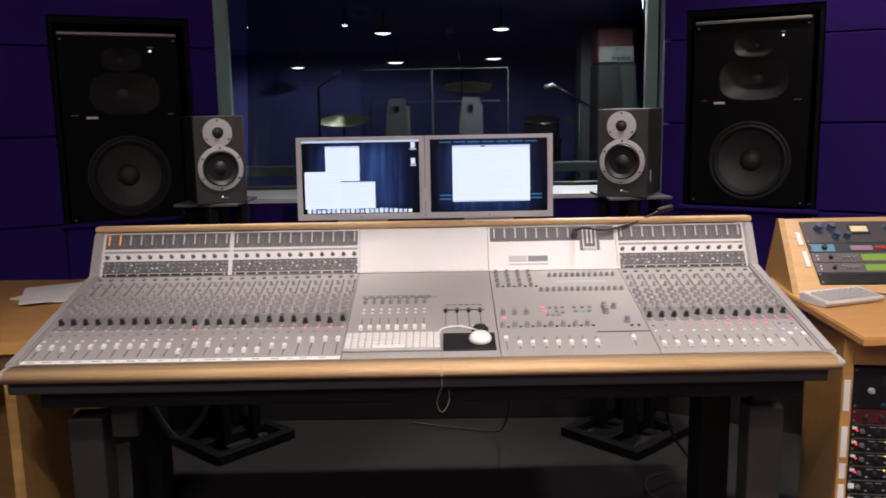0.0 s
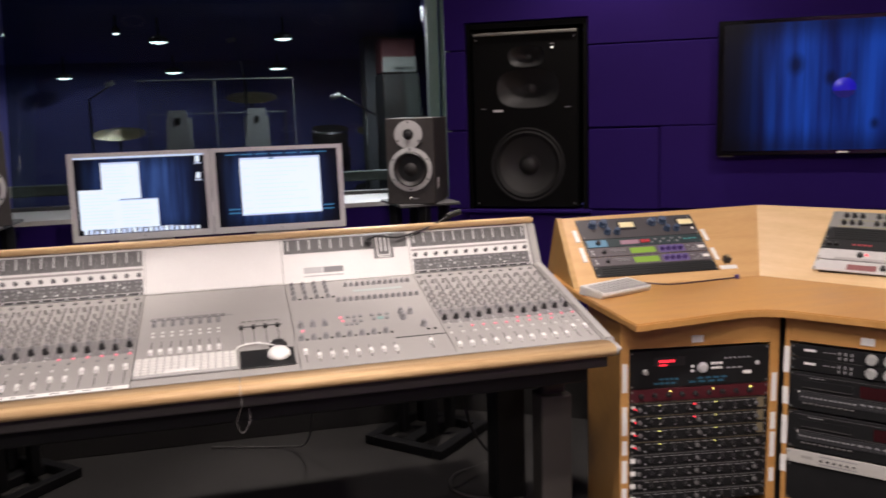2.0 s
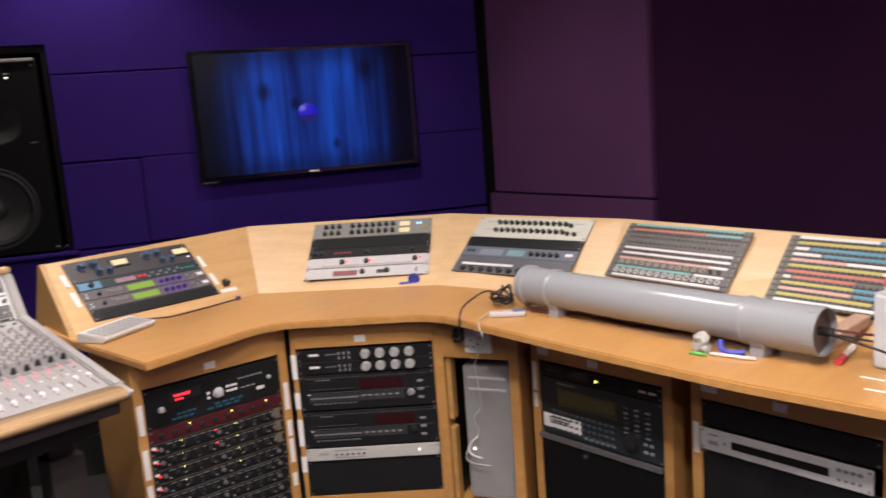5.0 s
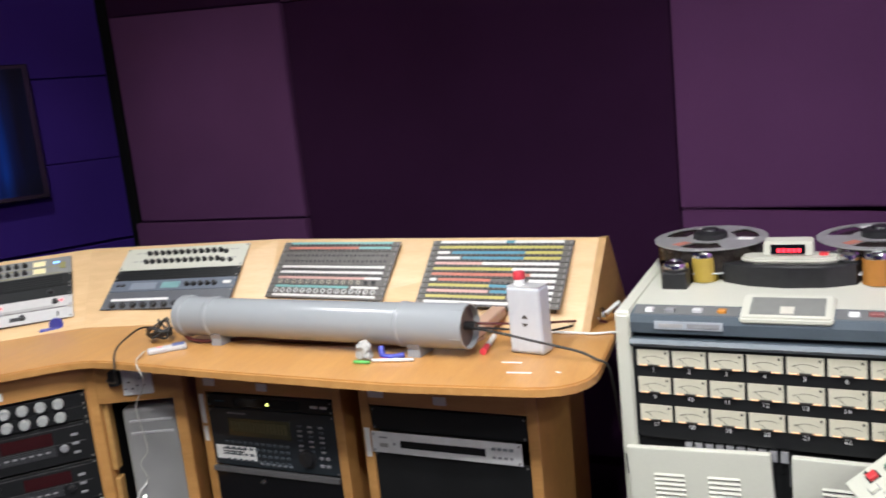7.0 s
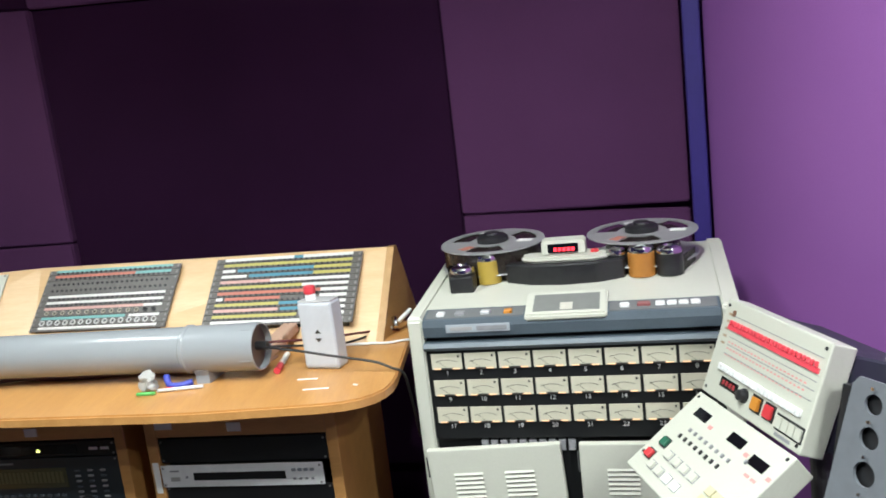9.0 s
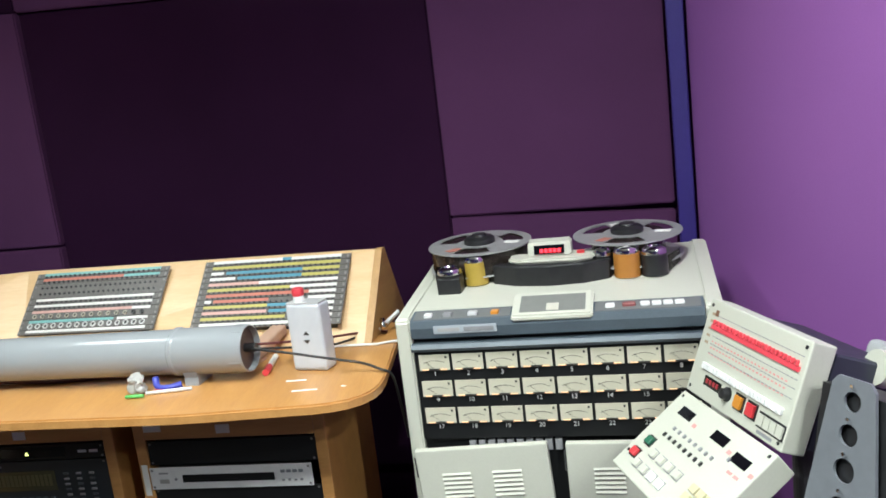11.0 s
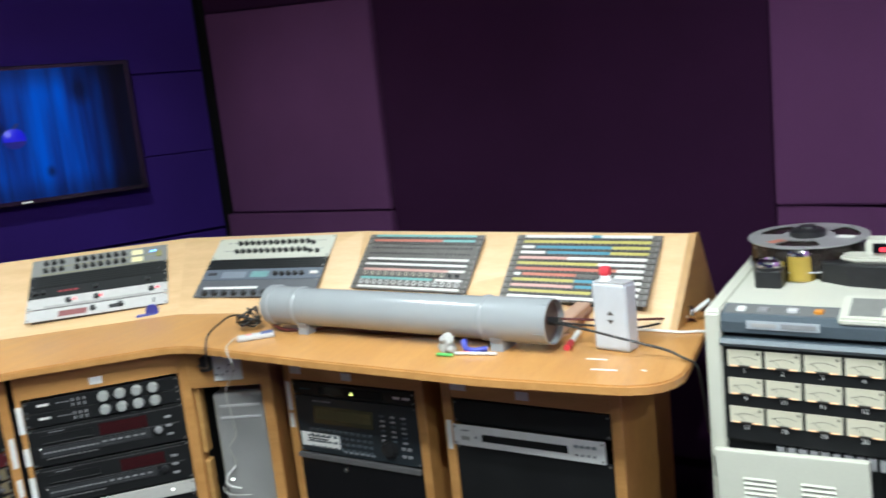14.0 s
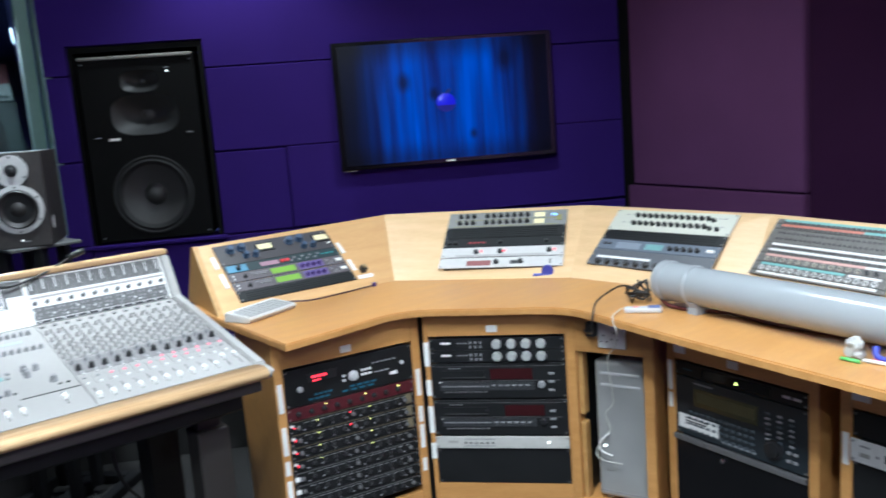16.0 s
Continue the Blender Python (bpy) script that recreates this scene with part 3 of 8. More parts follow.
    for i in range(4):
        bm = B()
        lathe(bm, [(0.012, 0), (0.011, 0.015), (0, 0.015)], 12, Matrix.Translation((0.0 + 0.035 * i, -0.156, 1.755)) @ Matrix.Rotation(radians(90), 4, "X"))
        part("knob", bm, KNOBBLK, amp)


window_and_live_room()


# ---- mixing console ----
def console():
    cm = Matrix.Rotation(radians(0.777), 4, "Z") @ Matrix.Translation((-0.059, 0, 0))
    c = thing("mixing_console", "large grey mixing console with beech trim, on a grey frame", "mixing console", cm)
    S, N, H = 0.43, 5, 1.075
    F0, Z0, F1, Z1, F2, Z2 = 2.206, 0.787, 2.749, 0.903, 2.825, 1.039
    tl, bl = math.degrees(math.atan2(F1 - F0, Z1 - Z0)), math.degrees(math.atan2(F2 - F1, Z2 - Z1))
    # carcass
    bm = B()
    side(bm, [(F0 - 0.03, 0.70), (F0 - 0.03, Z0 - 0.012), (F0 + 0.02, Z0 - 0.004), (F1, Z1 - 0.006), (F2 + 0.004, Z2 - 0.004), (F2 + 0.028, Z2 - 0.004), (F2 + 0.05, 0.985), (F2 + 0.17, 0.985), (F2 + 0.17, 0.72)], -H, H)
    part("body", bm, GREYC, c)
    for s in (-1, 1):
        bm = B()
        side(bm, [(F0 - 0.045, 0.745), (F0 - 0.045, Z0 + 0.002), (F0 + 0.005, Z0 + 0.012), (F1 - 0.01, Z1 + 0.012), (F2 - 0.012, Z2 + 0.004), (F2 + 0.03, Z2 + 0.004), (F2 + 0.06, 0.99), (F2 + 0.175, 0.985), (F2 + 0.175, 0.745)], H * s, (H + 0.032) * s)
        bmesh.ops.bevel(bm, geom=bm.edges[:], offset=0.005, segments=2, affect="EDGES")
        part("end_cheek", bm, GREYC, c)
    # beech armrest, rounded
    bm = B()
    yA, zA = F0 - 0.036, Z0 - 0.008
    prof = [(yA, zA + 0.004)] + [(yA - 0.045 - 0.021 * math.cos(radians(a)), zA - 0.0145 + 0.0175 * math.sin(radians(a))) for a in range(90, -91, -15)] + [(yA, zA - 0.032)]
    side(bm, prof, -H - 0.012, H + 0.012)
    for f in bm.faces:
        f.smooth = len(f.verts) == 4 and f.normal.y < 0.5
    part("armrest", bm, ARMWOOD, c, "rounded light beech armrest")
    for s in (-1, 1):
        bm = B()
        side(bm, [(y + (0.006 if y < yA else 0), z) for y, z in prof], (H + 0.0125) * s, (H + 0.036) * s)
        bmesh.ops.bevel(bm, geom=[e for e in bm.edges if abs(e.verts[0].co.x - e.verts[1].co.x) < 1e-6 and abs(e.verts[0].co.x) > H + 0.02], offset=0.012, segments=3, affect="EDGES")
        part("armrest_cap", bm, GREYC, c, "grey moulded armrest end cap")
    bm = B()
    bx(bm, -H - 0.03, F2 - 0.012, Z2 + 0.004, H + 0.03, F2 + 0.026, Z2 + 0.024, None, 0.006, 2)
    part("top_rail", bm, ARMWOOD, c, "light beech top rail")
    bm = B()
    bx(bm, -H + 0.2, F2 + 0.06, 0.9855, H - 0.2, F2 + 0.36, 1.0)
    part("rear_shelf", bm, BLACK, c)
    # frame under the console
    bm = B()
    bx(bm, -H - 0.03, F0 - 0.045, 0.703, H + 0.012, F0 - 0.012, 0.739, None, 0.004)
    part("front_beam", bm, BEAMG, c)
    bm = B()
    bx(bm, -H + 0.02, F0 + 0.02, 0.64, H - 0.02, F2 + 0.16, 0.698, None, 0.006)
    part("under_tray", bm, BLACK, c)
    for u, s in ((-0.983, 1), (0.995, -1)):
        bm = B()
        bx(bm, u - 0.05, 2.33, 0.036, u + 0.05, 2.42, 0.57, None, 0.006, 2)
        part("leg", bm, LEGGREY, c, "warm grey steel column")
        bm = B()
        bx(bm, u - 0.035 + 0.1 * max(s, 0), 2.36, 0.5, u + 0.04 + 0.1 * max(s, 0), 2.41, 0.64, None, 0.004)
        part("bracket", bm, LEGGREY, c)
        bm = B()
        bx(bm, u - 0.055, 2.78, 0.0, u + 0.055, 2.9, 0.64, None, 0.006)
        part("leg", bm, BLACK, c)
        bm = B()
        bx(bm, u - 0.045, 2.2, 0.0, u + 0.045, 2.779, 0.035, None, 0.006)
        part("foot", bm, BEAMG, c)
    rnd = random.Random(4)
    for k in range(N):
        x0 = -H + k * S
        sp = part("slope_panel", bx(B(), 0.0015, -0.03, -0.004, S - 0.0015, 0.546, 0.002), GREYC, c, "", face((x0, F0, Z0), 0, tl))
        chan = k in (0, 1, 4)
        bp = part("bridge_panel", bx(B(), 0.0015, 0.0, -0.004, S - 0.0015, 0.156, 0.002), WHITEP, c, "", face((x0, F1, Z1), 0, bl))
        if chan:
            channel_section(sp, bp, S, k, rnd)
        elif k == 2:
            group_section(sp, bp, S)
        else:
            master_section(sp, bp, S)
    # talkback gooseneck on the bridge
    return c


def fader_cap_mesh(bm):
    side(bm, [(-0.009, 0), (-0.008, 0.010), (-0.0015, 0.0075), (0.0015, 0.0075), (0.008, 0.010), (0.009, 0)], -0.0055, 0.0055)


def slot_mesh(bm):
    bx(bm, -0.0011, 0.0, 0, 0.0011, 0.07, 0.0008)


def channel_section(sp, bp, S, k, rnd):
    p = S / 12
    # bridge: meters, a white strip, a switch field, a light row
    plate(bp, "meter_window", 0.008, 0.098, S - 0.006, 0.15, 0.001, DARKPAN, 0.002)
    plate(bp, "switch_field", 0.008, 0.012, S - 0.006, 0.054, 0.001, DARKPAN, 0.002)
    plate(bp, "light_rail", 0.008, 0.001, S - 0.006, 0.010, 0.001, KNOBBLK, 0.002)
    plate(bp, "dark_rail", 0.008, 0.083, S - 0.006, 0.09, 0.001, STRIPGREY, 0.002)
    for i in range(12):
        x = (i + 0.5) * p + 0.001
        lit = k == 0 and i < 2
        piece("level_meter", ("meter", lit), lambda bm: bx(bm, -0.0022, 0, 0, 0.0022, 0.034, 0.0008), AMBERM if lit else mat_cache("meter_white", (0.62, 0.62, 0.62)), bp, x, 0.112, 0.003)
        piece("meter_frame", ("mframe",), lambda bm: (bx(bm, 0.0045, -0.012, 0, 0.0165, -0.0108, 0.0005), bx(bm, 0.0153, -0.012, 0, 0.0165, 0.022, 0.0005), bx(bm, 0.0045, 0.0208, 0, 0.0153, 0.022, 0.0005), bx(bm, -0.0035, 0.0345, 0.0, 0.0035, 0.0365, 0.0006)), mat_cache("meter_line", (0.26, 0.26, 0.265)), bp, x, 0.112, 0.003)
        knob(bp, x, 0.068, 0.006, 0.014, mat_cache("pot_dark", (0.13, 0.13, 0.133)), 0.002, rnd.uniform(-120, 120))
        piece("pale_switch", ("bpale",), lambda bm: bx(bm, -0.003, -0.0025, 0, 0.003, 0.0025, 0.0032, None, 0.0006), WHITEB, bp, x + rnd.choice((-0.011, 0.011, 0.012)), rnd.choice((0.02, 0.028, 0.039)), 0.003)
        piece("light", ("led_small",), lambda bm: cyl(bm, 0.0028, 0.002, 10), WHITEB, bp, x, 0.0055, 0.003)
        for j, (dx, y) in enumerate(((-0.008, 0.045), (0.006, 0.045), (-0.008, 0.032), (0.006, 0.03), (0.0, 0.02))):
            piece("switch", ("bsw", j % 2), lambda bm: bx(bm, -0.0035, -0.003, 0, 0.0035, 0.003, 0.003, None, 0.0006), POTGREY, bp, x + dx, y, 0.003)
    plate(bp, "divider", 0.0, 0.0, 0.007, 0.156, 0.003, WHITEP, 0.002)
    plate(bp, "divider", S - 0.005, 0.0, S, 0.156, 0.003, WHITEP, 0.002)
    # slope: strips, pots, knobs, switches, faders
    plate(sp, "equaliser_field", 0.006, 0.262, S - 0.004, 0.53, 0.0008, STRIPGREY, 0.002)
    plate(sp, "send_field", 0.006, 0.165, S - 0.004, 0.255, 0.0008, mat_cache("send_grey", (0.2, 0.192, 0.195)), 0.002)
    for i in range(12):
        piece("channel_divider", ("chdiv",), lambda bm: bx(bm, 0.0004, 0.09, 0.002, 0.0016, 0.53, 0.0034), GREYC, sp, i * p, 0.0)
    pots, bases, keys = B(), B(), B()
    for i in range(12):
        x = (i + 0.5) * p
        # a dark pot at the top, a column of small dark keys with two slim pots, then two staggered columns of clear pots
        cyl(bases, 0.0068, 0.006, 8, Matrix.Translation((x - 0.003, 0.521, 0.0026)))
        for r in range(6):
            bx(keys, x + 0.0075, 0.485 - r * 0.0175, 0.0026, x + 0.0125, 0.494 - r * 0.0175, 0.0062)
            bx(bases, x + 0.0005, 0.4885 - r * 0.0175, 0.0026, x + 0.0045, 0.491 - r * 0.0175, 0.0034)
        for y in (0.466, 0.412):
            cyl(bases, 0.0066, 0.0022, 8, Matrix.Translation((x - 0.006, y, 0.0026)))
            cyl(pots, 0.0056, 0.0135, 8, Matrix.Translation((x - 0.006, y, 0.0045)), 0.0042)
        for r in range(7):
            y = 0.378 - r * 0.0185
            dx = -0.008 if r % 2 else 0.006
            cyl(bases, 0.0072, 0.0022, 8, Matrix.Translation((x + dx, y, 0.0026)))
            cyl(pots, 0.0062, 0.015, 8, Matrix.Translation((x + dx, y, 0.0045)), 0.0045)
            bx(bases if r % 3 else keys, x - dx * 1.2 - 0.002, y - 0.003, 0.0026, x - dx * 1.2 + 0.0025, y + 0.003, 0.0052)
    tagged(part("key_bank", keys, mat_cache("key_shade", (0.14, 0.137, 0.135)), sp, "columns of small black keys"), kind="stuff")
    tagged(part("pot_bank", pots, POTLIGHT, sp, "rows of small grey rotary pots"), kind="stuff")
    tagged(part("pot_base_bank", bases, mat_cache("pot_base", (0.23, 0.226, 0.224)), sp), kind="stuff")
    for i in range(12):
        x = (i + 0.5) * p
        black_up = rnd.random() < 0.5 if k != 0 else i < 11
        knob(sp, x, 0.205 if black_up else 0.192, 0.0078, 0.016, KNOBBLK, 0.0026, rnd.uniform(-130, 130), "send_knob")
        knob(sp, x - 0.002, 0.236, 0.0062, 0.013, POTGREY, 0.0026, rnd.uniform(-130, 130))
        piece("legend", ("sendmark",), lambda bm: (bx(bm, 0.0, 0, 0, 0.007, 0.0016, 0.0004), bx(bm, 0.0, -0.008, 0, 0.0016, 0.0, 0.0004), bx(bm, 0.0016, -0.009, 0, 0.0085, -0.0074, 0.0004)), mat_cache("mark_pale", (0.6, 0.6, 0.6)), sp, x + 0.003, 0.182, 0.0028)
        red = (k == 4 and (i >= 6)) or (k == 1 and i >= 6) or (k == 0 and i == 11)
        red2 = k == 4 and 2 <= i <= 9
        piece("lit_switch" if red else "switch", ("csw", red), lambda bm: bx(bm, -0.0045, -0.0035, 0, 0.0045, 0.0035, 0.004, None, 0.001), REDBTN if red else mat_cache("switch_pale", (0.58, 0.57, 0.56)), sp, x + 0.004, 0.158, 0.002)
        piece("lit_switch" if red2 else "switch", ("csw2", red2), lambda bm: bx(bm, -0.0042, -0.003, 0, 0.0042, 0.003, 0.004, None, 0.001), REDBTN if red2 else POTGREY, sp, x - 0.003, 0.132, 0.002)
        piece("switch", ("csw3",), lambda bm: bx(bm, -0.0035, -0.003, 0, 0.0035, 0.003, 0.003), WHITEB, sp, x - 0.004, 0.098, 0.002)
        piece("fader_slot", ("slot",), slot_mesh, KNOBBLK, sp, x, 0.0, 0.002)
        if k == 0:
            y = (0.055, 0.055, 0.045, 0.055, 0.055, 0.055, 0.058, 0.055, 0.055, 0.06, 0.055, 0.022)[i]
        elif k == 1:
            y = (0.056, 0.06, 0.022, 0.022, 0.022, 0.022, 0.045, 0.042, 0.075, 0.075, 0.08, 0.078)[i]
        else:
            y = (0.018, 0.018, 0.018, 0.018, 0.018, 0.018, 0.018, 0.018, 0.018, 0.018, 0.056, 0.054)[i]
        piece("fader_cap", ("fader_cap",), fader_cap_mesh, WHITEB, sp, x, y, 0.0028)
    # scribble strip
    plate(sp, "scribble_strip", 0.0, -0.028, S - 0.002, -0.012, 0.0006, PAPER if k < 2 else GREYC, 0.002)
    if k < 2:
        for i in range(9):
            x = 0.02 + i * 0.043 + rnd.uniform(-0.008, 0.008)
            plate(sp, "pencil_mark", x, -0.0225, x + rnd.uniform(0.012, 0.03), -0.0185, 0.0003, POTGREY, 0.0027)




def group_section(sp, bp, S):
    """Blank bridge; eight group faders and four small ones on the slope."""
    plate(bp, "blank_plate", 0.008, 0.004, S - 0.006, 0.152, 0.0015, WHITEP, 0.002)
    plate(sp, "name_strip", 0.028, 0.35, 0.24, 0.368, 0.001, mat_cache("strip_dark", (0.16, 0.16, 0.162)), 0.002)
    for i in range(8):
        plate(sp, "strip_mark", 0.036 + i * 0.0257, 0.353, 0.044 + i * 0.0257, 0.362, 0.0004, PAPER, 0.003)
    plate(sp, "pencil_mark", 0.245, 0.352, 0.262, 0.357, 0.0005, POTGREY, 0.002)
    for i in range(8):
        x = 0.04 + i * 0.0257
        for y in (0.335, 0.315):
            knob(sp, x, y, 0.0058, 0.012, POTGREY, 0.002, i * 37)
        for y in (0.268, 0.245):
            piece("switch", ("gsw",), lambda bm: bx(bm, -0.004, -0.003, 0, 0.004, 0.003, 0.003, None, 0.0006), WHITEB, sp, x, y, 0.002)
        piece("fader_slot", ("slot8",), lambda bm: bx(bm, -0.0011, 0.0, 0, 0.0011, 0.085, 0.0008), KNOBBLK, sp, x, 0.125, 0.002)
        piece("fader_cap", ("fader_cap",), fader_cap_mesh, WHITEB, sp, x, 0.142, 0.0028)
    plate(sp, "fader_rail", 0.275, 0.256, 0.40, 0.262, 0.001, KNOBBLK, 0.002)
    for i in range(6):
        plate(sp, "legend", 0.285 + i * 0.019, 0.292, 0.297 + i * 0.019, 0.297, 0.0005, KNOBBLK, 0.002)
    plate(sp, "legend_rule", 0.275, 0.284, 0.40, 0.286, 0.0005, STRIPGREY, 0.002)
    for i in range(4):
        x = 0.284 + i * 0.034
        piece("fader_slot", ("slot4",), lambda bm: bx(bm, -0.0011, 0.0, 0, 0.0011, 0.11, 0.0008), KNOBBLK, sp, x, 0.14, 0.002)
        piece("fader_cap", ("fader_cap_dark",), lambda bm: bx(bm, -0.005, -0.008, 0, 0.005, 0.008, 0.009, None, 0.001), KNOBBLK, sp, x, 0.247, 0.0028)
        piece("switch", ("gsw",), lambda bm: None, WHITEB, sp, x + 0.012, 0.15, 0.002)


def master_section(sp, bp, S):
    plate(bp, "meter_window", 0.008, 0.102, S - 0.006, 0.152, 0.001, DARKPAN, 0.002)
    plate(bp, "meter_block", 0.308, 0.066, 0.374, 0.152, 0.0016, DARKPAN, 0.002, "", 0.0)
    plate(bp, "meter_frame", 0.318, 0.074, 0.364, 0.148, 0.0008, WHITEP, 0.0034)
    plate(bp, "meter_inset", 0.322, 0.078, 0.36, 0.144, 0.0004, DARKPAN, 0.0042)
    for x in (0.334, 0.348):
        plate(bp, "level_meter", x - 0.0022, 0.09, x + 0.0022, 0.138, 0.0004, WHITEB, 0.0047)
    plate(bp, "meter_scale", 0.318, 0.068, 0.364, 0.071, 0.0008, WHITEB, 0.0034)
    for i in range(8):
        x = 0.014 + i * 0.0355
        piece("level_meter", ("meter", False), lambda bm: None, WHITEB, bp, x + 0.008, 0.114, 0.003)
        plate(bp, "light", x + 0.003, 0.098, x + 0.014, 0.1005, 0.001, WHITEB, 0.002)
    # badge, drawn as plain bars
    plate(bp, "badge", 0.068, 0.03, 0.128, 0.051, 0.0008, mat_cache("badge_pale", (0.46, 0.46, 0.47)), 0.002)
    plate(bp, "badge", 0.132, 0.03, 0.198, 0.05, 0.0008, mat_cache("badge_dark", (0.2, 0.2, 0.21)), 0.002)
    plate(bp, "badge_rule", 0.068, 0.018, 0.198, 0.023, 0.0005, mat_cache("badge_pale", (0.46, 0.46, 0.47)), 0.002)
    for i in range(4):
        for y in (0.527, 0.497, 0.465, 0.425):
            knob(sp, 0.022 + i * 0.035, y, 0.0068, 0.013, POTGREY, 0.002, i * 50)
        piece("switch", ("msw",), lambda bm: bx(bm, -0.004, -0.003, 0, 0.004, 0.003, 0.003), KNOBBLK, sp, 0.038 + i * 0.035, 0.42, 0.002)
    for i in range(12):
        knob(sp, 0.193 + i * 0.0187, 0.497, 0.0065, 0.013, POTGREY, 0.002, i * 31)
    for i in range(14):
        knob(sp, 0.155 + i * 0.0192, 0.386, 0.0068, 0.013, POTGREY, 0.002, i * 41)
    plate(sp, "legend_strip", 0.21, 0.445, 0.37, 0.462, 0.0005, mat_cache("pale_teal", (0.36, 0.42, 0.42)), 0.002)
    for i in range(3):
        knob(sp, 0.023 + i * 0.0345, 0.225, 0.008, 0.016, POTGREY, 0.002, i * 60)
        knob(sp, 0.023 + i * 0.0345, 0.245, 0.005, 0.011, POTGREY, 0.002, i * 60)
    for i in range(8):
        knob(sp, 0.017 + i * 0.0346, 0.145, 0.008, 0.015, POTGREY, 0.002, i * 35)
        piece("switch", ("msw",), lambda bm: None, KNOBBLK, sp, 0.033 + i * 0.0346, 0.14, 0.002)
    for x, y in ((0.143, 0.262), (0.147, 0.238), (0.025, 0.195)):
        piece("lit_switch", ("mlit",), lambda bm: bx(bm, -0.005, -0.005, 0, 0.005, 0.005, 0.004, None, 0.001), REDBTN, sp, x, y, 0.002)
    for i, (x, y) in enumerate(((0.165, 0.262), (0.184, 0.262), (0.203, 0.262), (0.182, 0.236), (0.2, 0.228), (0.238, 0.262), (0.24, 0.235), (0.28, 0.235), (0.285, 0.262), (0.262, 0.262), (0.155, 0.213), (0.17, 0.213), (0.185, 0.213))):
        piece("switch", ("msw2",), lambda bm: bx(bm, -0.0055, -0.006, 0, 0.0055, 0.006, 0.005, None, 0.001), POTGREY, sp, x, y, 0.002)
    plate(sp, "display", 0.252, 0.232, 0.27, 0.25, 0.001, TEALLCD, 0.002)
    for x, y in ((0.327, 0.24), (0.327, 0.262), (0.355, 0.255), (0.327, 0.222)):
        knob(sp, x, y, 0.0085, 0.018, POTGREY, 0.002, 30)
    knob(sp, 0.377, 0.165, 0.0095, 0.018, POTGREY, 0.002, 10)
    for x in (0.385, 0.405):
        piece("switch", ("msw",), lambda bm: None, KNOBBLK, sp, x, 0.138, 0.002)
    plate(sp, "panel_edge", 0.28, 0.1, 0.428, 0.103, 0.0015, KNOBBLK, 0.002)
    for i in range(8):
        x = 0.02 + i * 0.0355
        piece("fader_slot", ("slot",), slot_mesh, KNOBBLK, sp, x, 0.008, 0.002)
        piece("fader_cap", ("fader_cap",), fader_cap_mesh, WHITEB, sp, x, 0.062 if i == 0 else 0.033, 0.0028)
    piece("fader_slot", ("slot",), slot_mesh, KNOBBLK, sp, 0.373, 0.02, 0.002)
    piece("fader_cap", ("fader_cap",), fader_cap_mesh, WHITEB, sp, 0.373, 0.055, 0.0028)


CON = console()
CM = CON.matrix_basis.copy()


def on_slope(u, v, w=0.002):
    """A frame on the console's slope, at u along it and v up it."""
    tl = math.degrees(math.atan2(0.543, 0.116))
    return CM @ face((u, 2.206, 0.787), 0, tl) @ Matrix.Translation((0, v, w))


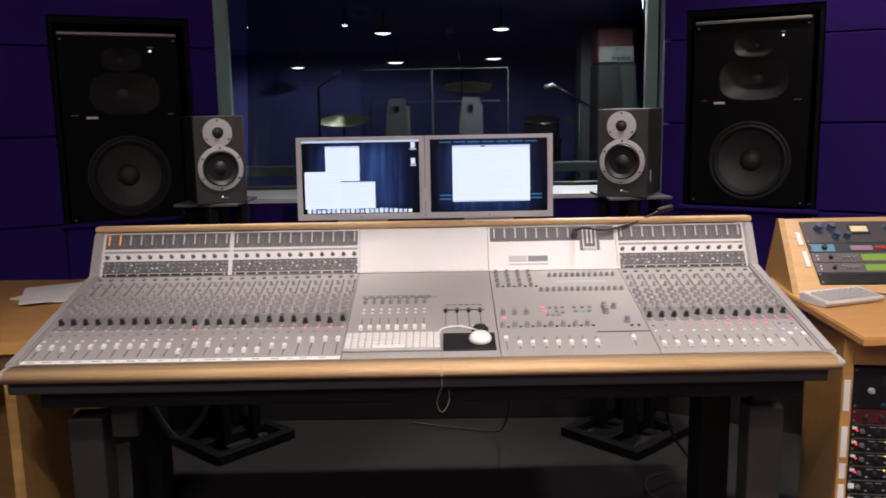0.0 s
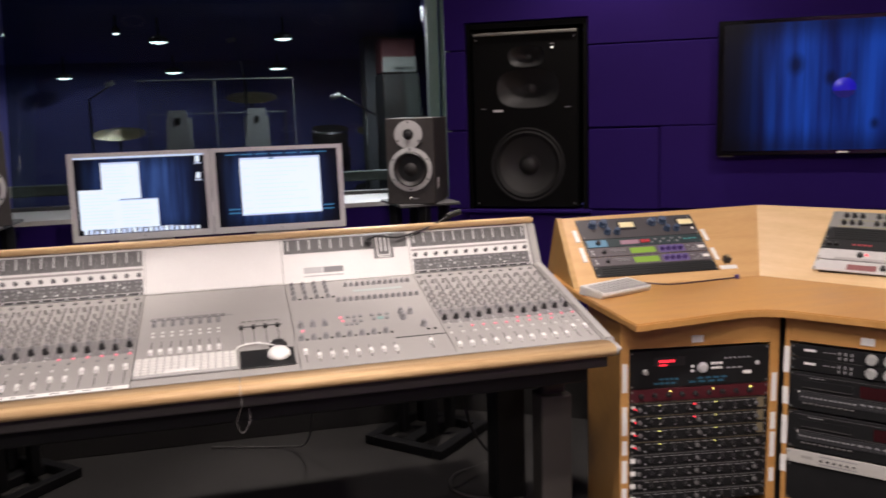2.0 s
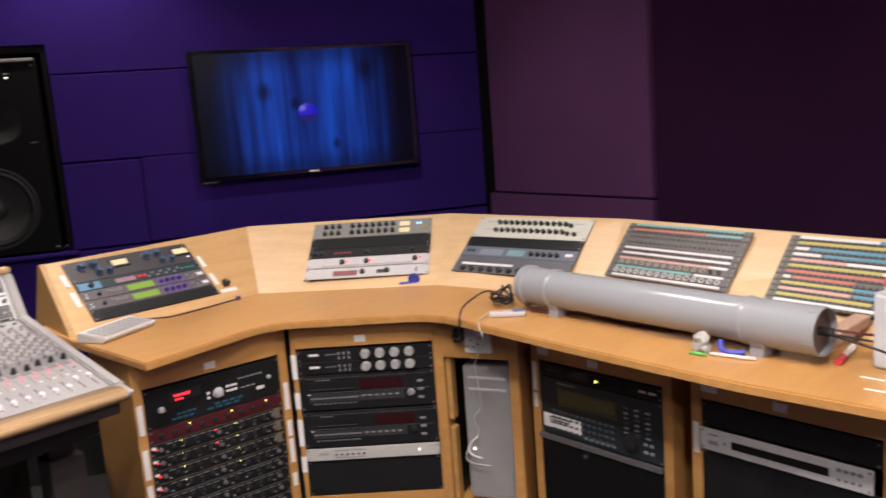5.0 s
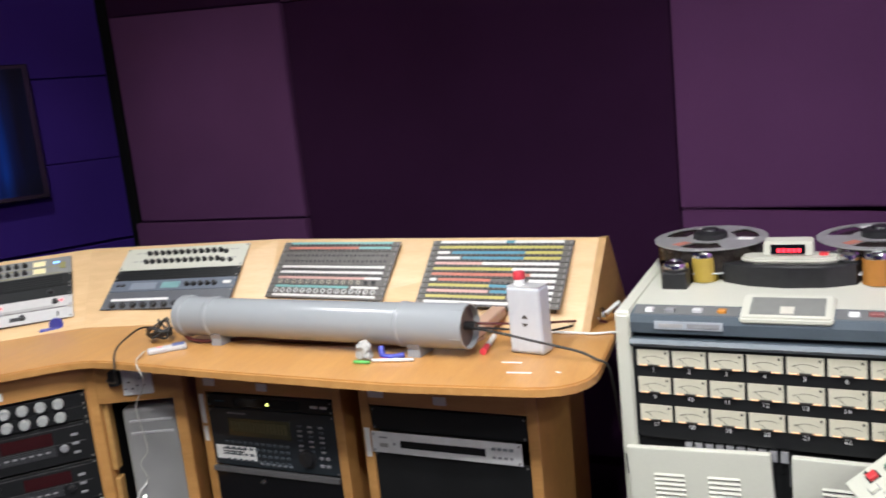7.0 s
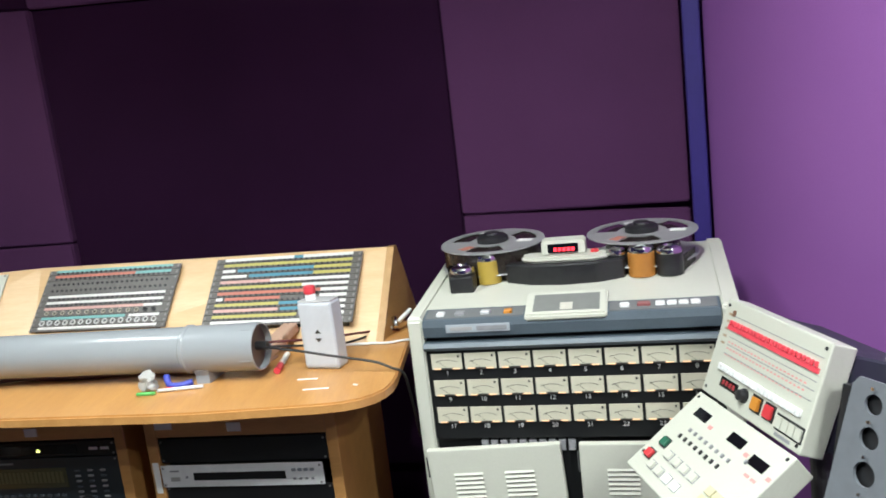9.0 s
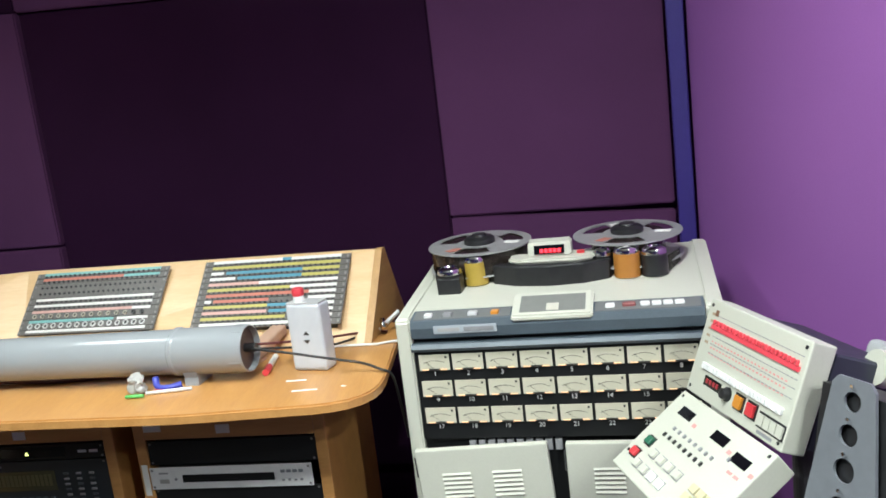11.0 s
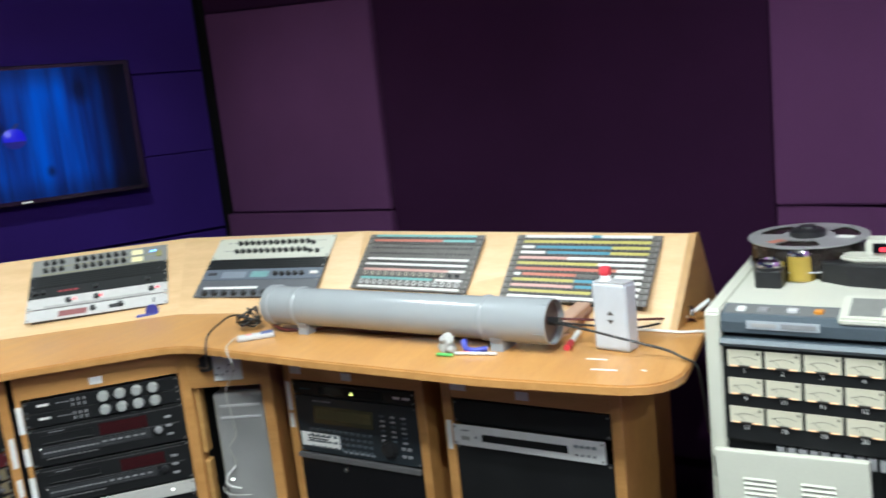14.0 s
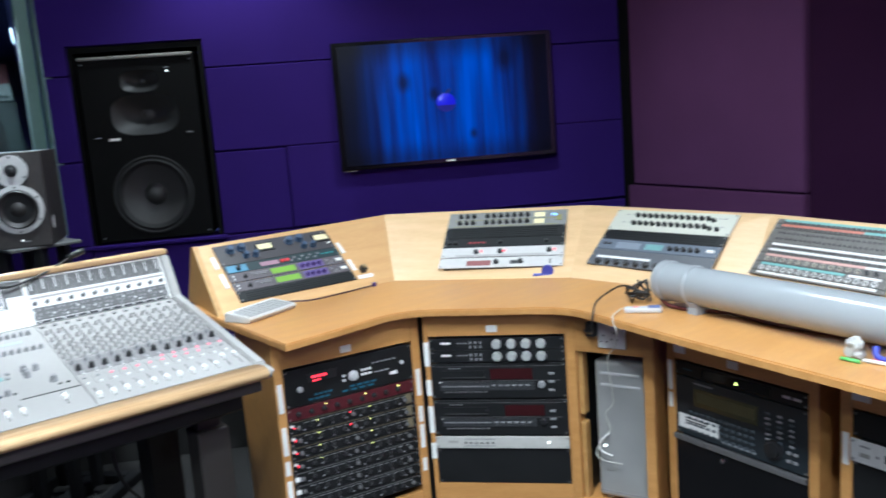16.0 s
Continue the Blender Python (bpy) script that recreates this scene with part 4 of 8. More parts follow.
def console_things():
    # compact keyboard
    k = thing("keyboard", "white compact computer keyboard on the console slope", "keyboard", on_slope(-0.213, 0.004, 0.003))
    bm = B()
    bx(bm, 0, 0, 0, 0.268, 0.1, 0.008, None, 0.003, 2)
    part("tray", bm, mat_cache("key_tray", (0.42, 0.42, 0.42)), k)
    for r in range(6):
        for i in range(14):
            if r == 0 and 4 <= i <= 8:
                if i == 4:
                    piece("space_bar", ("space",), lambda bm: bx(bm, -0.0075, -0.0055, 0, 0.081, 0.0065, 0.004, None, 0.001), PAPER, k, 0.012 + i * 0.0188, 0.013, 0.0078)
                continue
            piece("key", ("key",), lambda bm: bx(bm, -0.0076, -0.0057, 0, 0.0076, 0.0057, 0.004, None, 0.001), mat_cache("key_white", (0.7, 0.69, 0.67)), k, 0.012 + i * 0.0188, 0.013 + r * 0.0152, 0.0078)
    # mat and mouse
    m = thing("mouse_mat", "black mouse mat lying on the console", "mouse mat", on_slope(0.06, 0.002, 0.003))
    bm = B()
    bx(bm, 0, 0, 0, 0.145, 0.1, 0.004, None, 0.001)
    part("pad", bm, BLACK, m)
    mo = thing("mouse", "white rounded computer mouse on the black mat", "mouse", on_slope(0.163, 0.055, 0.008))
    bm = B()
    lathe(bm, [(0, 0.033), (0.012, 0.032), (0.024, 0.026), (0.031, 0.014), (0.032, 0.004), (0.03, 0), (0, 0)], 24, Matrix.Diagonal((0.98, 0.98, 0.72, 1)))
    part("shell", bm, WHITEB, mo)
    sc = thing("small_mouse", "black puck remote lying behind the mouse", "remote", on_slope(0.165, 0.118, 0.003))
    bm = B()
    lathe(bm, [(0, 0.02), (0.015, 0.018), (0.022, 0.008), (0.022, 0), (0, 0)], 18, Matrix.Diagonal((1.1, 0.8, 1, 1)))
    part("shell", bm, KNOBBLK, sc)
    # keyboard lead, over the armrest and down
    bm = B()
    fm = on_slope(0, 0)
    pts = [fm @ Vector(q) for q in ((0.05, 0.1, 0.008), (0.06, 0.125, 0.008), (0.1, 0.13, 0.012), (0.13, 0.12, 0.012), (0.155, 0.105, 0.012))]
    tube(bm, smooth_path(pts), 0.0022, 6)
    solo("mouse_lead", bm, WHITEB, "thin white mouse lead across the console", "cable")
    bm = B()
    a = fm @ Vector((0.055, 0.1, 0.006))
    pts = [a, fm @ Vector((0.052, 0.05, 0.012)), fm @ Vector((0.056, 0.0, 0.008)), fm @ Vector((0.055, -0.06, 0.01)), fm @ Vector((0.055, -0.118, 0.004)), fm @ Vector((0.056, -0.125, -0.03)),
           a + Vector((0.0, -0.19, -0.1)), a + Vector((-0.012, -0.15, -0.15)), a + Vector((0.0, -0.13, -0.185)), a + Vector((0.02, -0.12, -0.16)), a + Vector((0.02, -0.1, -0.13))]
    tube(bm, smooth_path(pts), 0.0011, 6)
    solo("keyboard_lead", bm, mat_cache("lead_grey", (0.3, 0.29, 0.28)), "thin white keyboard lead hanging over the armrest", "cable")
    # gooseneck microphone on the bridge
    g = thing("gooseneck_microphone", "black gooseneck talkback microphone bent along the bridge", "microphone")
    base = CM @ Vector((0.505, 2.80, 1.012))
    bm = B()
    cyl(bm, 0.011, 0.03, 14, Matrix.Translation(base) @ Matrix.Rotation(radians(55), 4, "X"))
    part("socket", bm, KNOBBLK, g)
    tip = CM @ Vector((0.80, 2.83, 1.085))
    b2 = base + Vector((0, -0.026, 0.018))
    bm = B()
    tube(bm, smooth_path([b2, b2 + Vector((0.03, -0.02, 0.012)), b2.lerp(tip, 0.35) + Vector((0, -0.01, -0.02)), b2.lerp(tip, 0.7) + Vector((0, 0, -0.02)), tip]), 0.0038, 8)
    part("neck", bm, KNOBBLK, g)
    bm = B()
    tube(bm, [tip - Vector((0.008, 0, 0.004)), tip + Vector((0.0, 0, 0.001)), tip + Vector((0.035, 0.004, 0.01)), tip + Vector((0.042, 0.004, 0.012))], 0.0105, 12)
    part("capsule", bm, BLACK, g)


console_things()


def computer_display(u0, yaw, dock, name_label):
    d = thing("computer_display", name_label, "monitor", Matrix.Translation(CM @ Vector((u0, 3.085, 1.056))) @ Matrix.Rotation(radians(0.8 + yaw), 4, "Z") @ Matrix.Rotation(radians(-4), 4, "X"), "displays")
    w, h, zb = 0.468, 0.303, -0.018
    # aluminium surround with an opening
    for q in ((-w / 2, zb, w / 2, zb + 0.022), (-w / 2, zb + h - 0.014, w / 2, zb + h), (-w / 2, zb + 0.022, -w / 2 + 0.019, zb + h - 0.014), (w / 2 - 0.019, zb + 0.022, w / 2, zb + h - 0.014)):
        bm = B()
        bx(bm, q[0], 0, q[1], q[2], 0.03, q[3])
        part("surround_bar", bm, SILVER, d, "silver aluminium surround bar")
    bm = B()
    bx(bm, -w / 2 + 0.002, 0.012, zb + 0.002, w / 2 - 0.002, 0.029, zb + h - 0.002)
    part("back", bm, SILVER, d)
    x0, x1, z0, z1 = -w / 2 + 0.019, w / 2 - 0.019, zb + 0.022, zb + h - 0.014
    bm = B()
    bx(bm, x0, 0.006, z0, x1, 0.011, z1)
    s = part("screen", bm, SCREENBLUE, d, "lit screen with dark blue wallpaper")
    W2, H2 = x1 - x0, z1 - z0

    def win(a, b, c2, e, mt, y=0.0055, name="window"):
        bm = B()
        bx(bm, x0 + a * W2, y - 0.0004, z1 - e * H2, x0 + c2 * W2, y, z1 - b * H2)
        part(name, bm, mt, s)
    if dock:
        win(0.2, 0.08, 0.49, 0.55, SCREENWHITE)
        win(0.02, 0.42, 0.33, 0.93, SCREENWHITE, 0.005)
        win(0.31, 0.56, 0.62, 0.93, SCREENWHITE, 0.0045)
        win(0.0, 0.0, 1.0, 0.025, SCREENPALE, 0.0052, "menu_bar")
        rr = random.Random(2)
        for i in range(22):
            win(0.04 + i * 0.041, 0.945 - rr.uniform(0, 0.02), 0.07 + i * 0.041, 0.99, SCREENPALE if i % 3 else SCREENWHITE, 0.004, "dock_icon")
        for i in range(2):
            win(0.93, 0.03 + i * 0.22, 0.965, 0.11 + i * 0.22, SCREENWHITE, 0.005, "icon")
            win(0.92, 0.12 + i * 0.22, 0.975, 0.135 + i * 0.22, SCREENPALE, 0.005, "icon_label")
        for a, b, e, n in ((0.22, 0.13, 0.46, 9), (0.04, 0.48, 0.3, 10), (0.34, 0.62, 0.58, 8)):
            for i in range(n):
                win(a, b + i * 0.042, a + (e - a) * rr.uniform(0.5, 1.0), b + i * 0.042 + 0.012, SCREENLINE, 0.004, "text_bar")
        win(0.2, 0.075, 0.49, 0.1, SCREENPALE, 0.005, "title_bar")
        win(0.31, 0.56, 0.62, 0.575, SCREENPALE, 0.004, "title_bar")
    else:
        win(0.19, 0.09, 0.85, 0.86, SCREENWHITE)
        rr = random.Random(6)
        for i in range(12):
            win(0.31, 0.17 + i * 0.054, 0.31 + rr.uniform(0.2, 0.5), 0.18 + i * 0.054, SCREENLINE, 0.005, "text_bar")
            if i % 2:
                win(0.205, 0.17 + i * 0.054, 0.275, 0.178 + i * 0.054, SCREENLINE, 0.005, "text_bar")
        win(0.295, 0.12, 0.298, 0.835, SCREENLINE, 0.005, "rule")
        win(0.43, 0.095, 0.47, 0.115, SCREENTEXT, 0.0045, "title_bar")
        win(0.19, 0.09, 0.85, 0.12, SCREENPALE, 0.005, "title_bar")
        win(0.19, 0.835, 0.85, 0.86, SCREENPALE, 0.005, "status_bar")
        for i in range(7):
            win(0.08 + i * 0.122, 0.035, 0.18 + i * 0.122, 0.05, SCREENTEXT, 0.005, "text_bar")
        for z in (0.76, 0.81):
            win(0.08, z, 0.18, z + 0.02, SCREENTEXT, 0.005, "text_bar")
            win(0.86, z, 0.95, z + 0.02, SCREENTEXT, 0.005, "text_bar")
    bm = B()
    cyl(bm, 0.003, 0.002, 10, Matrix.Translation((0, 0.0, zb + 0.011)) @ Matrix.Rotation(radians(90), 4, "X"))
    part("badge_dot", bm, POTGREY, d)
    # foot behind
    bm = B()
    side(bm, [(0.02, 0.08), (0.03, 0.08), (0.085, -0.0565), (0.03, -0.0565)], -0.09, 0.09)
    part("foot", bm, SILVER, d)
    return d


def screen_mat(name, c1, c2, strength, sx, knots=(), rim=0.0):
    """Dark blue vertical-board wallpaper that gives off light."""
    m = bpy.data.materials.new(name)
    m.use_nodes = True
    nt = m.node_tree
    b = nt.nodes["Principled BSDF"]
    tc = nt.nodes.new("ShaderNodeTexCoord")
    mp = nt.nodes.new("ShaderNodeMapping")
    mp.inputs["Scale"].default_value = (sx, 1, sx * 0.06)
    nz = nt.nodes.new("ShaderNodeTexNoise")
    nz.inputs["Scale"].default_value = 1.0
    nz.inputs["Detail"].default_value = 4
    rp = nt.nodes.new("ShaderNodeValToRGB")
    rp.color_ramp.elements[0].position, rp.color_ramp.elements[1].position = 0.36, 0.66
    rp.color_ramp.elements[0].color, rp.color_ramp.elements[1].color = (*c2, 1), (*c1, 1)
    nt.links.new(tc.outputs["Object"], mp.inputs["Vector"])
    nt.links.new(mp.outputs["Vector"], nz.inputs["Vector"])
    nt.links.new(nz.outputs["Fac"], rp.inputs["Fac"])
    # the emission falls off towards the sides, top and bottom
    sp = nt.nodes.new("ShaderNodeSeparateXYZ")
    nt.links.new(tc.outputs["Generated"], sp.inputs["Vector"])
    mul = None
    for ax, p in (("X", 1.0), ("Z", 0.5)):
        a = nt.nodes.new("ShaderNodeMath")
        a.operation = "PINGPONG"
        a.inputs[1].default_value = 0.5
        nt.links.new(sp.outputs[ax], a.inputs[0])
        r = nt.nodes.new("ShaderNodeMapRange")
        r.inputs["From Min"].default_value = rim if ax == "X" else 0.0
        r.inputs["From Max"].default_value = 0.3 if ax == "X" else 0.22
        r.inputs["To Min"].default_value = 0.03 if ax == "X" else 0.4
        r.interpolation_type = "SMOOTHSTEP"
        nt.links.new(a.outputs[0], r.inputs["Value"])
        if mul is None:
            mul = r.outputs["Result"]
        else:
            k = nt.nodes.new("ShaderNodeMath")
            k.operation = "MULTIPLY"
            nt.links.new(mul, k.inputs[0])
            nt.links.new(r.outputs["Result"], k.inputs[1])
            mul = k.outputs[0]
    # seams between the boards
    prev = sp.outputs["X"]
    for op, v in (("MULTIPLY", 9.0), ("FRACT", 0), ("GREATER_THAN", 0.035), ("MULTIPLY_ADD", 0.5)):
        k = nt.nodes.new("ShaderNodeMath")
        k.operation = op
        k.inputs[1].default_value = v
        k.inputs[2].default_value = 0.5
        nt.links.new(prev, k.inputs[0])
        prev = k.outputs[0]
    k = nt.nodes.new("ShaderNodeMath")
    k.operation = "MULTIPLY"
    nt.links.new(mul, k.inputs[0])
    nt.links.new(prev, k.inputs[1])
    mul = k.outputs[0]
    # dark knots in the pictured boards
    for u, v, rad in knots:
        vm = nt.nodes.new("ShaderNodeVectorMath")
        vm.operation = "DISTANCE"
        fl = nt.nodes.new("ShaderNodeVectorMath")
        fl.operation = "MULTIPLY"
        fl.inputs[1].default_value = (1.0, 0.0, 0.42)
        nt.links.new(tc.outputs["Generated"], fl.inputs[0])
        nt.links.new(fl.outputs["Vector"], vm.inputs[0])
        vm.inputs[1].default_value = (u, 0.0, v * 0.42)
        r = nt.nodes.new("ShaderNodeMapRange")
        r.inputs["From Min"].default_value, r.inputs["From Max"].default_value = rad * 0.35, rad * 1.3
        r.inputs["To Min"].default_value = 0.25
        nt.links.new(vm.outputs["Value"], r.inputs["Value"])
        k = nt.nodes.new("ShaderNodeMath")
        k.operation = "MULTIPLY"
        nt.links.new(mul, k.inputs[0])
        nt.links.new(r.outputs["Result"], k.inputs[1])
        mul = k.outputs[0]
    st = nt.nodes.new("ShaderNodeMath")
    st.operation = "MULTIPLY"
    st.inputs[1].default_value = strength
    nt.links.new(mul, st.inputs[0])
    b.inputs["Base Color"].default_value = (0.003, 0.003, 0.005, 1)
    b.inputs["Roughness"].default_value = 0.35
    b.inputs["Specular IOR Level"].default_value = 0.12
    nt.links.new(rp.outputs["Color"], b.inputs["Emission Color"])
    nt.links.new(st.outputs[0], b.inputs["Emission Strength"])
    return m


SCREENBLUE = screen_mat("wallpaper_blue", (0.03, 0.075, 0.24), (0.008, 0.018, 0.075), 0.9, 40)
SCREENWHITE = glow("screen_white", (0.74, 0.88, 1.0), 0.92)
SCREENLINE = glow("screen_line", (0.66, 0.8, 0.95), 0.9)
SCREENPALE = glow("screen_pale", (0.55, 0.68, 0.9), 0.9)
SCREENTEXT = glow("screen_text", (0.05, 0.3, 0.6), 0.35)
computer_display(-0.232, 0.0, True, "silver widescreen display showing white windows, on the console")
computer_display(0.238, 0.0, False, "silver widescreen display showing one document window, on the console")


# ---- producer's desk ----
DZ = 0.82


def rounded(pts, r, n=6):
    """An outline with each marked corner (x, y, radius factor) rounded off."""
    out = []
    k = len(pts)
    for i, (x, y, f) in enumerate(pts):
        p, a, b = Vector((x, y)), Vector(pts[i - 1][:2]), Vector(pts[(i + 1) % k][:2])
        rr = r * f
        if rr <= 0:
            out.append((x, y))
            continue
        u, v = (a - p).normalized() * rr, (b - p).normalized() * rr
        for j in range(n + 1):
            t = j / n
            q = (p + u) * (1 - t) ** 2 + 2 * p * t * (1 - t) + (p + v) * t * t
            out.append((q.x, q.y))
    return out


def desk():
    d = thing("studio_desk", "curved beech studio desk with sloped rack riser", "desk")
    outline = rounded([(1.085, 2.175, 0), (1.54, 2.225, 1.0), (1.878, 1.81, 1.0), (1.785, 1.276, 0.6), (1.71, 0.756, 0.6), (1.69, 0.305, 1.5), (2.3, 0.305, 0), (2.56, 1.495, 0), (2.55, 2.31, 0), (2.01, 3.0, 0), (1.1, 2.97, 0)], 0.1)
    bm = B()
    prism(bm, outline, DZ - 0.022, DZ)
    top = [e for e in bm.edges if all(v.co.z > DZ - 0.001 for v in e.verts)]
    bmesh.ops.bevel(bm, geom=top, offset=0.004, segments=2, affect="EDGES")
    part("desktop", bm, WOOD, d, "varnished beech desktop")
    E = [(1.173, 2.973, 1.0305), (1.985, 2.945, 1.04), (2.507, 2.284, 1.04), (2.52, 1.495, 1.04), (2.28, 0.357, 1.04)]
    A = [(1.125, 2.689, DZ - 0.004), (1.815, 2.66, DZ), (2.213, 2.108, DZ), (2.28, 1.44, DZ), (2.113, 0.393, DZ)]
    # boards use the paler beech copies, as the slope catches more light
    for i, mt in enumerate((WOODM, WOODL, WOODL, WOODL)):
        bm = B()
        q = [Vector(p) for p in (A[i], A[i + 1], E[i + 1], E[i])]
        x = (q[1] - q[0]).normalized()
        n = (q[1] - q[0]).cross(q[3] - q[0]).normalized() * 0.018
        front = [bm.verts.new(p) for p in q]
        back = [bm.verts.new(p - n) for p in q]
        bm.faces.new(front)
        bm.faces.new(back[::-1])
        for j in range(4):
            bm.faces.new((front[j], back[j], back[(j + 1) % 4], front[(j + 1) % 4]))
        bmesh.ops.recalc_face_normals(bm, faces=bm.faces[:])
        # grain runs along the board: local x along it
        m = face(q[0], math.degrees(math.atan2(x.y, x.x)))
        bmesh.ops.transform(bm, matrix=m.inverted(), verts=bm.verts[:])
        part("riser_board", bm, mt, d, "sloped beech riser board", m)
        if i == 0:
            continue
        bm = B()
        p0, p1 = Vector(E[i]), Vector(E[i + 1])
        nn = Vector((-(p1 - p0).y, (p1 - p0).x, 0)).normalized()
        prism(bm, [(p0.x, p0.y), (p1.x, p1.y), (p1.x + nn.x * 0.014, p1.y + nn.y * 0.014), (p0.x + nn.x * 0.014, p0.y + nn.y * 0.014)], 1.02, 1.0395)
        part("top_cap", bm, WOODL, d)
    # closed ends of the riser
    for e, a, s in ((E[0], A[0], -1), (E[4], A[4], 1)):
        bm = B()
        e, a = Vector(e), Vector(a)
        n = Vector((0.02 * s if s < 0 else 0.0, -0.02 if s > 0 else 0.0, 0))
        dirb = Vector((0.17, -0.02, 0)) if s > 0 else Vector((0.0, 0.1, 0))
        q = [a, Vector((e.x, e.y, DZ)) + dirb, e + dirb * 0.15, e]
        v0 = [bm.verts.new(p) for p in q]
        v1 = [bm.verts.new(p + n) for p in q]
        bm.faces.new(v0)
        bm.faces.new(v1[::-1])
        for j in range(4):
            bm.faces.new((v0[j], v1[j], v1[(j + 1) % 4], v0[(j + 1) % 4]))
        bmesh.ops.recalc_face_normals(bm, faces=bm.faces[:])
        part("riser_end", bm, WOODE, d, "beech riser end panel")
    # left-hand desk on the far side of the console
    d2 = thing("side_desk", "beech side desk beside the console, with loose papers", "desk")
    bm = B()
    prism(bm, rounded([(-2.3, 2.0, 0), (-1.75, 2.27, 1), (-1.19, 2.31, 0), (-1.19, 3.2, 0), (-2.3, 3.2, 0)], 0.1), DZ - 0.05, DZ - 0.014)
    part("desktop", bm, WOOD, d2)
    for x0 in (-2.26, -1.312):
        bm = B()
        bx(bm, x0, 2.345, 0, x0 + 0.032, 2.95, DZ - 0.05)
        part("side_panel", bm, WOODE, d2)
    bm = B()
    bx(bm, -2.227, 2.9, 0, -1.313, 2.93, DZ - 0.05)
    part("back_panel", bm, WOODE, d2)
    bm = B()
    bx(bm, -2.227, 2.37, 0.66, -1.313, 2.39, DZ - 0.051)
    part("top_rail", bm, WOOD, d2)
    for pts, z in ((((-1.55, 2.86), (-1.36, 2.79), (-1.25, 3.04), (-1.44, 3.12)), 0.0), (((-1.449, 2.727), (-1.269, 2.823), (-1.37, 3.132), (-1.576, 3.026)), 0.003)):
        bm = B()
        prism(bm, pts, DZ - 0.0135 + z, DZ - 0.0105 + z)
        bmesh.ops.subdivide_edges(bm, edges=bm.edges[:], cuts=9, use_grid_fill=True)
        for v in bm.verts:
            v.co.z += 0.022 * max(0.0, noise.noise(v.co * 8)) if z else 0.0
        solo("paper_sheet", bm, PAPER, "loose creased white paper sheet on the side desk", "paper", group="papers")


desk()


def pulled(m):
    """Brings a cabinet out under the desk edge: drawn towards the room's middle at eye height, slightly smaller."""
    e = Matrix.Translation((0, 0, 1.45))
    return e @ Matrix.Scale(PULL, 4) @ e.inverted() @ m


PULL = 0.93
CAB_FOOT = 1.45 - 1.45 / PULL
CAB_TOP = 1.45 - (1.45 - DZ + 0.0225) / PULL


def cabinet(tl, yaw, ztop, name, label, w=0.482, plinth=0.07, left=0.032, filler=False):
    """A beech rack cabinet whose rack opening starts at tl; x along its face."""
    m = pulled(face((tl[0], tl[1], 0), yaw))
    c = thing(name, label, "rack cabinet", m, "rack cabinets")
    top = CAB_TOP
    for x0, x1 in ((-0.002 - left, -0.002), (w + 0.002, w + 0.034)):
        bm = B()
        bx(bm, x0, CAB_FOOT, -0.4, x1, top, 0.008, None, 0.002)
        part("side_panel", bm, WOOD, c)
    bm = B()
    bx(bm, -0.0015, ztop + 0.003, -0.03, w + 0.0015, top, 0.006)
    part("top_rail", bm, WOOD, c)
    bm = B()
    bx(bm, -0.0015, CAB_FOOT, -0.02, w + 0.0015, plinth, 0.004)
    part("plinth", bm, WOOD, c)
    bm = B()
    bx(bm, -0.0015, plinth, -0.4, w + 0.0015, ztop, -0.38)
    part("back_panel", bm, BLACK, c)
    bm = B()
    bx(bm, 0.21, ztop + 0.015, 0.006, 0.25, ztop + 0.04, 0.009, None, 0.001)
    part("label_tag", bm, PAPER, c, "small white numbered tag")
    if filler:
        bm = B()
        bx(bm, w + 0.0345, CAB_FOOT, -0.2, w + 0.11, top, -0.06)
        part("filler_board", bm, BLACK, c)
    return c, m


def screws(t, w, h):
    for x in (0.008, w - 0.008):
        for y in (0.008, h - 0.008):
            piece("screw", ("screw",), lambda bm: cyl(bm, 0.0034, 0.0015, 8), SCREW, t, x, y, 0.0045)


def unit(m, y0, h, name, label, material, w=0.482, cat="rack unit", depth=0.25, proud=0.0):
    """A 19-inch rack unit: y0 up the rack, h high. Its faceplate is 4 mm proud."""
    t = thing(name, label, cat, m @ Matrix.Translation((0, y0, proud)), "rack units")
    bm = B()
    bx(bm, 0, 0.0006, 0, w, h - 0.0006, 0.004, None, 0.0008)
    part("faceplate", bm, material, t)
    bm = B()
    bx(bm, 0.02, 0.002, -depth, w - 0.02, h - 0.002, -0.0003)
    part("chassis", bm, BLACK, t)
    screws(t, w, h)
    return t


def led(t, x, y, mt, r=0.0028):
    return piece("indicator_light", ("led", r, mt.name), lambda bm: cyl(bm, r, 0.002, 8), mt, t, x, y, 0.004)


def bars(t, x0, x1, y, n, mt, hgt=0.003, name="legend", z=0.004):
    p = (x1 - x0) / n
    for i in range(n):
        plate(t, name, x0 + i * p + p * 0.15, y, x0 + (i + 1) * p - p * 0.15, y + hgt, 0.0004, mt, z)


def button(t, x, y, w, h, mt, name="button"):
    return piece(name, ("btn", w, h, mt.name), lambda bm: bx(bm, -w / 2, -h / 2, 0, w / 2, h / 2, 0.004, None, 0.0008), mt, t, x, y, 0.004)


SCREW = mat("dull_screw", (0.28, 0.27, 0.26), (0.2, 0.19, 0.18), 60, 0.5, 0.4)
LEGEND = mat("legend_grey", (0.3, 0.3, 0.31), (0.24, 0.24, 0.25), 60, 0.6)


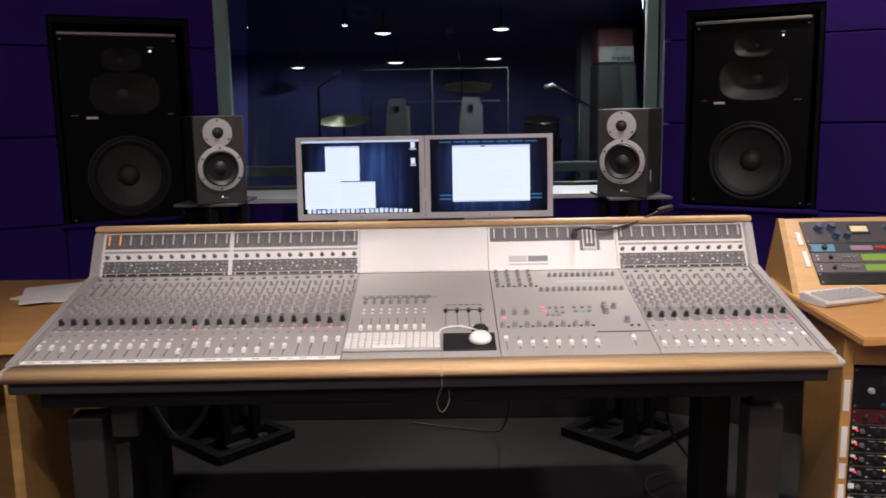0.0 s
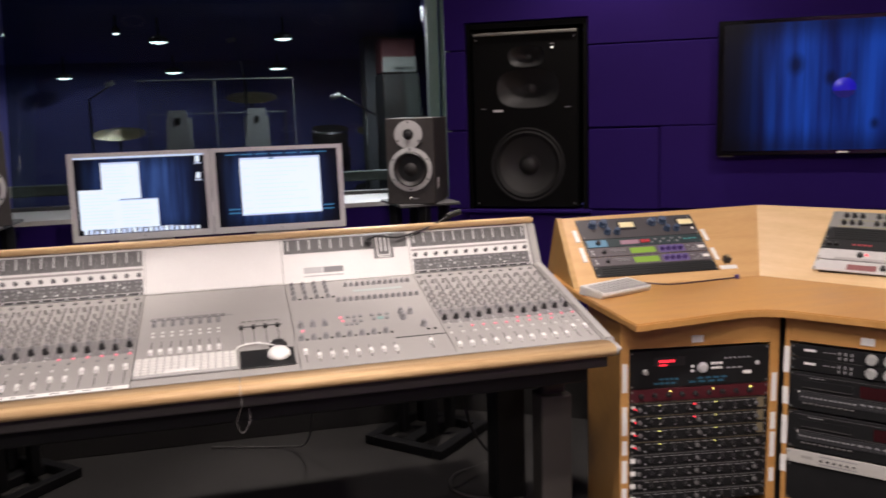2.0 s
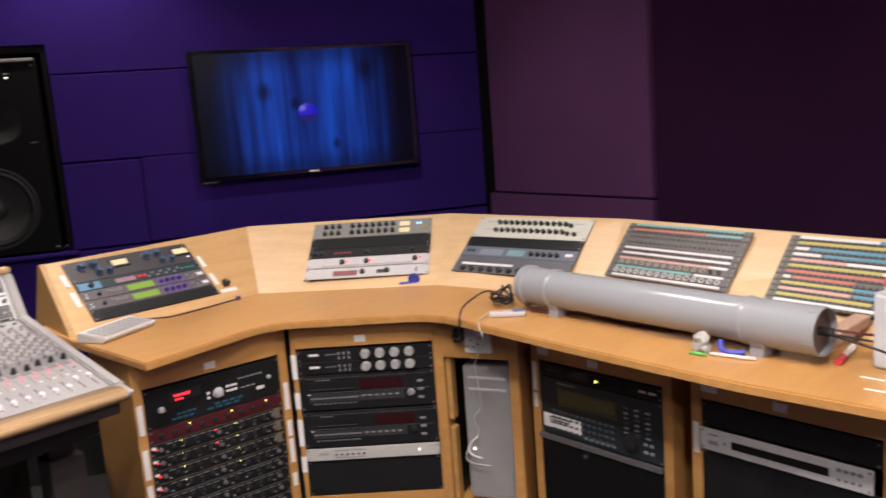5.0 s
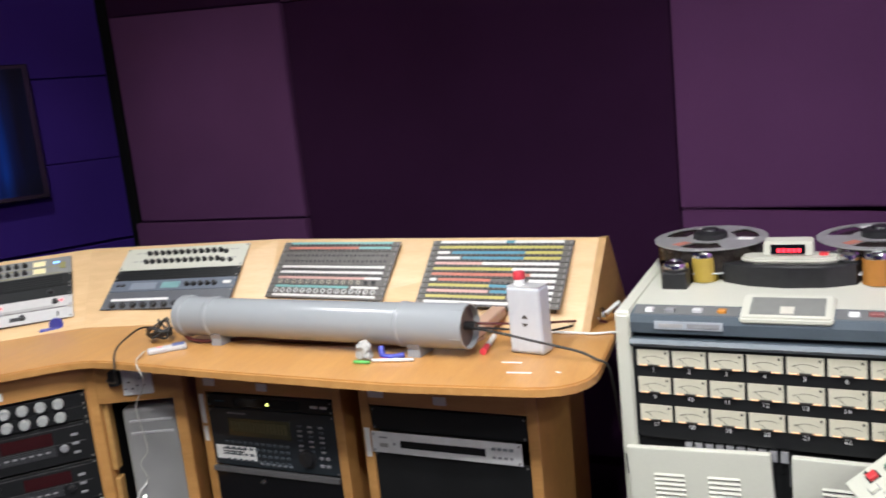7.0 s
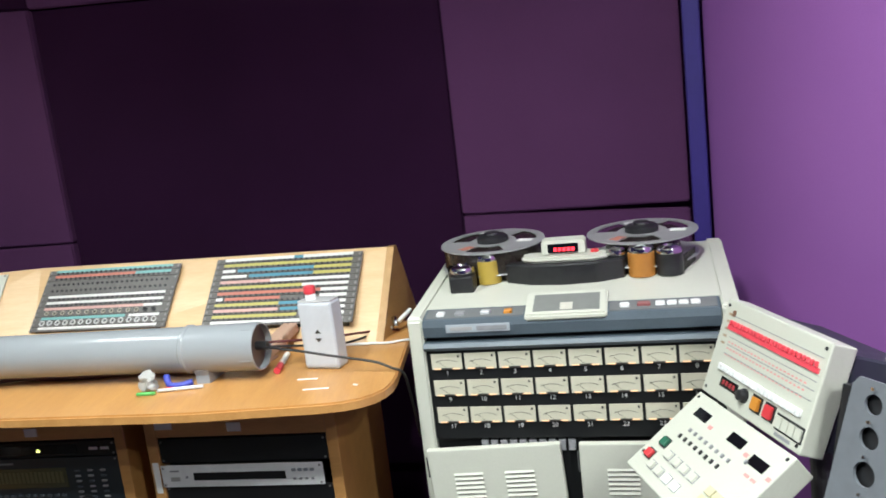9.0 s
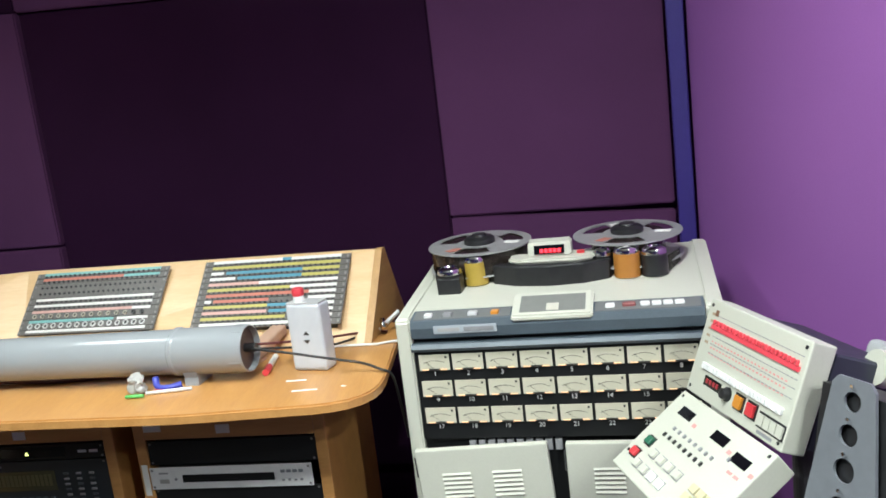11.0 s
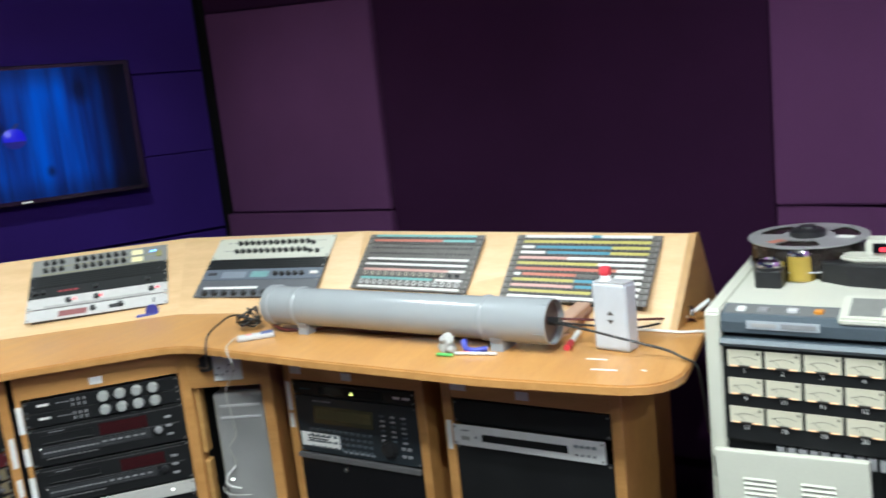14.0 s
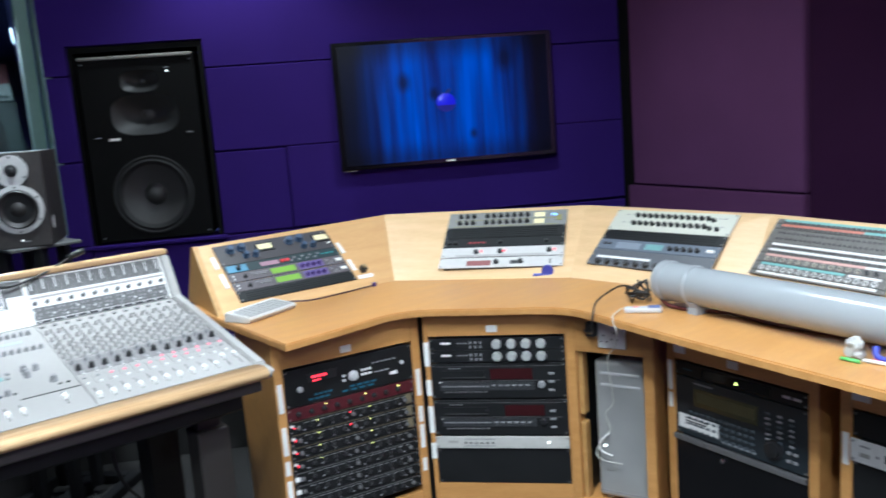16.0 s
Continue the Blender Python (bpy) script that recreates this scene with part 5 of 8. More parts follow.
def lower_racks():
    rnd = random.Random(11)
    # first cabinet: processors
    c, m = cabinet((1.219, 2.491), -8.2, 0.645, "rack_cabinet", "beech rack cabinet full of preamplifiers under the desk", filler=True)
    t = unit(m, 0.508, 0.131, "reverb_processor", "black three unit processor with a red display", BLACK)
    plate(t, "display_window", 0.085, 0.075, 0.19, 0.105, 0.001, KNOBBLK, 0.004)
    bars(t, 0.098, 0.155, 0.088, 5, REDDISP, 0.008, "red_digit", 0.0055)
    bars(t, 0.1, 0.13, 0.076, 3, REDDISP, 0.005, "red_digit", 0.0055)
    knob(t, 0.251, 0.063, 0.017, 0.018, SILVER)
    knob(t, 0.053, 0.058, 0.011, 0.014, SILVER)
    knob(t, 0.44, 0.07, 0.008, 0.012, SILVER)
    for i in range(3):
        for j in range(2):
            button(t, 0.285 + i * 0.014, 0.06 + j * 0.016, 0.01, 0.008, WHITEB)
    for i in range(6):
        button(t, 0.33 + i * 0.016, 0.092, 0.008, 0.005, LEGEND)
    bars(t, 0.33, 0.39, 0.055, 3, LEGEND, 0.005)
    button(t, 0.405, 0.04, 0.028, 0.011, PAPER)
    button(t, 0.215, 0.07, 0.01, 0.008, WHITEB)
    button(t, 0.215, 0.054, 0.01, 0.008, WHITEB)
    for a, b, y in ((0.1, 0.17, 0.026), (0.08, 0.16, 0.012), (0.23, 0.34, 0.024), (0.2, 0.33, 0.012)):
        bars(t, a, b, y, 4, mat_cache("cyan_print", (0.02, 0.1, 0.16)), 0.007)
    t = unit(m, 0.461, 0.045, "red_preamplifier", "dark red preamplifier with a row of small knobs", mat("dark_red_panel", (0.075, 0.01, 0.015), (0.055, 0.007, 0.011), 20, 0.45))
    for i in range(9):
        knob(t, 0.04 + i * 0.047, 0.022, 0.008, 0.012, KNOBBLK, 0.004, i * 40)
    for x in (0.14, 0.29, 0.42):
        led(t, x, 0.035, YELLED)
    y = 0.461
    for r in range(8):
        y -= 0.0455
        t = unit(m, y, 0.0445, "channel_preamplifier", "dark one unit preamplifier with small knobs and lights", BLACK)
        plate(t, "top_edge", 0.012, 0.04, 0.47, 0.0425, 0.0008, mat_cache("dull_brass", (0.1, 0.08, 0.05)) if r < 4 else DARKPAN, 0.004)
        for i in range(11):
            knob(t, 0.035 + i * 0.041 + rnd.uniform(-0.004, 0.004), 0.02, 0.007, 0.012, KNOBBLK if i % 5 else DARKPAN, 0.004, rnd.uniform(-120, 120))
        for i in range(8):
            button(t, 0.055 + i * 0.052, 0.008 + 0.004 * (i % 2), 0.007, 0.005, POTGREY)
        bars(t, 0.05, 0.45, 0.032, 14, LEGEND, 0.002)
        if r < 4:
            led(t, 0.02, 0.022, REDDISP, 0.003)
            led(t, 0.105, 0.032, YELLED, 0.002)
            led(t, 0.3, 0.033, YELLED, 0.002)
            if r < 2:
                led(t, 0.225, 0.03, REDDISP, 0.003)
            button(t, 0.012, 0.03, 0.014, 0.008, PAPER, "maker_label")
        else:
            button(t, 0.012, 0.022, 0.018, 0.016, PAPER, "maker_label")
        if r < 3:
            plate(t, "end_label", 0.445, 0.004, 0.468, 0.04, 0.0006, mat_cache("olive_label", (0.18, 0.15, 0.09)), 0.004)
    c["label"] = "beech rack cabinet full of preamplifiers under the desk"
    strips(c, -0.018, [(0.5, 0.6), (0.35, 0.45), (0.28, 0.33), (0.18, 0.26), (0.09, 0.16)])
    strips(c, 0.5, [(0.44, 0.54), (0.34, 0.4), (0.24, 0.33), (0.15, 0.2)])
    # second cabinet: players
    c, m = cabinet((1.747, 2.374), -49.3, 0.658, "rack_cabinet", "beech rack cabinet with disc players under the desk", left=0.016, plinth=0.104)
    strips(c, -0.0108, [(0.55, 0.64), (0.44, 0.5), (0.3, 0.4), (0.2, 0.26)])
    for j in range(2):
        t = unit(m, 0.607 - 0.045 * j, 0.0445, "headphone_amplifier", "black headphone amplifier with four silver knobs", BLACK)
        for i in range(4):
            piece("level_knob", ("hpknob",), lambda bm: lathe(bm, [(0.0175, 0), (0.017, 0.012), (0.0145, 0.018), (0.0105, 0.019), (0.009, 0.0165), (0, 0.0165)], 20), mat_cache("knob_steel", (0.4, 0.41, 0.4), 0.35), t, 0.244 + i * 0.052, 0.022, 0.004)
        bars(t, 0.035, 0.085, 0.022, 1, PAPER, 0.008, "maker_bar")
        bars(t, 0.1, 0.14, 0.024, 3, LEGEND, 0.003)
        for i in range(6):
            button(t, 0.15 + (i % 3) * 0.018, 0.012 + (i // 3) * 0.016, 0.006, 0.01, POTGREY)
    for j, (y0, h) in enumerate(((0.428, 0.13), (0.29, 0.132))):
        t = unit(m, y0, h, "disc_player", "black rack disc player with a dark red display", BLACK)
        plate(t, "display_window", 0.215 if j == 0 else 0.26, h - 0.06, 0.365 if j == 0 else 0.4, h - 0.02, 0.0015, mat_cache("dark_red_glass", (0.03, 0.004, 0.006), 0.15), 0.004)
        plate(t, "button_field", 0.03, h - 0.1, 0.37, h - 0.07, 0.0025, mat_cache("field_black", (0.03, 0.031, 0.034)), 0.004)
        for q in range(2):
            plate(t, "groove", 0.02, h - 0.012 - q * 0.054, 0.462, h - 0.0105 - q * 0.054, 0.0005, DARKPAN, 0.004)
        for q in range(12):
            button(t, 0.042 + q * 0.0145, h - 0.085, 0.009, 0.005, POTGREY)
        bars(t, 0.06, 0.11, h - 0.02, 3, LEGEND, 0.003)
        plate(t, "disc_drawer", 0.04, h - 0.05, 0.195, h - 0.026, 0.006, BLACK, 0.004)
        plate(t, "drawer_lip", 0.04, h - 0.052, 0.195, h - 0.05, 0.007, CHROME, 0.004)
        for i in range(9):
            button(t, 0.05 + i * 0.018, 0.024, 0.012, 0.005, DARKPAN)
        for i in range(6):
            button(t, 0.225 + i * 0.024, 0.048, 0.014, 0.006, POTGREY)
            button(t, 0.225 + i * 0.024, 0.036, 0.012, 0.005, KNOBBLK)
        knob(t, 0.395, 0.05, 0.014, 0.014, POTGREY if j == 0 else KNOBBLK)
        led(t, 0.03, 0.06, WHITELED, 0.002)
        for i in range(3):
            button(t, 0.43, 0.03 + i * 0.03, 0.02, 0.008, POTGREY)
    t = unit(m, 0.242, 0.046, "patch_controller", "silver one unit controller with a row of small buttons", mat_cache("satin_silver", (0.5, 0.49, 0.46), 0.35), proud=0.01)
    bars(t, 0.04, 0.09, 0.02, 1, mat_cache("satin_dark", (0.36, 0.35, 0.33)), 0.01, "maker_bar")
    for i in range(6):
        button(t, 0.11 + i * 0.02, 0.022, 0.008, 0.006, KNOBBLK)
    plate(t, "rule", 0.105, 0.034, 0.22, 0.037, 0.0005, POTGREY, 0.004)
    plate(t, "rule", 0.105, 0.008, 0.22, 0.011, 0.0005, POTGREY, 0.004)
    led(t, 0.41, 0.024, WHITELED, 0.0045)
    t = unit(m, 0.106, 0.134, "blank_panel", "plain black three unit blank panel", BLACK)
    # cabinet with the computer
    m = pulled(face((2.07, 1.965, 0), -72))
    c = thing("computer_cabinet", "open beech cabinet holding an aluminium computer", "cabinet", m, "rack cabinets")
    top = CAB_TOP
    for x0, x1 in ((-0.028, 0.0), (0.242, 0.278)):
        bm = B()
        bx(bm, x0, CAB_FOOT, -0.42, x1, top, 0.006, None, 0.002)
        part("side_panel", bm, WOOD, c)
    bm = B()
    bx(bm, 0.0005, 0.605, -0.03, 0.2415, top, 0.004)
    part("top_rail", bm, WOOD, c)
    bm = B()
    bx(bm, 0.0005, CAB_FOOT, -0.42, 0.2415, 0.06, 0.002)
    part("base", bm, WOOD, c)
    bm = B()
    bx(bm, 0.0005, 0.06, -0.42, 0.2415, 0.6, -0.41)
    part("back_panel", bm, BLACK, c)
    for y0, y1 in ((0.06, 0.34), (0.37, 0.6)):
        bm = B()
        bx(bm, 0.001, y0, -0.05, 0.018, y1, -0.012, None, 0.002)
        part("door_stop", bm, WOODE, c)
    for x0, x1 in ((0.0005, 0.003), (0.239, 0.2415)):
        bm = B()
        bx(bm, x0, 0.061, -0.409, x1, 0.6, -0.052)
        part("lining", bm, BLACK, c)
    pc = thing("computer_tower", "silver aluminium computer tower in the open cabinet", "computer", m @ Matrix.Translation((0.052, 0.061, -0.03)))
    bm = B()
    bx(bm, 0, 0.012, -0.3, 0.189, 0.508, 0.0, None, 0.012, 3)
    part("case", bm, ALU, pc)
    for y in (0.46, 0.418):
        bm = B()
        bx(bm, 0.022, y, -0.001, 0.163, y + 0.008, 0.003, None, 0.001)
        part("drive_slot", bm, SILVER, pc)
        bm = B()
        bx(bm, 0.018, y - 0.022, -0.001, 0.167, y - 0.002, 0.0015)
        part("drive_door", bm, ALU, pc)
    bm = B()
    bx(bm, 0.004, 0.03, -0.0005, 0.185, 0.034, 0.001)
    part("panel_seam", bm, POTGREY, pc)
    for x in (0.02, 0.145):
        bm = B()
        bx(bm, x, 0.0, -0.28, x + 0.02, 0.012, -0.02)
        part("foot", bm, ALU, pc)
    bm = B()
    cyl(bm, 0.005, 0.003, 12, Matrix.Translation((0.03, 0.2, -0.0005)))
    part("power_button", bm, WHITELED, pc)
    # twin socket on the rail and the lead from it
    s = thing("mains_socket", "white mains socket with a black plug at its edge", "socket", m @ Matrix.Translation((0.09, 0.628, 0.004)))
    bm = B()
    bx(bm, 0, 0, 0, 0.098, 0.09, 0.012, None, 0.004, 2)
    part("plate", bm, WHITEB, s)
    for dx, dy in ((0, 0.014), (-0.011, -0.008), (0.011, -0.008)):
        plate(s, "pin_hole", 0.06 + dx - 0.003, 0.04 + dy - 0.002, 0.06 + dx + 0.003, 0.04 + dy + 0.003, 0.0006, KNOBBLK, 0.012)
    for rx in (0.03, 0.078):
        plate(s, "rocker", rx, 0.056, rx + 0.01, 0.072, 0.003, PAPER, 0.012)
    for dx, dy in ((0, 0.014), (-0.011, -0.008), (0.011, -0.008)):
        plate(s, "pin_hole", 0.022 + dx - 0.003, 0.03 + dy - 0.002, 0.022 + dx + 0.003, 0.03 + dy + 0.003, 0.0006, KNOBBLK, 0.012)
    plate(s, "plate_seam", 0.049, 0.006, 0.0495, 0.084, 0.0004, POTGREY, 0.012)
    bm = B()
    bx(bm, -0.034, 0.04, 0.0, 0.0, 0.09, 0.035, None, 0.006, 2)
    part("plug", bm, KNOBBLK, s, "black mains plug")
    f = lambda x, y, z: m @ Vector((x, y, z))
    bm = B()
    pts = [f(0.073, 0.7, 0.03), (1.93, 1.79, 0.735), (1.865, 1.7, 0.755), (1.838, 1.672, 0.8), (1.87, 1.685, 0.848), (1.94, 1.7, 0.865), (2.03, 1.715, 0.87), (2.09, 1.7, 0.85)]
    tube(bm, smooth_path(pts), 0.003, 7)
    solo("mains_lead", bm, KNOBBLK, "black mains lead looping up over the desk edge", "cable")
    bm = B()
    pts = [(1.93, 1.633, 0.829), (1.885, 1.62, 0.826), (1.852, 1.603, 0.825), (1.832, 1.585, 0.812), (1.834, 1.575, 0.78), (1.9, 1.64, 0.72), f(0.137, 0.6, 0.05), f(0.134, 0.5, 0.02), f(0.128, 0.43, 0.0), f(0.095, 0.385, -0.01), f(0.105, 0.33, -0.02), f(0.09, 0.3, -0.015), f(0.06, 0.25, -0.005), f(0.075, 0.22, 0.0), f(0.15, 0.215, 0.0)]
    tube(bm, smooth_path(pts), 0.0017, 7)
    solo("white_cable", bm, mat_cache("cable_pale", (0.55, 0.54, 0.5)), "thin white cable hanging in front of the computer", "cable")
    bm = B()
    tube(bm, smooth_path([f(0.105, 0.315, -0.012), f(0.075, 0.285, 0.0), f(0.08, 0.255, 0.004), f(0.12, 0.24, 0.0)]), 0.0024, 7)
    solo("white_cable", bm, WHITEB, "looped white cable end beside the computer", "cable")
    # third cabinet: recorder and drawer
    c, m = cabinet((2.196, 1.644), -96.1, 0.607, "rack_cabinet", "beech rack cabinet with a digital recorder and drawer")
    bm = B()
    bx(bm, 0.0, 0.63, 0.006, 0.045, 0.66, 0.009)
    part("label_tag", bm, PAPER, c)
    strips(c, -0.018, [(0.5, 0.6), (0.44, 0.49)])
    t = unit(m, 0.558, 0.045, "level_display", "black one unit level display with one lit yellow segment", BLACK)
    plate(t, "display_window", 0.11, 0.008, 0.36, 0.036, 0.001, GLASSY, 0.004)
    bars(t, 0.232, 0.248, 0.014, 2, mat_cache("segment_dark", (0.05, 0.05, 0.02)), 0.012, "segment", 0.0055)
    for x, y in ((0.235, 0.016), (0.2415, 0.016), (0.2385, 0.021)):
        plate(t, "lit_segment", x, y, x + 0.0045, y + 0.0035, 0.0006, YELLED, 0.0062)
    for x in (0.4, 0.435):
        plate(t, "maker_bar", x, 0.018, x + 0.026, 0.026, 0.001, PAPER, 0.004)
    bars(t, 0.03, 0.07, 0.02, 3, mat_cache("cyan_print", (0.05, 0.28, 0.46)), 0.004)
    t = unit(m, 0.36, 0.196, "digital_recorder", "dark blue-black digital recorder with olive screen and jog wheel", mat_cache("recorder_panel", (0.018, 0.024, 0.03)))
    plate(t, "screen", 0.075, 0.105, 0.315, 0.165, 0.0015, mat_cache("olive_screen", (0.06, 0.058, 0.03), 0.2), 0.004)
    bars(t, 0.085, 0.305, 0.12, 16, mat_cache("olive_bar", (0.11, 0.1, 0.045)), 0.034, "screen_bar", 0.006)
    plate(t, "top_bar", 0.075, 0.178, 0.15, 0.183, 0.001, LEGEND, 0.004)
    for r in range(4):
        for i in range(11):
            button(t, 0.06 + i * 0.0235, 0.082 - r * 0.02, 0.014, 0.008, mat_cache("key_slate", (0.07, 0.085, 0.1)))
    for r in range(6):
        for i in range(3):
            button(t, 0.35 + i * 0.04, 0.155 - r * 0.016, 0.016, 0.006, LEGEND if (r + i) % 3 else mat_cache("key_slate", (0.07, 0.085, 0.1)))
    knob(t, 0.37, 0.05, 0.028, 0.018, KNOBBLK, 0.004, 20, "jog_wheel")
    for i in range(4):
        button(t, 0.42 + (i % 2) * 0.022, 0.03 + (i // 2) * 0.025, 0.014, 0.009, LEGEND)
    for i in range(6):
        button(t, 0.19 + i * 0.022, 0.016, 0.014, 0.006, mat_cache("key_grey", (0.25, 0.27, 0.29)))
    bm = B()
    bx(bm, 0.012, 0.022, 0.004, 0.17, 0.068, 0.0065)
    part("paper_label", bm, PAPER, t, "white paper label with dark printed bars")
    for i in range(3):
        plate(t, "print_bar", 0.04, 0.056 - i * 0.009, 0.13 - 0.006 * i, 0.061 - i * 0.009, 0.0003, KNOBBLK, 0.0066)
    t = unit(m, 0.075, 0.283, "rack_locker", "glossy black locking rack drawer with a silver lock", GLASSY, proud=0.004)
    plate(t, "drawer_edge", 0.0, 0.268, 0.482, 0.283, 0.012, DARKPAN, 0.004)
    bm = B()
    lathe(bm, [(0.009, 0), (0.009, 0.007), (0.007, 0.01), (0, 0.01)], 16, Matrix.Translation((0.19, 0.243, 0.004)))
    part("lock", bm, CHROME, t, "round silver lock")
    # fourth cabinet: optical drive unit
    c, m = cabinet((2.11, 1.024), -96.9, 0.609, "rack_cabinet", "beech rack cabinet with black blanking panels")
    bm = B()
    bx(bm, 0.0, 0.635, 0.006, 0.05, 0.665, 0.009)
    part("label_tag", bm, PAPER, c)
    strips(c, -0.018, [(0.45, 0.54)])
    unit(m, 0.536, 0.07, "blank_panel", "plain black blank panel", BLACK)
    t = unit(m, 0.47, 0.0645, "disc_recorder", "silver disc recorder with a long black display slot", mat_cache("bright_silver", (0.72, 0.72, 0.71), 0.35), proud=0.012, w=0.466)
    plate(t, "display_slot", 0.095, 0.02, 0.36, 0.042, 0.0012, GLASSY, 0.004)
    bars(t, 0.02, 0.06, 0.045, 1, LEGEND, 0.005)
    bars(t, 0.02, 0.06, 0.018, 1, mat_cache("satin_dark", (0.36, 0.35, 0.33)), 0.012)
    for i in range(4):
        button(t, 0.385 + i * 0.017, 0.045, 0.012, 0.008, mat_cache("key_grey", (0.25, 0.27, 0.29)))
        button(t, 0.385 + i * 0.017, 0.02, 0.008, 0.006, POTGREY)
    knob(t, 0.075, 0.03, 0.005, 0.006, POTGREY)
    unit(m, 0.075, 0.394, "blank_panel", "plain black deep blank panel", BLACK)


def strips(c, x, spans):
    """White label tape along a cabinet's edge."""
    for y0, y1 in spans:
        plate(c, "tape_strip", x - 0.009, y0, x + 0.009, y1, 0.0012, PAPER, 0.008)


lower_racks()


def upper_racks():
    def bay(cx, cy, cz, yaw, tilt, w, h):
        m = face((cx, cy, cz), yaw, tilt)
        return m @ Matrix.Translation((-w / 2, -h / 2, 0)) @ Matrix.Diagonal((w / 0.482, 1, 1, 1))
    rnd = random.Random(5)

    def side_tape(m, spans):
        """White label tape on the riser beside a bay: x, from, to."""
        for x, y0, y1 in spans:
            bm = B()
            bx(bm, x - 0.008, y0, -0.012, x + 0.008, y1, 0.0035)
            solo("tape_strip", bm, PAPER, "strip of white label tape on the riser", "label tape", m, "label tapes")
    # compressor, mixer and effects
    h = 0.292
    side_tape(bay(1.4445, 2.828, 0.9316, -2.86, 53.1, 0.466, h), [(-0.018, 0.18, 0.24), (-0.018, 0.08, 0.15), (0.5, 0.15, 0.21), (0.5, 0.05, 0.11)])
    m = bay(1.4445, 2.828, 0.9316, -2.86, 53.1, 0.466, h) @ Matrix.Translation((0, 0, 0.001))
    t = unit(m, h * 0.64, h * 0.36, "valve_compressor", "dark compressor with blue knobs and two lit meters", mat_cache("ink_panel", (0.05, 0.045, 0.05)), depth=0.1)
    for k in range(2):
        x = 0.245 * k
        for i, (a, b) in enumerate(((0.06, 0.07), (0.105, 0.074), (0.11, 0.032), (0.148, 0.03))):
            knob(t, x + a, b, 0.0165 if i < 2 else 0.0125, 0.02, KNOBBLUE, 0.004, i * 50)
        plate(t, "meter_bezel", x + 0.162, 0.042, x + 0.233, 0.084, 0.004, KNOBBLK, 0.004)
        plate(t, "lit_meter", x + 0.168, 0.05, x + 0.227, 0.076, 0.0008, VUFACE, 0.008)
    for y in (0.03, 0.06, 0.085):
        led(t, 0.462, y, WHITELED, 0.003)
    t = unit(m, h * 0.49, h * 0.15, "line_mixer", "dark one unit mixer with a blue end and red lights", mat_cache("teal_black", (0.012, 0.03, 0.035)), depth=0.1)
    plate(t, "blue_end", 0.012, 0.003, 0.09, 0.037, 0.0008, mat_cache("end_blue", (0.1, 0.26, 0.4)), 0.004)
    knob(t, 0.055, 0.02, 0.011, 0.015, KNOBBLK)
    plate(t, "display", 0.145, 0.01, 0.22, 0.03, 0.001, mat_cache("rose_display", (0.35, 0.2, 0.26)), 0.004)
    for i in range(2):
        button(t, 0.235 + i * 0.02, 0.02, 0.016, 0.014, RED)
    for i in range(8):
        button(t, 0.27 + i * 0.017, 0.012 + 0.014 * (i % 2), 0.01, 0.007, LEGEND)
    bars(t, 0.4, 0.46, 0.018, 3, mat_cache("teal_print", (0.05, 0.3, 0.3)), 0.006)
    for j in range(2):
        t = unit(m, h * (0.335 - 0.16 * j), h * 0.155, "effects_processor", "grey effects processor with a green screen and violet knobs", mat_cache("effects_grey", (0.105, 0.09, 0.1)), depth=0.1)
        plate(t, "green_screen", 0.17, 0.008, 0.27, 0.035, 0.001, GREENLCD, 0.004)
        plate(t, "violet_field", 0.285, 0.004, 0.39, 0.038, 0.0006, mat_cache("violet_panel", (0.12, 0.08, 0.25)), 0.004)
        for i in range(4):
            knob(t, 0.3 + i * 0.024, 0.021, 0.0085, 0.014, KNOBVIO, 0.0046, i * 44)
        knob(t, 0.065, 0.02, 0.008, 0.014, KNOBBLK)
        for i in range(3):
            button(t, 0.11 + i * 0.016, 0.02, 0.01, 0.006, POTGREY)
            button(t, 0.405 + i * 0.018, 0.026 - 0.01 * (i % 2), 0.012, 0.007, POTGREY)
        button(t, 0.458, 0.02, 0.026, 0.014, PAPER, "maker_label")
        bars(t, 0.09, 0.16, 0.03, 5, LEGEND, 0.003)
        bars(t, 0.4, 0.445, 0.008, 4, LEGEND, 0.003)
        for i in range(2):
            led(t, 0.02, 0.014 + 0.014 * i, WHITEB, 0.003)
    t = unit(m, 0, h * 0.175, "vent_panel", "black slatted rack ventilation panel", BLACK, depth=0.1)
    for i in range(4):
        plate(t, "slat", 0.03, 0.006 + i * 0.01, 0.45, 0.011 + i * 0.01, 0.0015, BLACK, 0.004)
    # preamplifier bay
    h = 0.315
    m = bay(2.1928, 2.4324, 0.9364, -52.7, 55.9, 0.478, h) @ Matrix.Translation((0, 0, 0.007))
    t = unit(m, h * 0.72, h * 0.28, "twin_preamplifier", "grey two channel preamplifier with rows of knobs", mat_cache("pre_grey", (0.24, 0.24, 0.23)), depth=0.1)
    for r in range(2):
        for i in range(11):
            if i not in (3,):
                knob(t, 0.05 + i * 0.0275, 0.062 - r * 0.038, 0.0085, 0.014, KNOBBLK, 0.004, rnd.uniform(-120, 120))
        plate(t, "rule", 0.03, 0.04 - r * 0.036, 0.45, 0.0425 - r * 0.036, 0.0004, mat_cache("olive_rule", (0.3, 0.28, 0.1)), 0.004)
        plate(t, "lit_meter", 0.352, 0.05 - r * 0.038, 0.394, 0.075 - r * 0.038, 0.001, VUFACE, 0.004)
        for i in range(2):
            led(t, 0.425 + i * 0.012, 0.06 - r * 0.03, BLUELED if r == 0 else LEGEND, 0.0045)
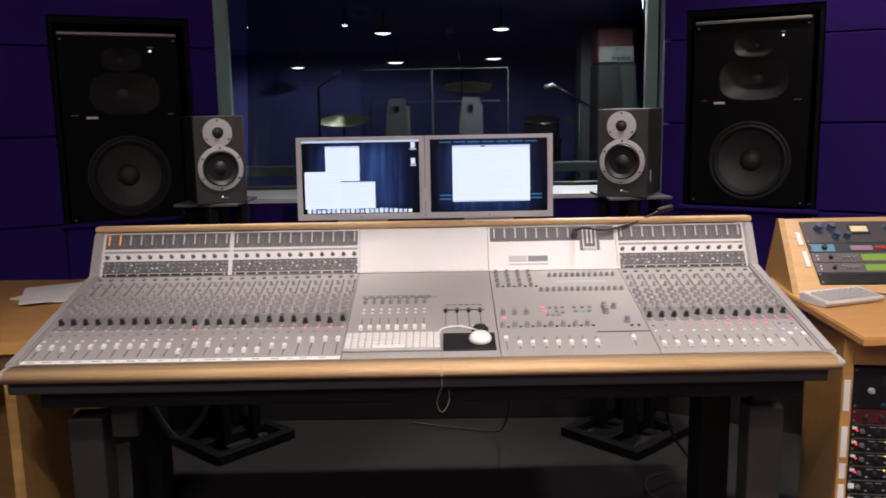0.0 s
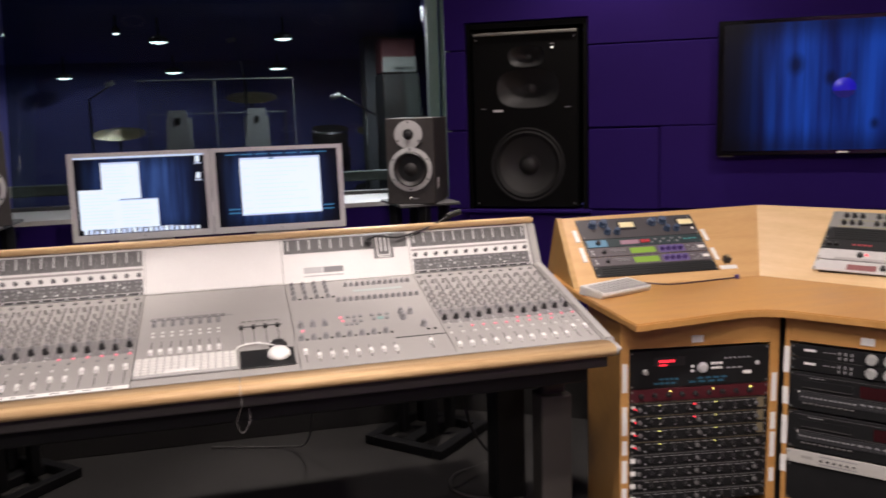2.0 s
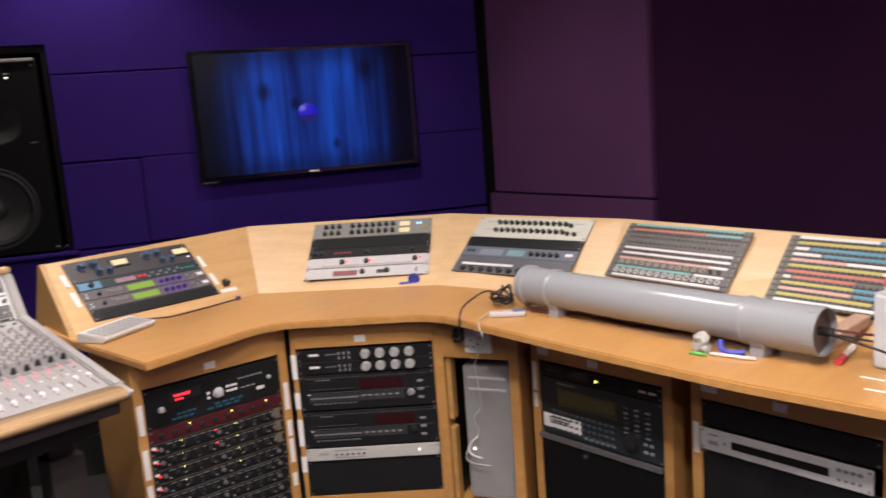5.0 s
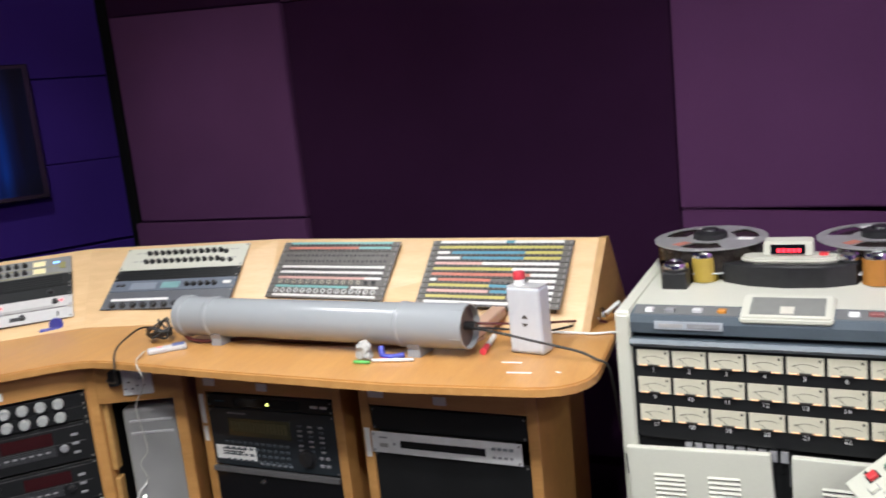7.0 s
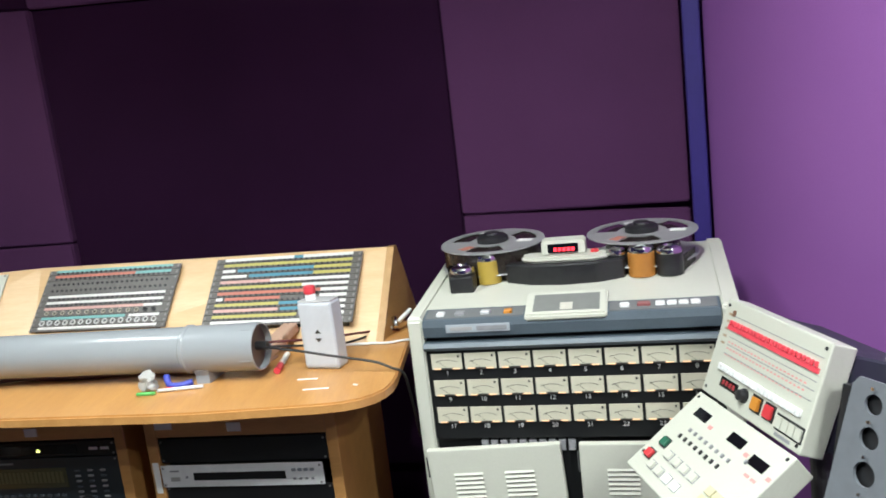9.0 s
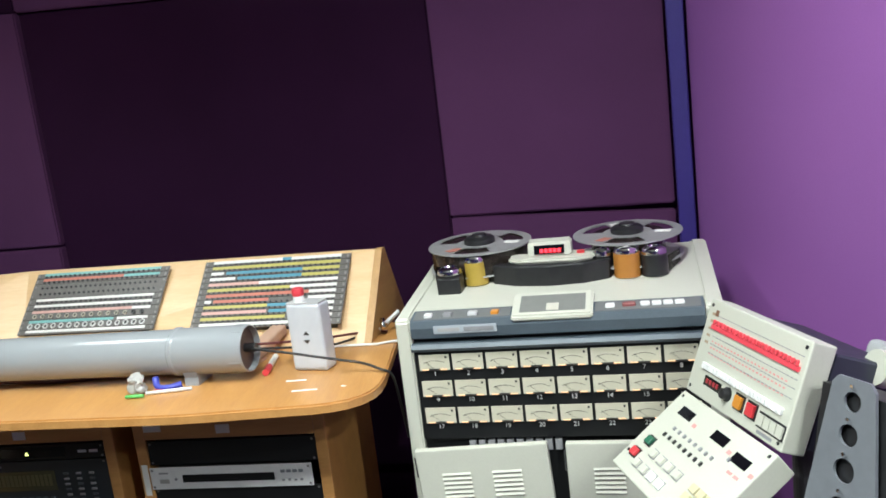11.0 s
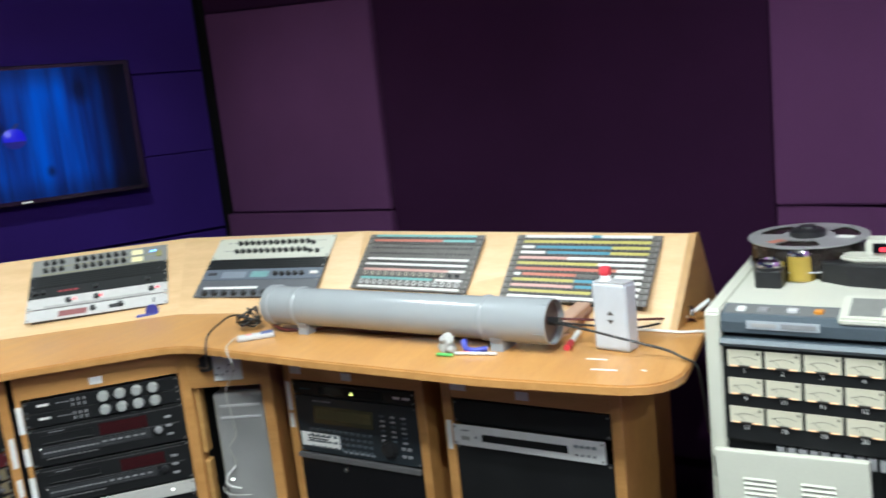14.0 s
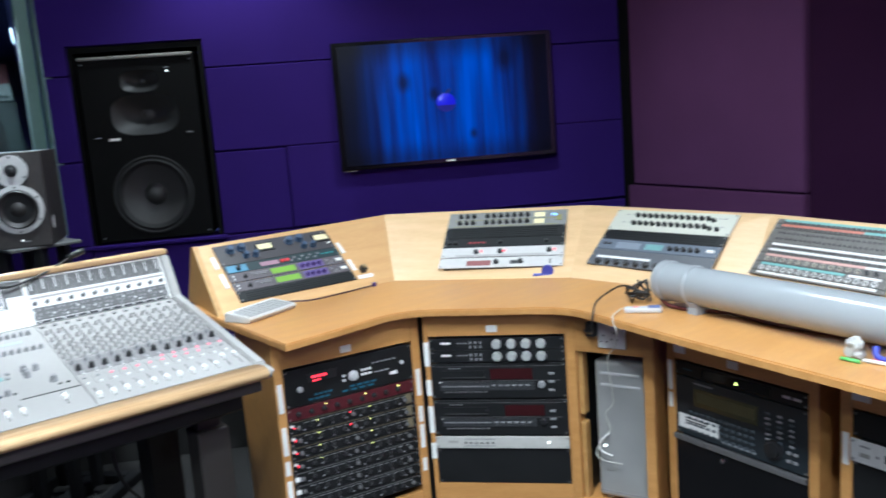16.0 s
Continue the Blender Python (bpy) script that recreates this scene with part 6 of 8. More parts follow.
        button(t, 0.452, 0.045 - r * 0.01, 0.02, 0.02, mat_cache("olive_rule", (0.3, 0.28, 0.1)))
    t = unit(m, h * 0.52, h * 0.2, "vent_panel", "black slatted rack ventilation panel", BLACK, depth=0.1)
    for i in range(5):
        plate(t, "slat", 0.03, 0.006 + i * 0.011, 0.45, 0.012 + i * 0.011, 0.0015, BLACK, 0.004)
    t = unit(m, h * 0.36, h * 0.16, "dark_preamplifier", "black one unit preamplifier with red lettering", BLACK, depth=0.1)
    bars(t, 0.1, 0.17, 0.02, 4, mat_cache("dim_red", (0.35, 0.03, 0.04)), 0.009)
    for x in (0.025, 0.05, 0.23, 0.41):
        knob(t, x, 0.022, 0.009, 0.013, KNOBBLK)
    for j in range(2):
        t = unit(m, h * (0.185 - 0.182 * j), h * 0.172, "white_preamplifier", "white one unit preamplifier with a few dark controls", mat_cache("dull_white", (0.55, 0.54, 0.53)), depth=0.1)
        for x in (0.14, 0.235, 0.425) if j == 0 else (0.225, 0.32):
            knob(t, x, 0.026, 0.011, 0.015, KNOBBLK)
        if j == 0:
            for x in (0.16, 0.25, 0.445):
                led(t, x, 0.03, REDDISP, 0.005)
            plate(t, "dark_field", 0.06, 0.002, 0.42, 0.012, 0.0006, mat_cache("pale_bar", (0.4, 0.39, 0.38)), 0.004)
        else:
            plate(t, "display", 0.11, 0.01, 0.205, 0.036, 0.001, mat_cache("dull_red", (0.25, 0.08, 0.08)), 0.004)
            plate(t, "display", 0.28, 0.016, 0.32, 0.034, 0.001, KNOBBLK, 0.004)
            plate(t, "slot", 0.43, 0.014, 0.436, 0.036, 0.001, KNOBBLK, 0.004)
    # equaliser bay
    h = 0.272
    m = bay(2.393, 1.8363, 0.9406, -87.0, 51.3, 0.493, h) @ Matrix.Translation((0, 0, 0.011))
    t = unit(m, h * 0.63, h * 0.37, "cream_equaliser", "cream two unit equaliser with two rows of dark knobs", CREAM, depth=0.1)
    for r in range(2):
        for i in range(12):
            knob(t, 0.1 + i * 0.0255, 0.072 - r * 0.038, 0.0082, 0.013, KNOBBLK, 0.004, rnd.uniform(-120, 120))
        bars(t, 0.04, 0.09, 0.075 - r * 0.038, 2, LEGEND, 0.003)
        bars(t, 0.41, 0.45, 0.075 - r * 0.038, 2, LEGEND, 0.003)
        knob(t, 0.402, 0.066 - r * 0.038, 0.0095, 0.013, KNOBBLK)
    knob(t, 0.43, 0.026, 0.0095, 0.013, KNOBBLK)
    t = unit(m, h * 0.46, h * 0.17, "vent_panel", "black slatted rack ventilation panel", BLACK, depth=0.1)
    for i in range(4):
        plate(t, "slat", 0.03, 0.006 + i * 0.01, 0.45, 0.011 + i * 0.01, 0.0015, BLACK, 0.004)
    t = unit(m, h * 0.28, h * 0.18, "delay_processor", "slate blue one unit processor with a teal screen", mat_cache("slate_blue", (0.12, 0.14, 0.18)), depth=0.1)
    plate(t, "screen", 0.2, 0.01, 0.27, 0.036, 0.001, TEALLCD, 0.004)
    plate(t, "pale_field", 0.08, 0.008, 0.18, 0.036, 0.0008, mat_cache("pale_slate", (0.22, 0.25, 0.3)), 0.004)
    for i in range(5):
        knob(t, 0.3 + i * 0.026, 0.022, 0.01, 0.014, KNOBBLK)
    button(t, 0.45, 0.024, 0.028, 0.012, PAPER, "maker_label")
    for x in (0.03, 0.05):
        button(t, x, 0.026, 0.012, 0.01, KNOBBLK)
    t = unit(m, 0, h * 0.28, "half_rack_unit", "dark grey lower unit with a bright bar and big knobs", mat_cache("mid_slate", (0.1, 0.105, 0.12)), depth=0.1)
    plate(t, "bright_bar", 0.03, 0.034, 0.25, 0.044, 0.002, WHITEB, 0.004)
    for i in range(7):
        knob(t, 0.045 + i * 0.04, 0.016, 0.013, 0.014, KNOBBLK)
    # patch bays
    TEAL, CORAL, YEL, WHI, BLU = (mat_cache("tape_teal", (0.2, 0.43, 0.42)), mat_cache("tape_coral", (0.5, 0.17, 0.12)), mat_cache("tape_yellow", (0.48, 0.43, 0.12)),
                                  mat_cache("tape_white", (0.72, 0.71, 0.69)), mat_cache("tape_blue", (0.1, 0.28, 0.38)))
    PINKT = mat_cache("tape_pink", (0.6, 0.36, 0.32))

    PATCHGREY = mat("patch_grey", (0.135, 0.125, 0.118), (0.105, 0.097, 0.09), 30, 0.5, bump=0.04)

    def ring(bm):
        """An open socket collar with a dark well."""
        lathe(bm, [(0.0088, 0), (0.0088, 0.004), (0.0055, 0.004), (0.0052, 0.0004)], 14)

    def well(bm):
        lathe(bm, [(0.0054, 0.0006), (0, 0.0006)], 12)

    def jacks(t, y, n=24, mt=KNOBBLK, r=0.0042):
        bm = B()
        for i in range(n):
            lathe(bm, [(r, 0), (r, 0.002), (r * 0.6, 0.002), (r * 0.55, 0.0005), (0, 0.0005)], 6, Matrix.Translation((0.036 + i * (0.41 / (n - 1)), y, 0.004)))
        return tagged(part("socket_strip", bm, mt, t, "strip of small patch sockets"), kind="stuff")
    h = 0.208
    m = bay(2.3723, 1.2227, 0.9489, -101.0, 42.3, 0.463, h) @ Matrix.Translation((0, 0, 0.013))
    rows4 = [((TEAL, 0.0, 1.0), 1), ((CORAL, 0.0, 0.7, TEAL, 0.7, 1.0), 2), (None, 2), ((WHI, 0, 1.0), 1), ((WHI, 0, 1.0), 1), ((PINKT, 0, 0.85, WHI, 0.85, 1.0), 3), ((TEAL, 0, 0.72, WHI, 0.75, 1.0), 4), ((WHI, 0, 1.0), 0)]
    yy = h
    hs = [0.018, 0.02, 0.05, 0.02, 0.02, 0.032, 0.032, 0.016]
    for (spec, jk), hh in zip(rows4, hs):
        yy -= hh
        t = unit(m, yy, hh, "patch_bay", "grey patch bay strip with coloured label tape", PATCHGREY, cat="patch bay", depth=0.08)
        if spec:
            for i in range(0, len(spec), 3):
                plate(t, "label_tape", 0.03 + 0.422 * spec[i + 1], hh - 0.0098, 0.03 + 0.422 * spec[i + 2], hh - 0.0015, 0.0012, spec[i], 0.004)
        if jk in (1, 2):
            jacks(t, hh * 0.3)
        if jk == 2 and spec is None:
            jacks(t, 0.036)
        if jk == 3:
            for i in range(14):
                mt = mat_cache("collar_cream", (0.42, 0.39, 0.32)) if i < 12 else KNOBBLK
                piece("cream_socket", ("ring", mt.name), lambda bm: (ring(bm), bmesh.ops.scale(bm, vec=(0.82, 0.82, 1), verts=bm.verts[:])), mt, t, 0.045 + i * 0.0295, 0.011, 0.004)
                piece("socket_well", ("well",), well, KNOBBLK, t, 0.045 + i * 0.0295, 0.011, 0.004)
        if jk == 4:
            for i in range(15):
                piece("silver_socket", ("ring", "silver"), ring, mat_cache("collar_silver", (0.62, 0.62, 0.61)), t, 0.04 + i * 0.0285, 0.0105, 0.004)
                piece("socket_well", ("well",), well, KNOBBLK, t, 0.04 + i * 0.0285, 0.0105, 0.004)
    h = 0.218
    m = bay(2.2623, 0.6571, 0.9447, -101.4, 42.3, 0.454, h) @ Matrix.Translation((0, 0, 0.016))
    rows5 = [(WHI, 0, 0.55, BLU, 0.55, 0.62, WHI, 0.62, 1), (YEL, 0, 1), (WHI, 0, 0.1, BLU, 0.12, 0.72, YEL, 0.72, 1), (WHI, 0, 0.2, BLU, 0.22, 0.72, YEL, 0.72, 1), (PINKT, 0, 0.4, WHI, 0.4, 1), (YEL, 0, 0.65, WHI, 0.65, 1),
             (CORAL, 0, 0.8, WHI, 0.8, 1), (WHI, 0, 0.05, CORAL, 0.07, 0.5, WHI, 0.8, 1), (YEL, 0, 0.5, BLU, 0.5, 0.7, WHI, 0.85, 1), (PINKT, 0, 0.5, BLU, 0.52, 0.72, WHI, 0.85, 1), (YEL, 0, 0.65, WHI, 0.85, 1), (WHI, 0, 1)]
    yy, hh = h, h / 12
    for spec in rows5:
        yy -= hh
        t = unit(m, yy, hh, "patch_bay", "grey patch bay strip with coloured label tape", PATCHGREY, cat="patch bay", depth=0.08)
        for i in range(0, len(spec), 3):
            plate(t, "label_tape", 0.03 + 0.422 * spec[i + 1], hh - 0.0108, 0.03 + 0.422 * spec[i + 2], hh - 0.0015, 0.0012, spec[i], 0.004)
        jacks(t, 0.004, 24, KNOBBLK, 0.0034)


upper_racks()


# ---- tape machine ----
def tape_machine():
    m = frame_at((1.833, 0.265, 0), -99.7)
    t = thing("tape_machine", "cream multitrack tape machine with open reels and lit meters", "tape machine", m)
    w, dp = 0.715, 0.5
    for x0, x1 in ((0, 0.034), (w - 0.036, w)):
        bm = B()
        side(bm, [(0, 0), (0, 0.945), (0.006, 0.953), (dp * 0.9, 0.997), (dp, 0.99), (dp, 0)], x0, x1)
        bmesh.ops.bevel(bm, geom=bm.edges[:], offset=0.004, segments=2, affect="EDGES")
        part("side_panel", bm, CREAM, t)
    bm = B()
    side(bm, [(0.05, 0.94), (0.05, 0.9585), (dp * 0.9, 0.994), (dp - 0.005, 0.985), (dp - 0.005, 0.94)], 0.0345, w - 0.0365)
    part("deck_plate", bm, CREAM, t, "cream deck plate")
    bm = B()
    bx(bm, 0.0345, 0.02, 0.05, w - 0.0365, dp - 0.006, 0.938)
    part("chassis", bm, BLACK, t)
    # sloped slate fascia with a control ledge
    bm = B()
    side(bm, [(0.0, 0.906), (-0.004, 0.93), (0.0, 0.946), (0.05, 0.957), (0.05, 0.906)], 0.036, w - 0.038)
    part("fascia", bm, SLATE, t, "slate grey front fascia")
    bm = B()
    side(bm, [(-0.006, 0.876), (-0.012, 0.884), (-0.006, 0.893), (0.03, 0.893), (0.03, 0.876)], 0.034, w - 0.036)
    part("trim_rail", bm, SLATE, t)
    plate_on(t, "maker_plate", 0.09, 0.234, -0.0038, 0.917, 0.935, mat_cache("plate_pale", (0.4, 0.43, 0.47)))
    plate_on(t, "maker_bar", 0.16, 0.228, -0.0052, 0.921, 0.931, LEGEND)
    plate_on(t, "maker_bar", 0.1, 0.15, -0.0052, 0.922, 0.930, mat_cache("pale_bar", (0.4, 0.39, 0.38)))
    # meter panel
    bm = B()
    bx(bm, 0.036, 0.004, 0.662, w - 0.038, 0.02, 0.872)
    part("meter_panel", bm, BLACK, t)
    lit = mat("meter_face", (0.56, 0.53, 0.42), (0.5, 0.47, 0.36), 12, 0.5, emit=0.06)
    warm = glow("meter_lamp", (1.0, 0.55, 0.28), 1.1)
    ink = mat_cache("ink", (0.05, 0.045, 0.04))
    for r in range(3):
        for i in range(8):
            x, z = 0.046 + i * 0.0775, (0.867, 0.804, 0.739)[r]
            v = part("level_meter", bx(B(), 0, 0.002, -0.037, 0.0705, 0.0045, 0), lit, t, "cream lit level meter", Matrix.Translation((x, -0.002, z)))
            for key, box, mt in (("vu_lamp", (0.006, 0.0005, -0.0365, 0.064, 0.0018, -0.0345), warm), ("vu_base", (0.022, -0.0005, -0.037, 0.048, 0.0015, -0.033), ink), ("vu_dot", (0.061, 0.0008, -0.009, 0.0655, 0.0018, -0.004), ink)):
                o = new({"vu_lamp": "lamp_glow", "vu_base": "pivot_cover", "vu_dot": "peak_light"}[key], MESHES.get(key) or mesh_of(key, box, mt))
                o.parent = v
            if "vu_arc" not in MESHES:
                bm = B()
                tube(bm, [(0.01 + 0.05 * k / 8, 0.0015, -0.02 + 0.006 * math.sin(math.pi * k / 8)) for k in range(9)], 0.0005, 4)
                tube(bm, [(0.035, 0.0012, -0.034), (0.013, 0.0012, -0.016)], 0.0004, 4)
                MESHES["vu_arc"] = finish("scale_arc", bm, ink)
            o = new("scale_arc", MESHES["vu_arc"])
            o.parent = v
            num = r * 8 + i + 1
            flat_text(str(num), 0.0145, WHITEB, t, Matrix.Translation((x + 0.034, 0.0032, z - 0.047)) @ Matrix.Rotation(radians(90), 4, "X"), "channel_number")
    # lower bay with two vented doors, one ajar
    bm = B()
    bx(bm, 0.036, 0.018, 0.6, w - 0.038, 0.03, 0.66)
    part("card_bay", bm, BLACK, t)
    for i in range(10):
        bm = B()
        bx(bm, 0.14 + i * 0.022, 0.006, 0.63, 0.155 + i * 0.022, 0.018, 0.655)
        part("circuit_card", bm, POTGREY, t)
    for x0, x1, z1, ajar in ((0.04, 0.352, 0.645, -3.0), (0.36, 0.676, 0.655, 0.0)):
        dm = Matrix.Translation((x0, 0.0, 0.06)) @ Matrix.Rotation(radians(ajar), 4, "Y" if ajar else "Z")
        hgt = z1 - 0.06 - (0.004 if ajar else 0.0)
        d = part("door", bx(B(), 0.002, -0.018, 0, x1 - x0, 0.0, hgt, None, 0.003, 2), CREAM, t, "cream vented door" + (" hanging ajar" if ajar else ""), dm)
        for k in range(2):
            for j in range(6):
                piece_louvre(d, 0.06 + k * 0.118, hgt - 0.064 - j * 0.0112)
        bm = B()
        bx(bm, -0.004, -0.008, hgt - 0.07, 0.004, 0.004, hgt - 0.02)
        part("hinge", bm, CHROME, d)
    bm = B()
    bx(bm, 0.02, 0.02, 0.0, w - 0.02, dp - 0.02, 0.055)
    part("plinth", bm, BLACK, t)
    # transport buttons on their ledges
    for xa, xb in ((0.042, 0.264), (0.45, w - 0.044)):
        bm = B()
        side(bm, [(0.006, 0.944), (0.006, 0.9488), (0.044, 0.9572), (0.044, 0.95)], xa, xb)
        part("button_ledge", bm, mat_cache("ledge_grey", (0.16, 0.165, 0.165)), t, "grey ledge under the transport buttons")
    for x, y, bw, mt in ((0.075, 0.012, 0.018, WHITEB), (0.12, 0.012, 0.022, POTGREY), (0.178, 0.014, 0.022, SILVER), (0.229, 0.014, 0.018, ORANGE), (0.482, 0.016, 0.02, WHITEB), (0.522, 0.018, 0.028, mat_cache("dull_red", (0.25, 0.08, 0.08))), (0.556, 0.018, 0.02, WHITEB), (0.58, 0.018, 0.02, WHITEB), (0.604, 0.018, 0.02, WHITEB), (0.628, 0.018, 0.02, WHITEB)):
        bm = B()
        bx(bm, x - bw / 2, y, 0.945, x + bw / 2, y + 0.018, 0.958, None, 0.002)
        part("transport_button", bm, mt, t)
    bm = B()
    side(bm, [(-0.008, 0.936), (-0.008, 0.95), (0.075, 0.978), (0.09, 0.976), (0.1, 0.95)], 0.268, 0.446)
    bmesh.ops.bevel(bm, geom=bm.edges[:], offset=0.004, segments=2, affect="EDGES")
    part("edit_block", bm, CREAM, t)
    bm = B()
    side(bm, [(0.004, 0.95), (0.004, 0.9553), (0.064, 0.9755), (0.064, 0.97)], 0.286, 0.43)
    part("splice_plate", bm, mat_cache("splice_grey", (0.2, 0.205, 0.19)), t)
    bm = B()
    side(bm, [(0.006, 0.951), (0.006, 0.9575), (0.03, 0.9655), (0.03, 0.96)], 0.345, 0.372)
    part("splice_guide", bm, mat_cache("guide_cream", (0.58, 0.56, 0.48)), t)
    dz = lambda y: 0.9585 + (y - 0.05) * 0.0888
    # rollers and head block
    def roller(x, y, r, h, body, cap, label):
        bm = B()
        lathe(bm, [(r, dz(y)), (r, dz(y) + h), (0, dz(y) + h)], 24, Matrix.Translation((x, y, 0)))
        part("roller", bm, body, t, label)
        bm = B()
        lathe(bm, [(r * 0.95, dz(y) + h), (r * 0.97, dz(y) + h + 0.006), (r * 0.88, dz(y) + h + 0.013), (r * 0.6, dz(y) + h + 0.018), (r * 0.45, dz(y) + h + 0.018), (r * 0.4, dz(y) + h + 0.013), (0, dz(y) + h + 0.013)], 24, Matrix.Translation((x, y, 0)))
        part("roller_cap", bm, CHROME, t, "bright chrome roller cap")
    roller(0.155, 0.222, 0.03, 0.056, mat_cache("mustard", (0.42, 0.3, 0.05)), CHROME, "mustard rubber tape roller")
    roller(0.52, 0.212, 0.031, 0.056, mat_cache("amber_rubber", (0.4, 0.17, 0.03)), CHROME, "amber rubber pinch roller")
    roller(0.098, 0.18, 0.031, 0.042, KNOBBLK, CHROME, "black tension roller")
    roller(0.583, 0.212, 0.031, 0.05, KNOBBLK, CHROME, "black tension roller")
    roller(0.2, 0.24, 0.02, 0.045, KNOBBLK, CHROME, "small black guide roller")
    roller(0.465, 0.228, 0.022, 0.048, KNOBBLK, CHROME, "small black guide roller")
    bm = B()
    prism(bm, [(0.19, 0.25), (0.2, 0.208), (0.26, 0.18), (0.34, 0.168), (0.42, 0.175), (0.48, 0.2), (0.49, 0.24), (0.47, 0.26), (0.34, 0.23), (0.21, 0.265)], 0.965, 1.018)
    bmesh.ops.bevel(bm, geom=bm.edges[:], offset=0.003, segments=1, affect="EDGES")
    part("head_block", bm, KNOBBLK, t, "black curved head block")
    bm = B()
    prism(bm, [(0.235, 0.262), (0.24, 0.21), (0.27, 0.19), (0.41, 0.185), (0.445, 0.205), (0.45, 0.25)], 1.0185, 1.032)
    bmesh.ops.bevel(bm, geom=bm.edges[:], offset=0.005, segments=2, affect="EDGES")
    part("head_cover", bm, CREAM, t)
    bm = B()
    side(bm, [(0.215, 1.03), (0.222, 1.064), (0.262, 1.068), (0.275, 1.03)], 0.288, 0.392)
    bmesh.ops.bevel(bm, geom=bm.edges[:], offset=0.004, segments=2, affect="EDGES")
    part("counter_housing", bm, CREAM, t)
    fm = Matrix.Translation((0.288, 0.2135, 1.0335)) @ Matrix.Rotation(radians(78.5), 4, "X")
    bm = B()
    bx(bm, 0.016, 0.004, 0.0, 0.088, 0.025, 0.0028, fm)
    part("counter_window", bm, GLASSY, t)
    for i in range(5):
        bm = B()
        bx(bm, 0.03 + i * 0.0105, 0.007, 0.0, 0.0375 + i * 0.0105, 0.016, 0.0034, fm)
        part("counter_digit", bm, REDDISP, t)
    bm = B()
    lathe(bm, [(0.01, 0), (0.009, 0.006), (0, 0.006)], 14, Matrix.Translation((0.413, 0.23, 1.032)))
    part("reset_button", bm, RED, t)
    bm = B()
    prism(bm, [(0.045, 0.3), (0.058, 0.2), (0.072, 0.148), (0.128, 0.148), (0.13, 0.188), (0.085, 0.225), (0.062, 0.3)], 0.966, 1.006)
    bmesh.ops.bevel(bm, geom=bm.edges[:], offset=0.003, segments=1, affect="EDGES")
    part("tension_arm", bm, KNOBBLK, t, "black tape tension arm")
    # tape paths: bands of dark tape
    TAPE = mat("brown_tape", (0.022, 0.016, 0.013), (0.014, 0.01, 0.008), 30, 0.25)
    for pts in ([(0.04, 0.3), (0.052, 0.22), (0.068, 0.17)], [(0.128, 0.19), (0.155, 0.27), (0.2, 0.262)], [(0.47, 0.252), (0.52, 0.256), (0.57, 0.245)], [(0.614, 0.22), (0.63, 0.26), (0.645, 0.3)]):
        bm = B()
        a = [bm.verts.new((x, y, 0.966)) for x, y in pts]
        b = [bm.verts.new((x, y, 1.014)) for x, y in pts]
        for i in range(len(pts) - 1):
            bm.faces.new((a[i], a[i + 1], b[i + 1], b[i]))
        bmesh.ops.solidify(bm, geom=bm.faces[:], thickness=0.001)
        part("tape_band", bm, TAPE, t, "brown-black magnetic tape")
    # reels
    for x, y, full in ((0.151, 0.33, 0.127), (0.523, 0.33, 0.09)):
        z = 0.997
        reel = thing("tape_reel", "aluminium tape reel with a black hub, " + ("nearly full of tape" if full > 0.1 else "part full of tape"), "tape reel", m @ Matrix.Translation((x, y, z)) @ Matrix.Rotation(radians(2.5), 4, "X"), "tape reels")
        reel.name = "tape_reel"
        bm = B()
        lathe(bm, [(0.02, 0.0), (0.132, 0.0), (0.133, 0.0015), (0.132, 0.003), (0.02, 0.003)], 48)
        part("lower_flange", bm, ALUR, reel)
        bm = B()
        lathe(bm, [(0.03, 0.0035), (full, 0.0035), (full, 0.056), (0.03, 0.056)], 48)
        part("tape_pack", bm, TAPE, reel, "wound brown-black tape")
        # top flange with three openings
        bm = B()
        seg = 72
        rings = []
        for r in (0.03, 0.06, 0.112, 0.133):
            rings.append([[bm.verts.new((r * math.cos(2 * math.pi * k / seg), r * math.sin(2 * math.pi * k / seg), zz)) for k in range(seg)] for zz in (0.0565, 0.059)])
        for q in range(3):
            for k in range(seg):
                open_here = q == 1 and (k % 24) < 11
                if open_here:
                    continue
                j = (k + 1) % seg
                for lv, fl in ((1, False), (0, True)):
                    vs = [rings[q][lv][k], rings[q][lv][j], rings[q + 1][lv][j], rings[q + 1][lv][k]]
                    bm.faces.new(vs[::-1] if not fl else vs)
        for k in range(seg):
            j = (k + 1) % seg
            bm.faces.new((rings[3][0][k], rings[3][0][j], rings[3][1][j], rings[3][1][k]))
        bmesh.ops.recalc_face_normals(bm, faces=bm.faces[:])
        part("upper_flange", bm, ALUR, reel)
        bm = B()
        lathe(bm, [(0.04, 0.059), (0.04, 0.07), (0.034, 0.075), (0.02, 0.077), (0.018, 0.082), (0, 0.082)], 24)
        part("hub", bm, KNOBBLK, reel, "black hub lock")
        bm = B()
        lathe(bm, [(0.012, -0.03), (0.05, -0.012), (0.05, -0.0005), (0, -0.0005)], 24)
        part("turntable", bm, GREYD, reel)
        for a in (40, 160, 280):
            bm = B()
            bx(bm, 0.068, -0.012, 0.0592, 0.105, 0.012, 0.0598, Matrix.Rotation(radians(a + 70), 4, "Z"))
            part("reel_label", bm, PAPER if a != 160 else mat_cache("label_red", (0.5, 0.2, 0.14)), reel, "paper reel label")


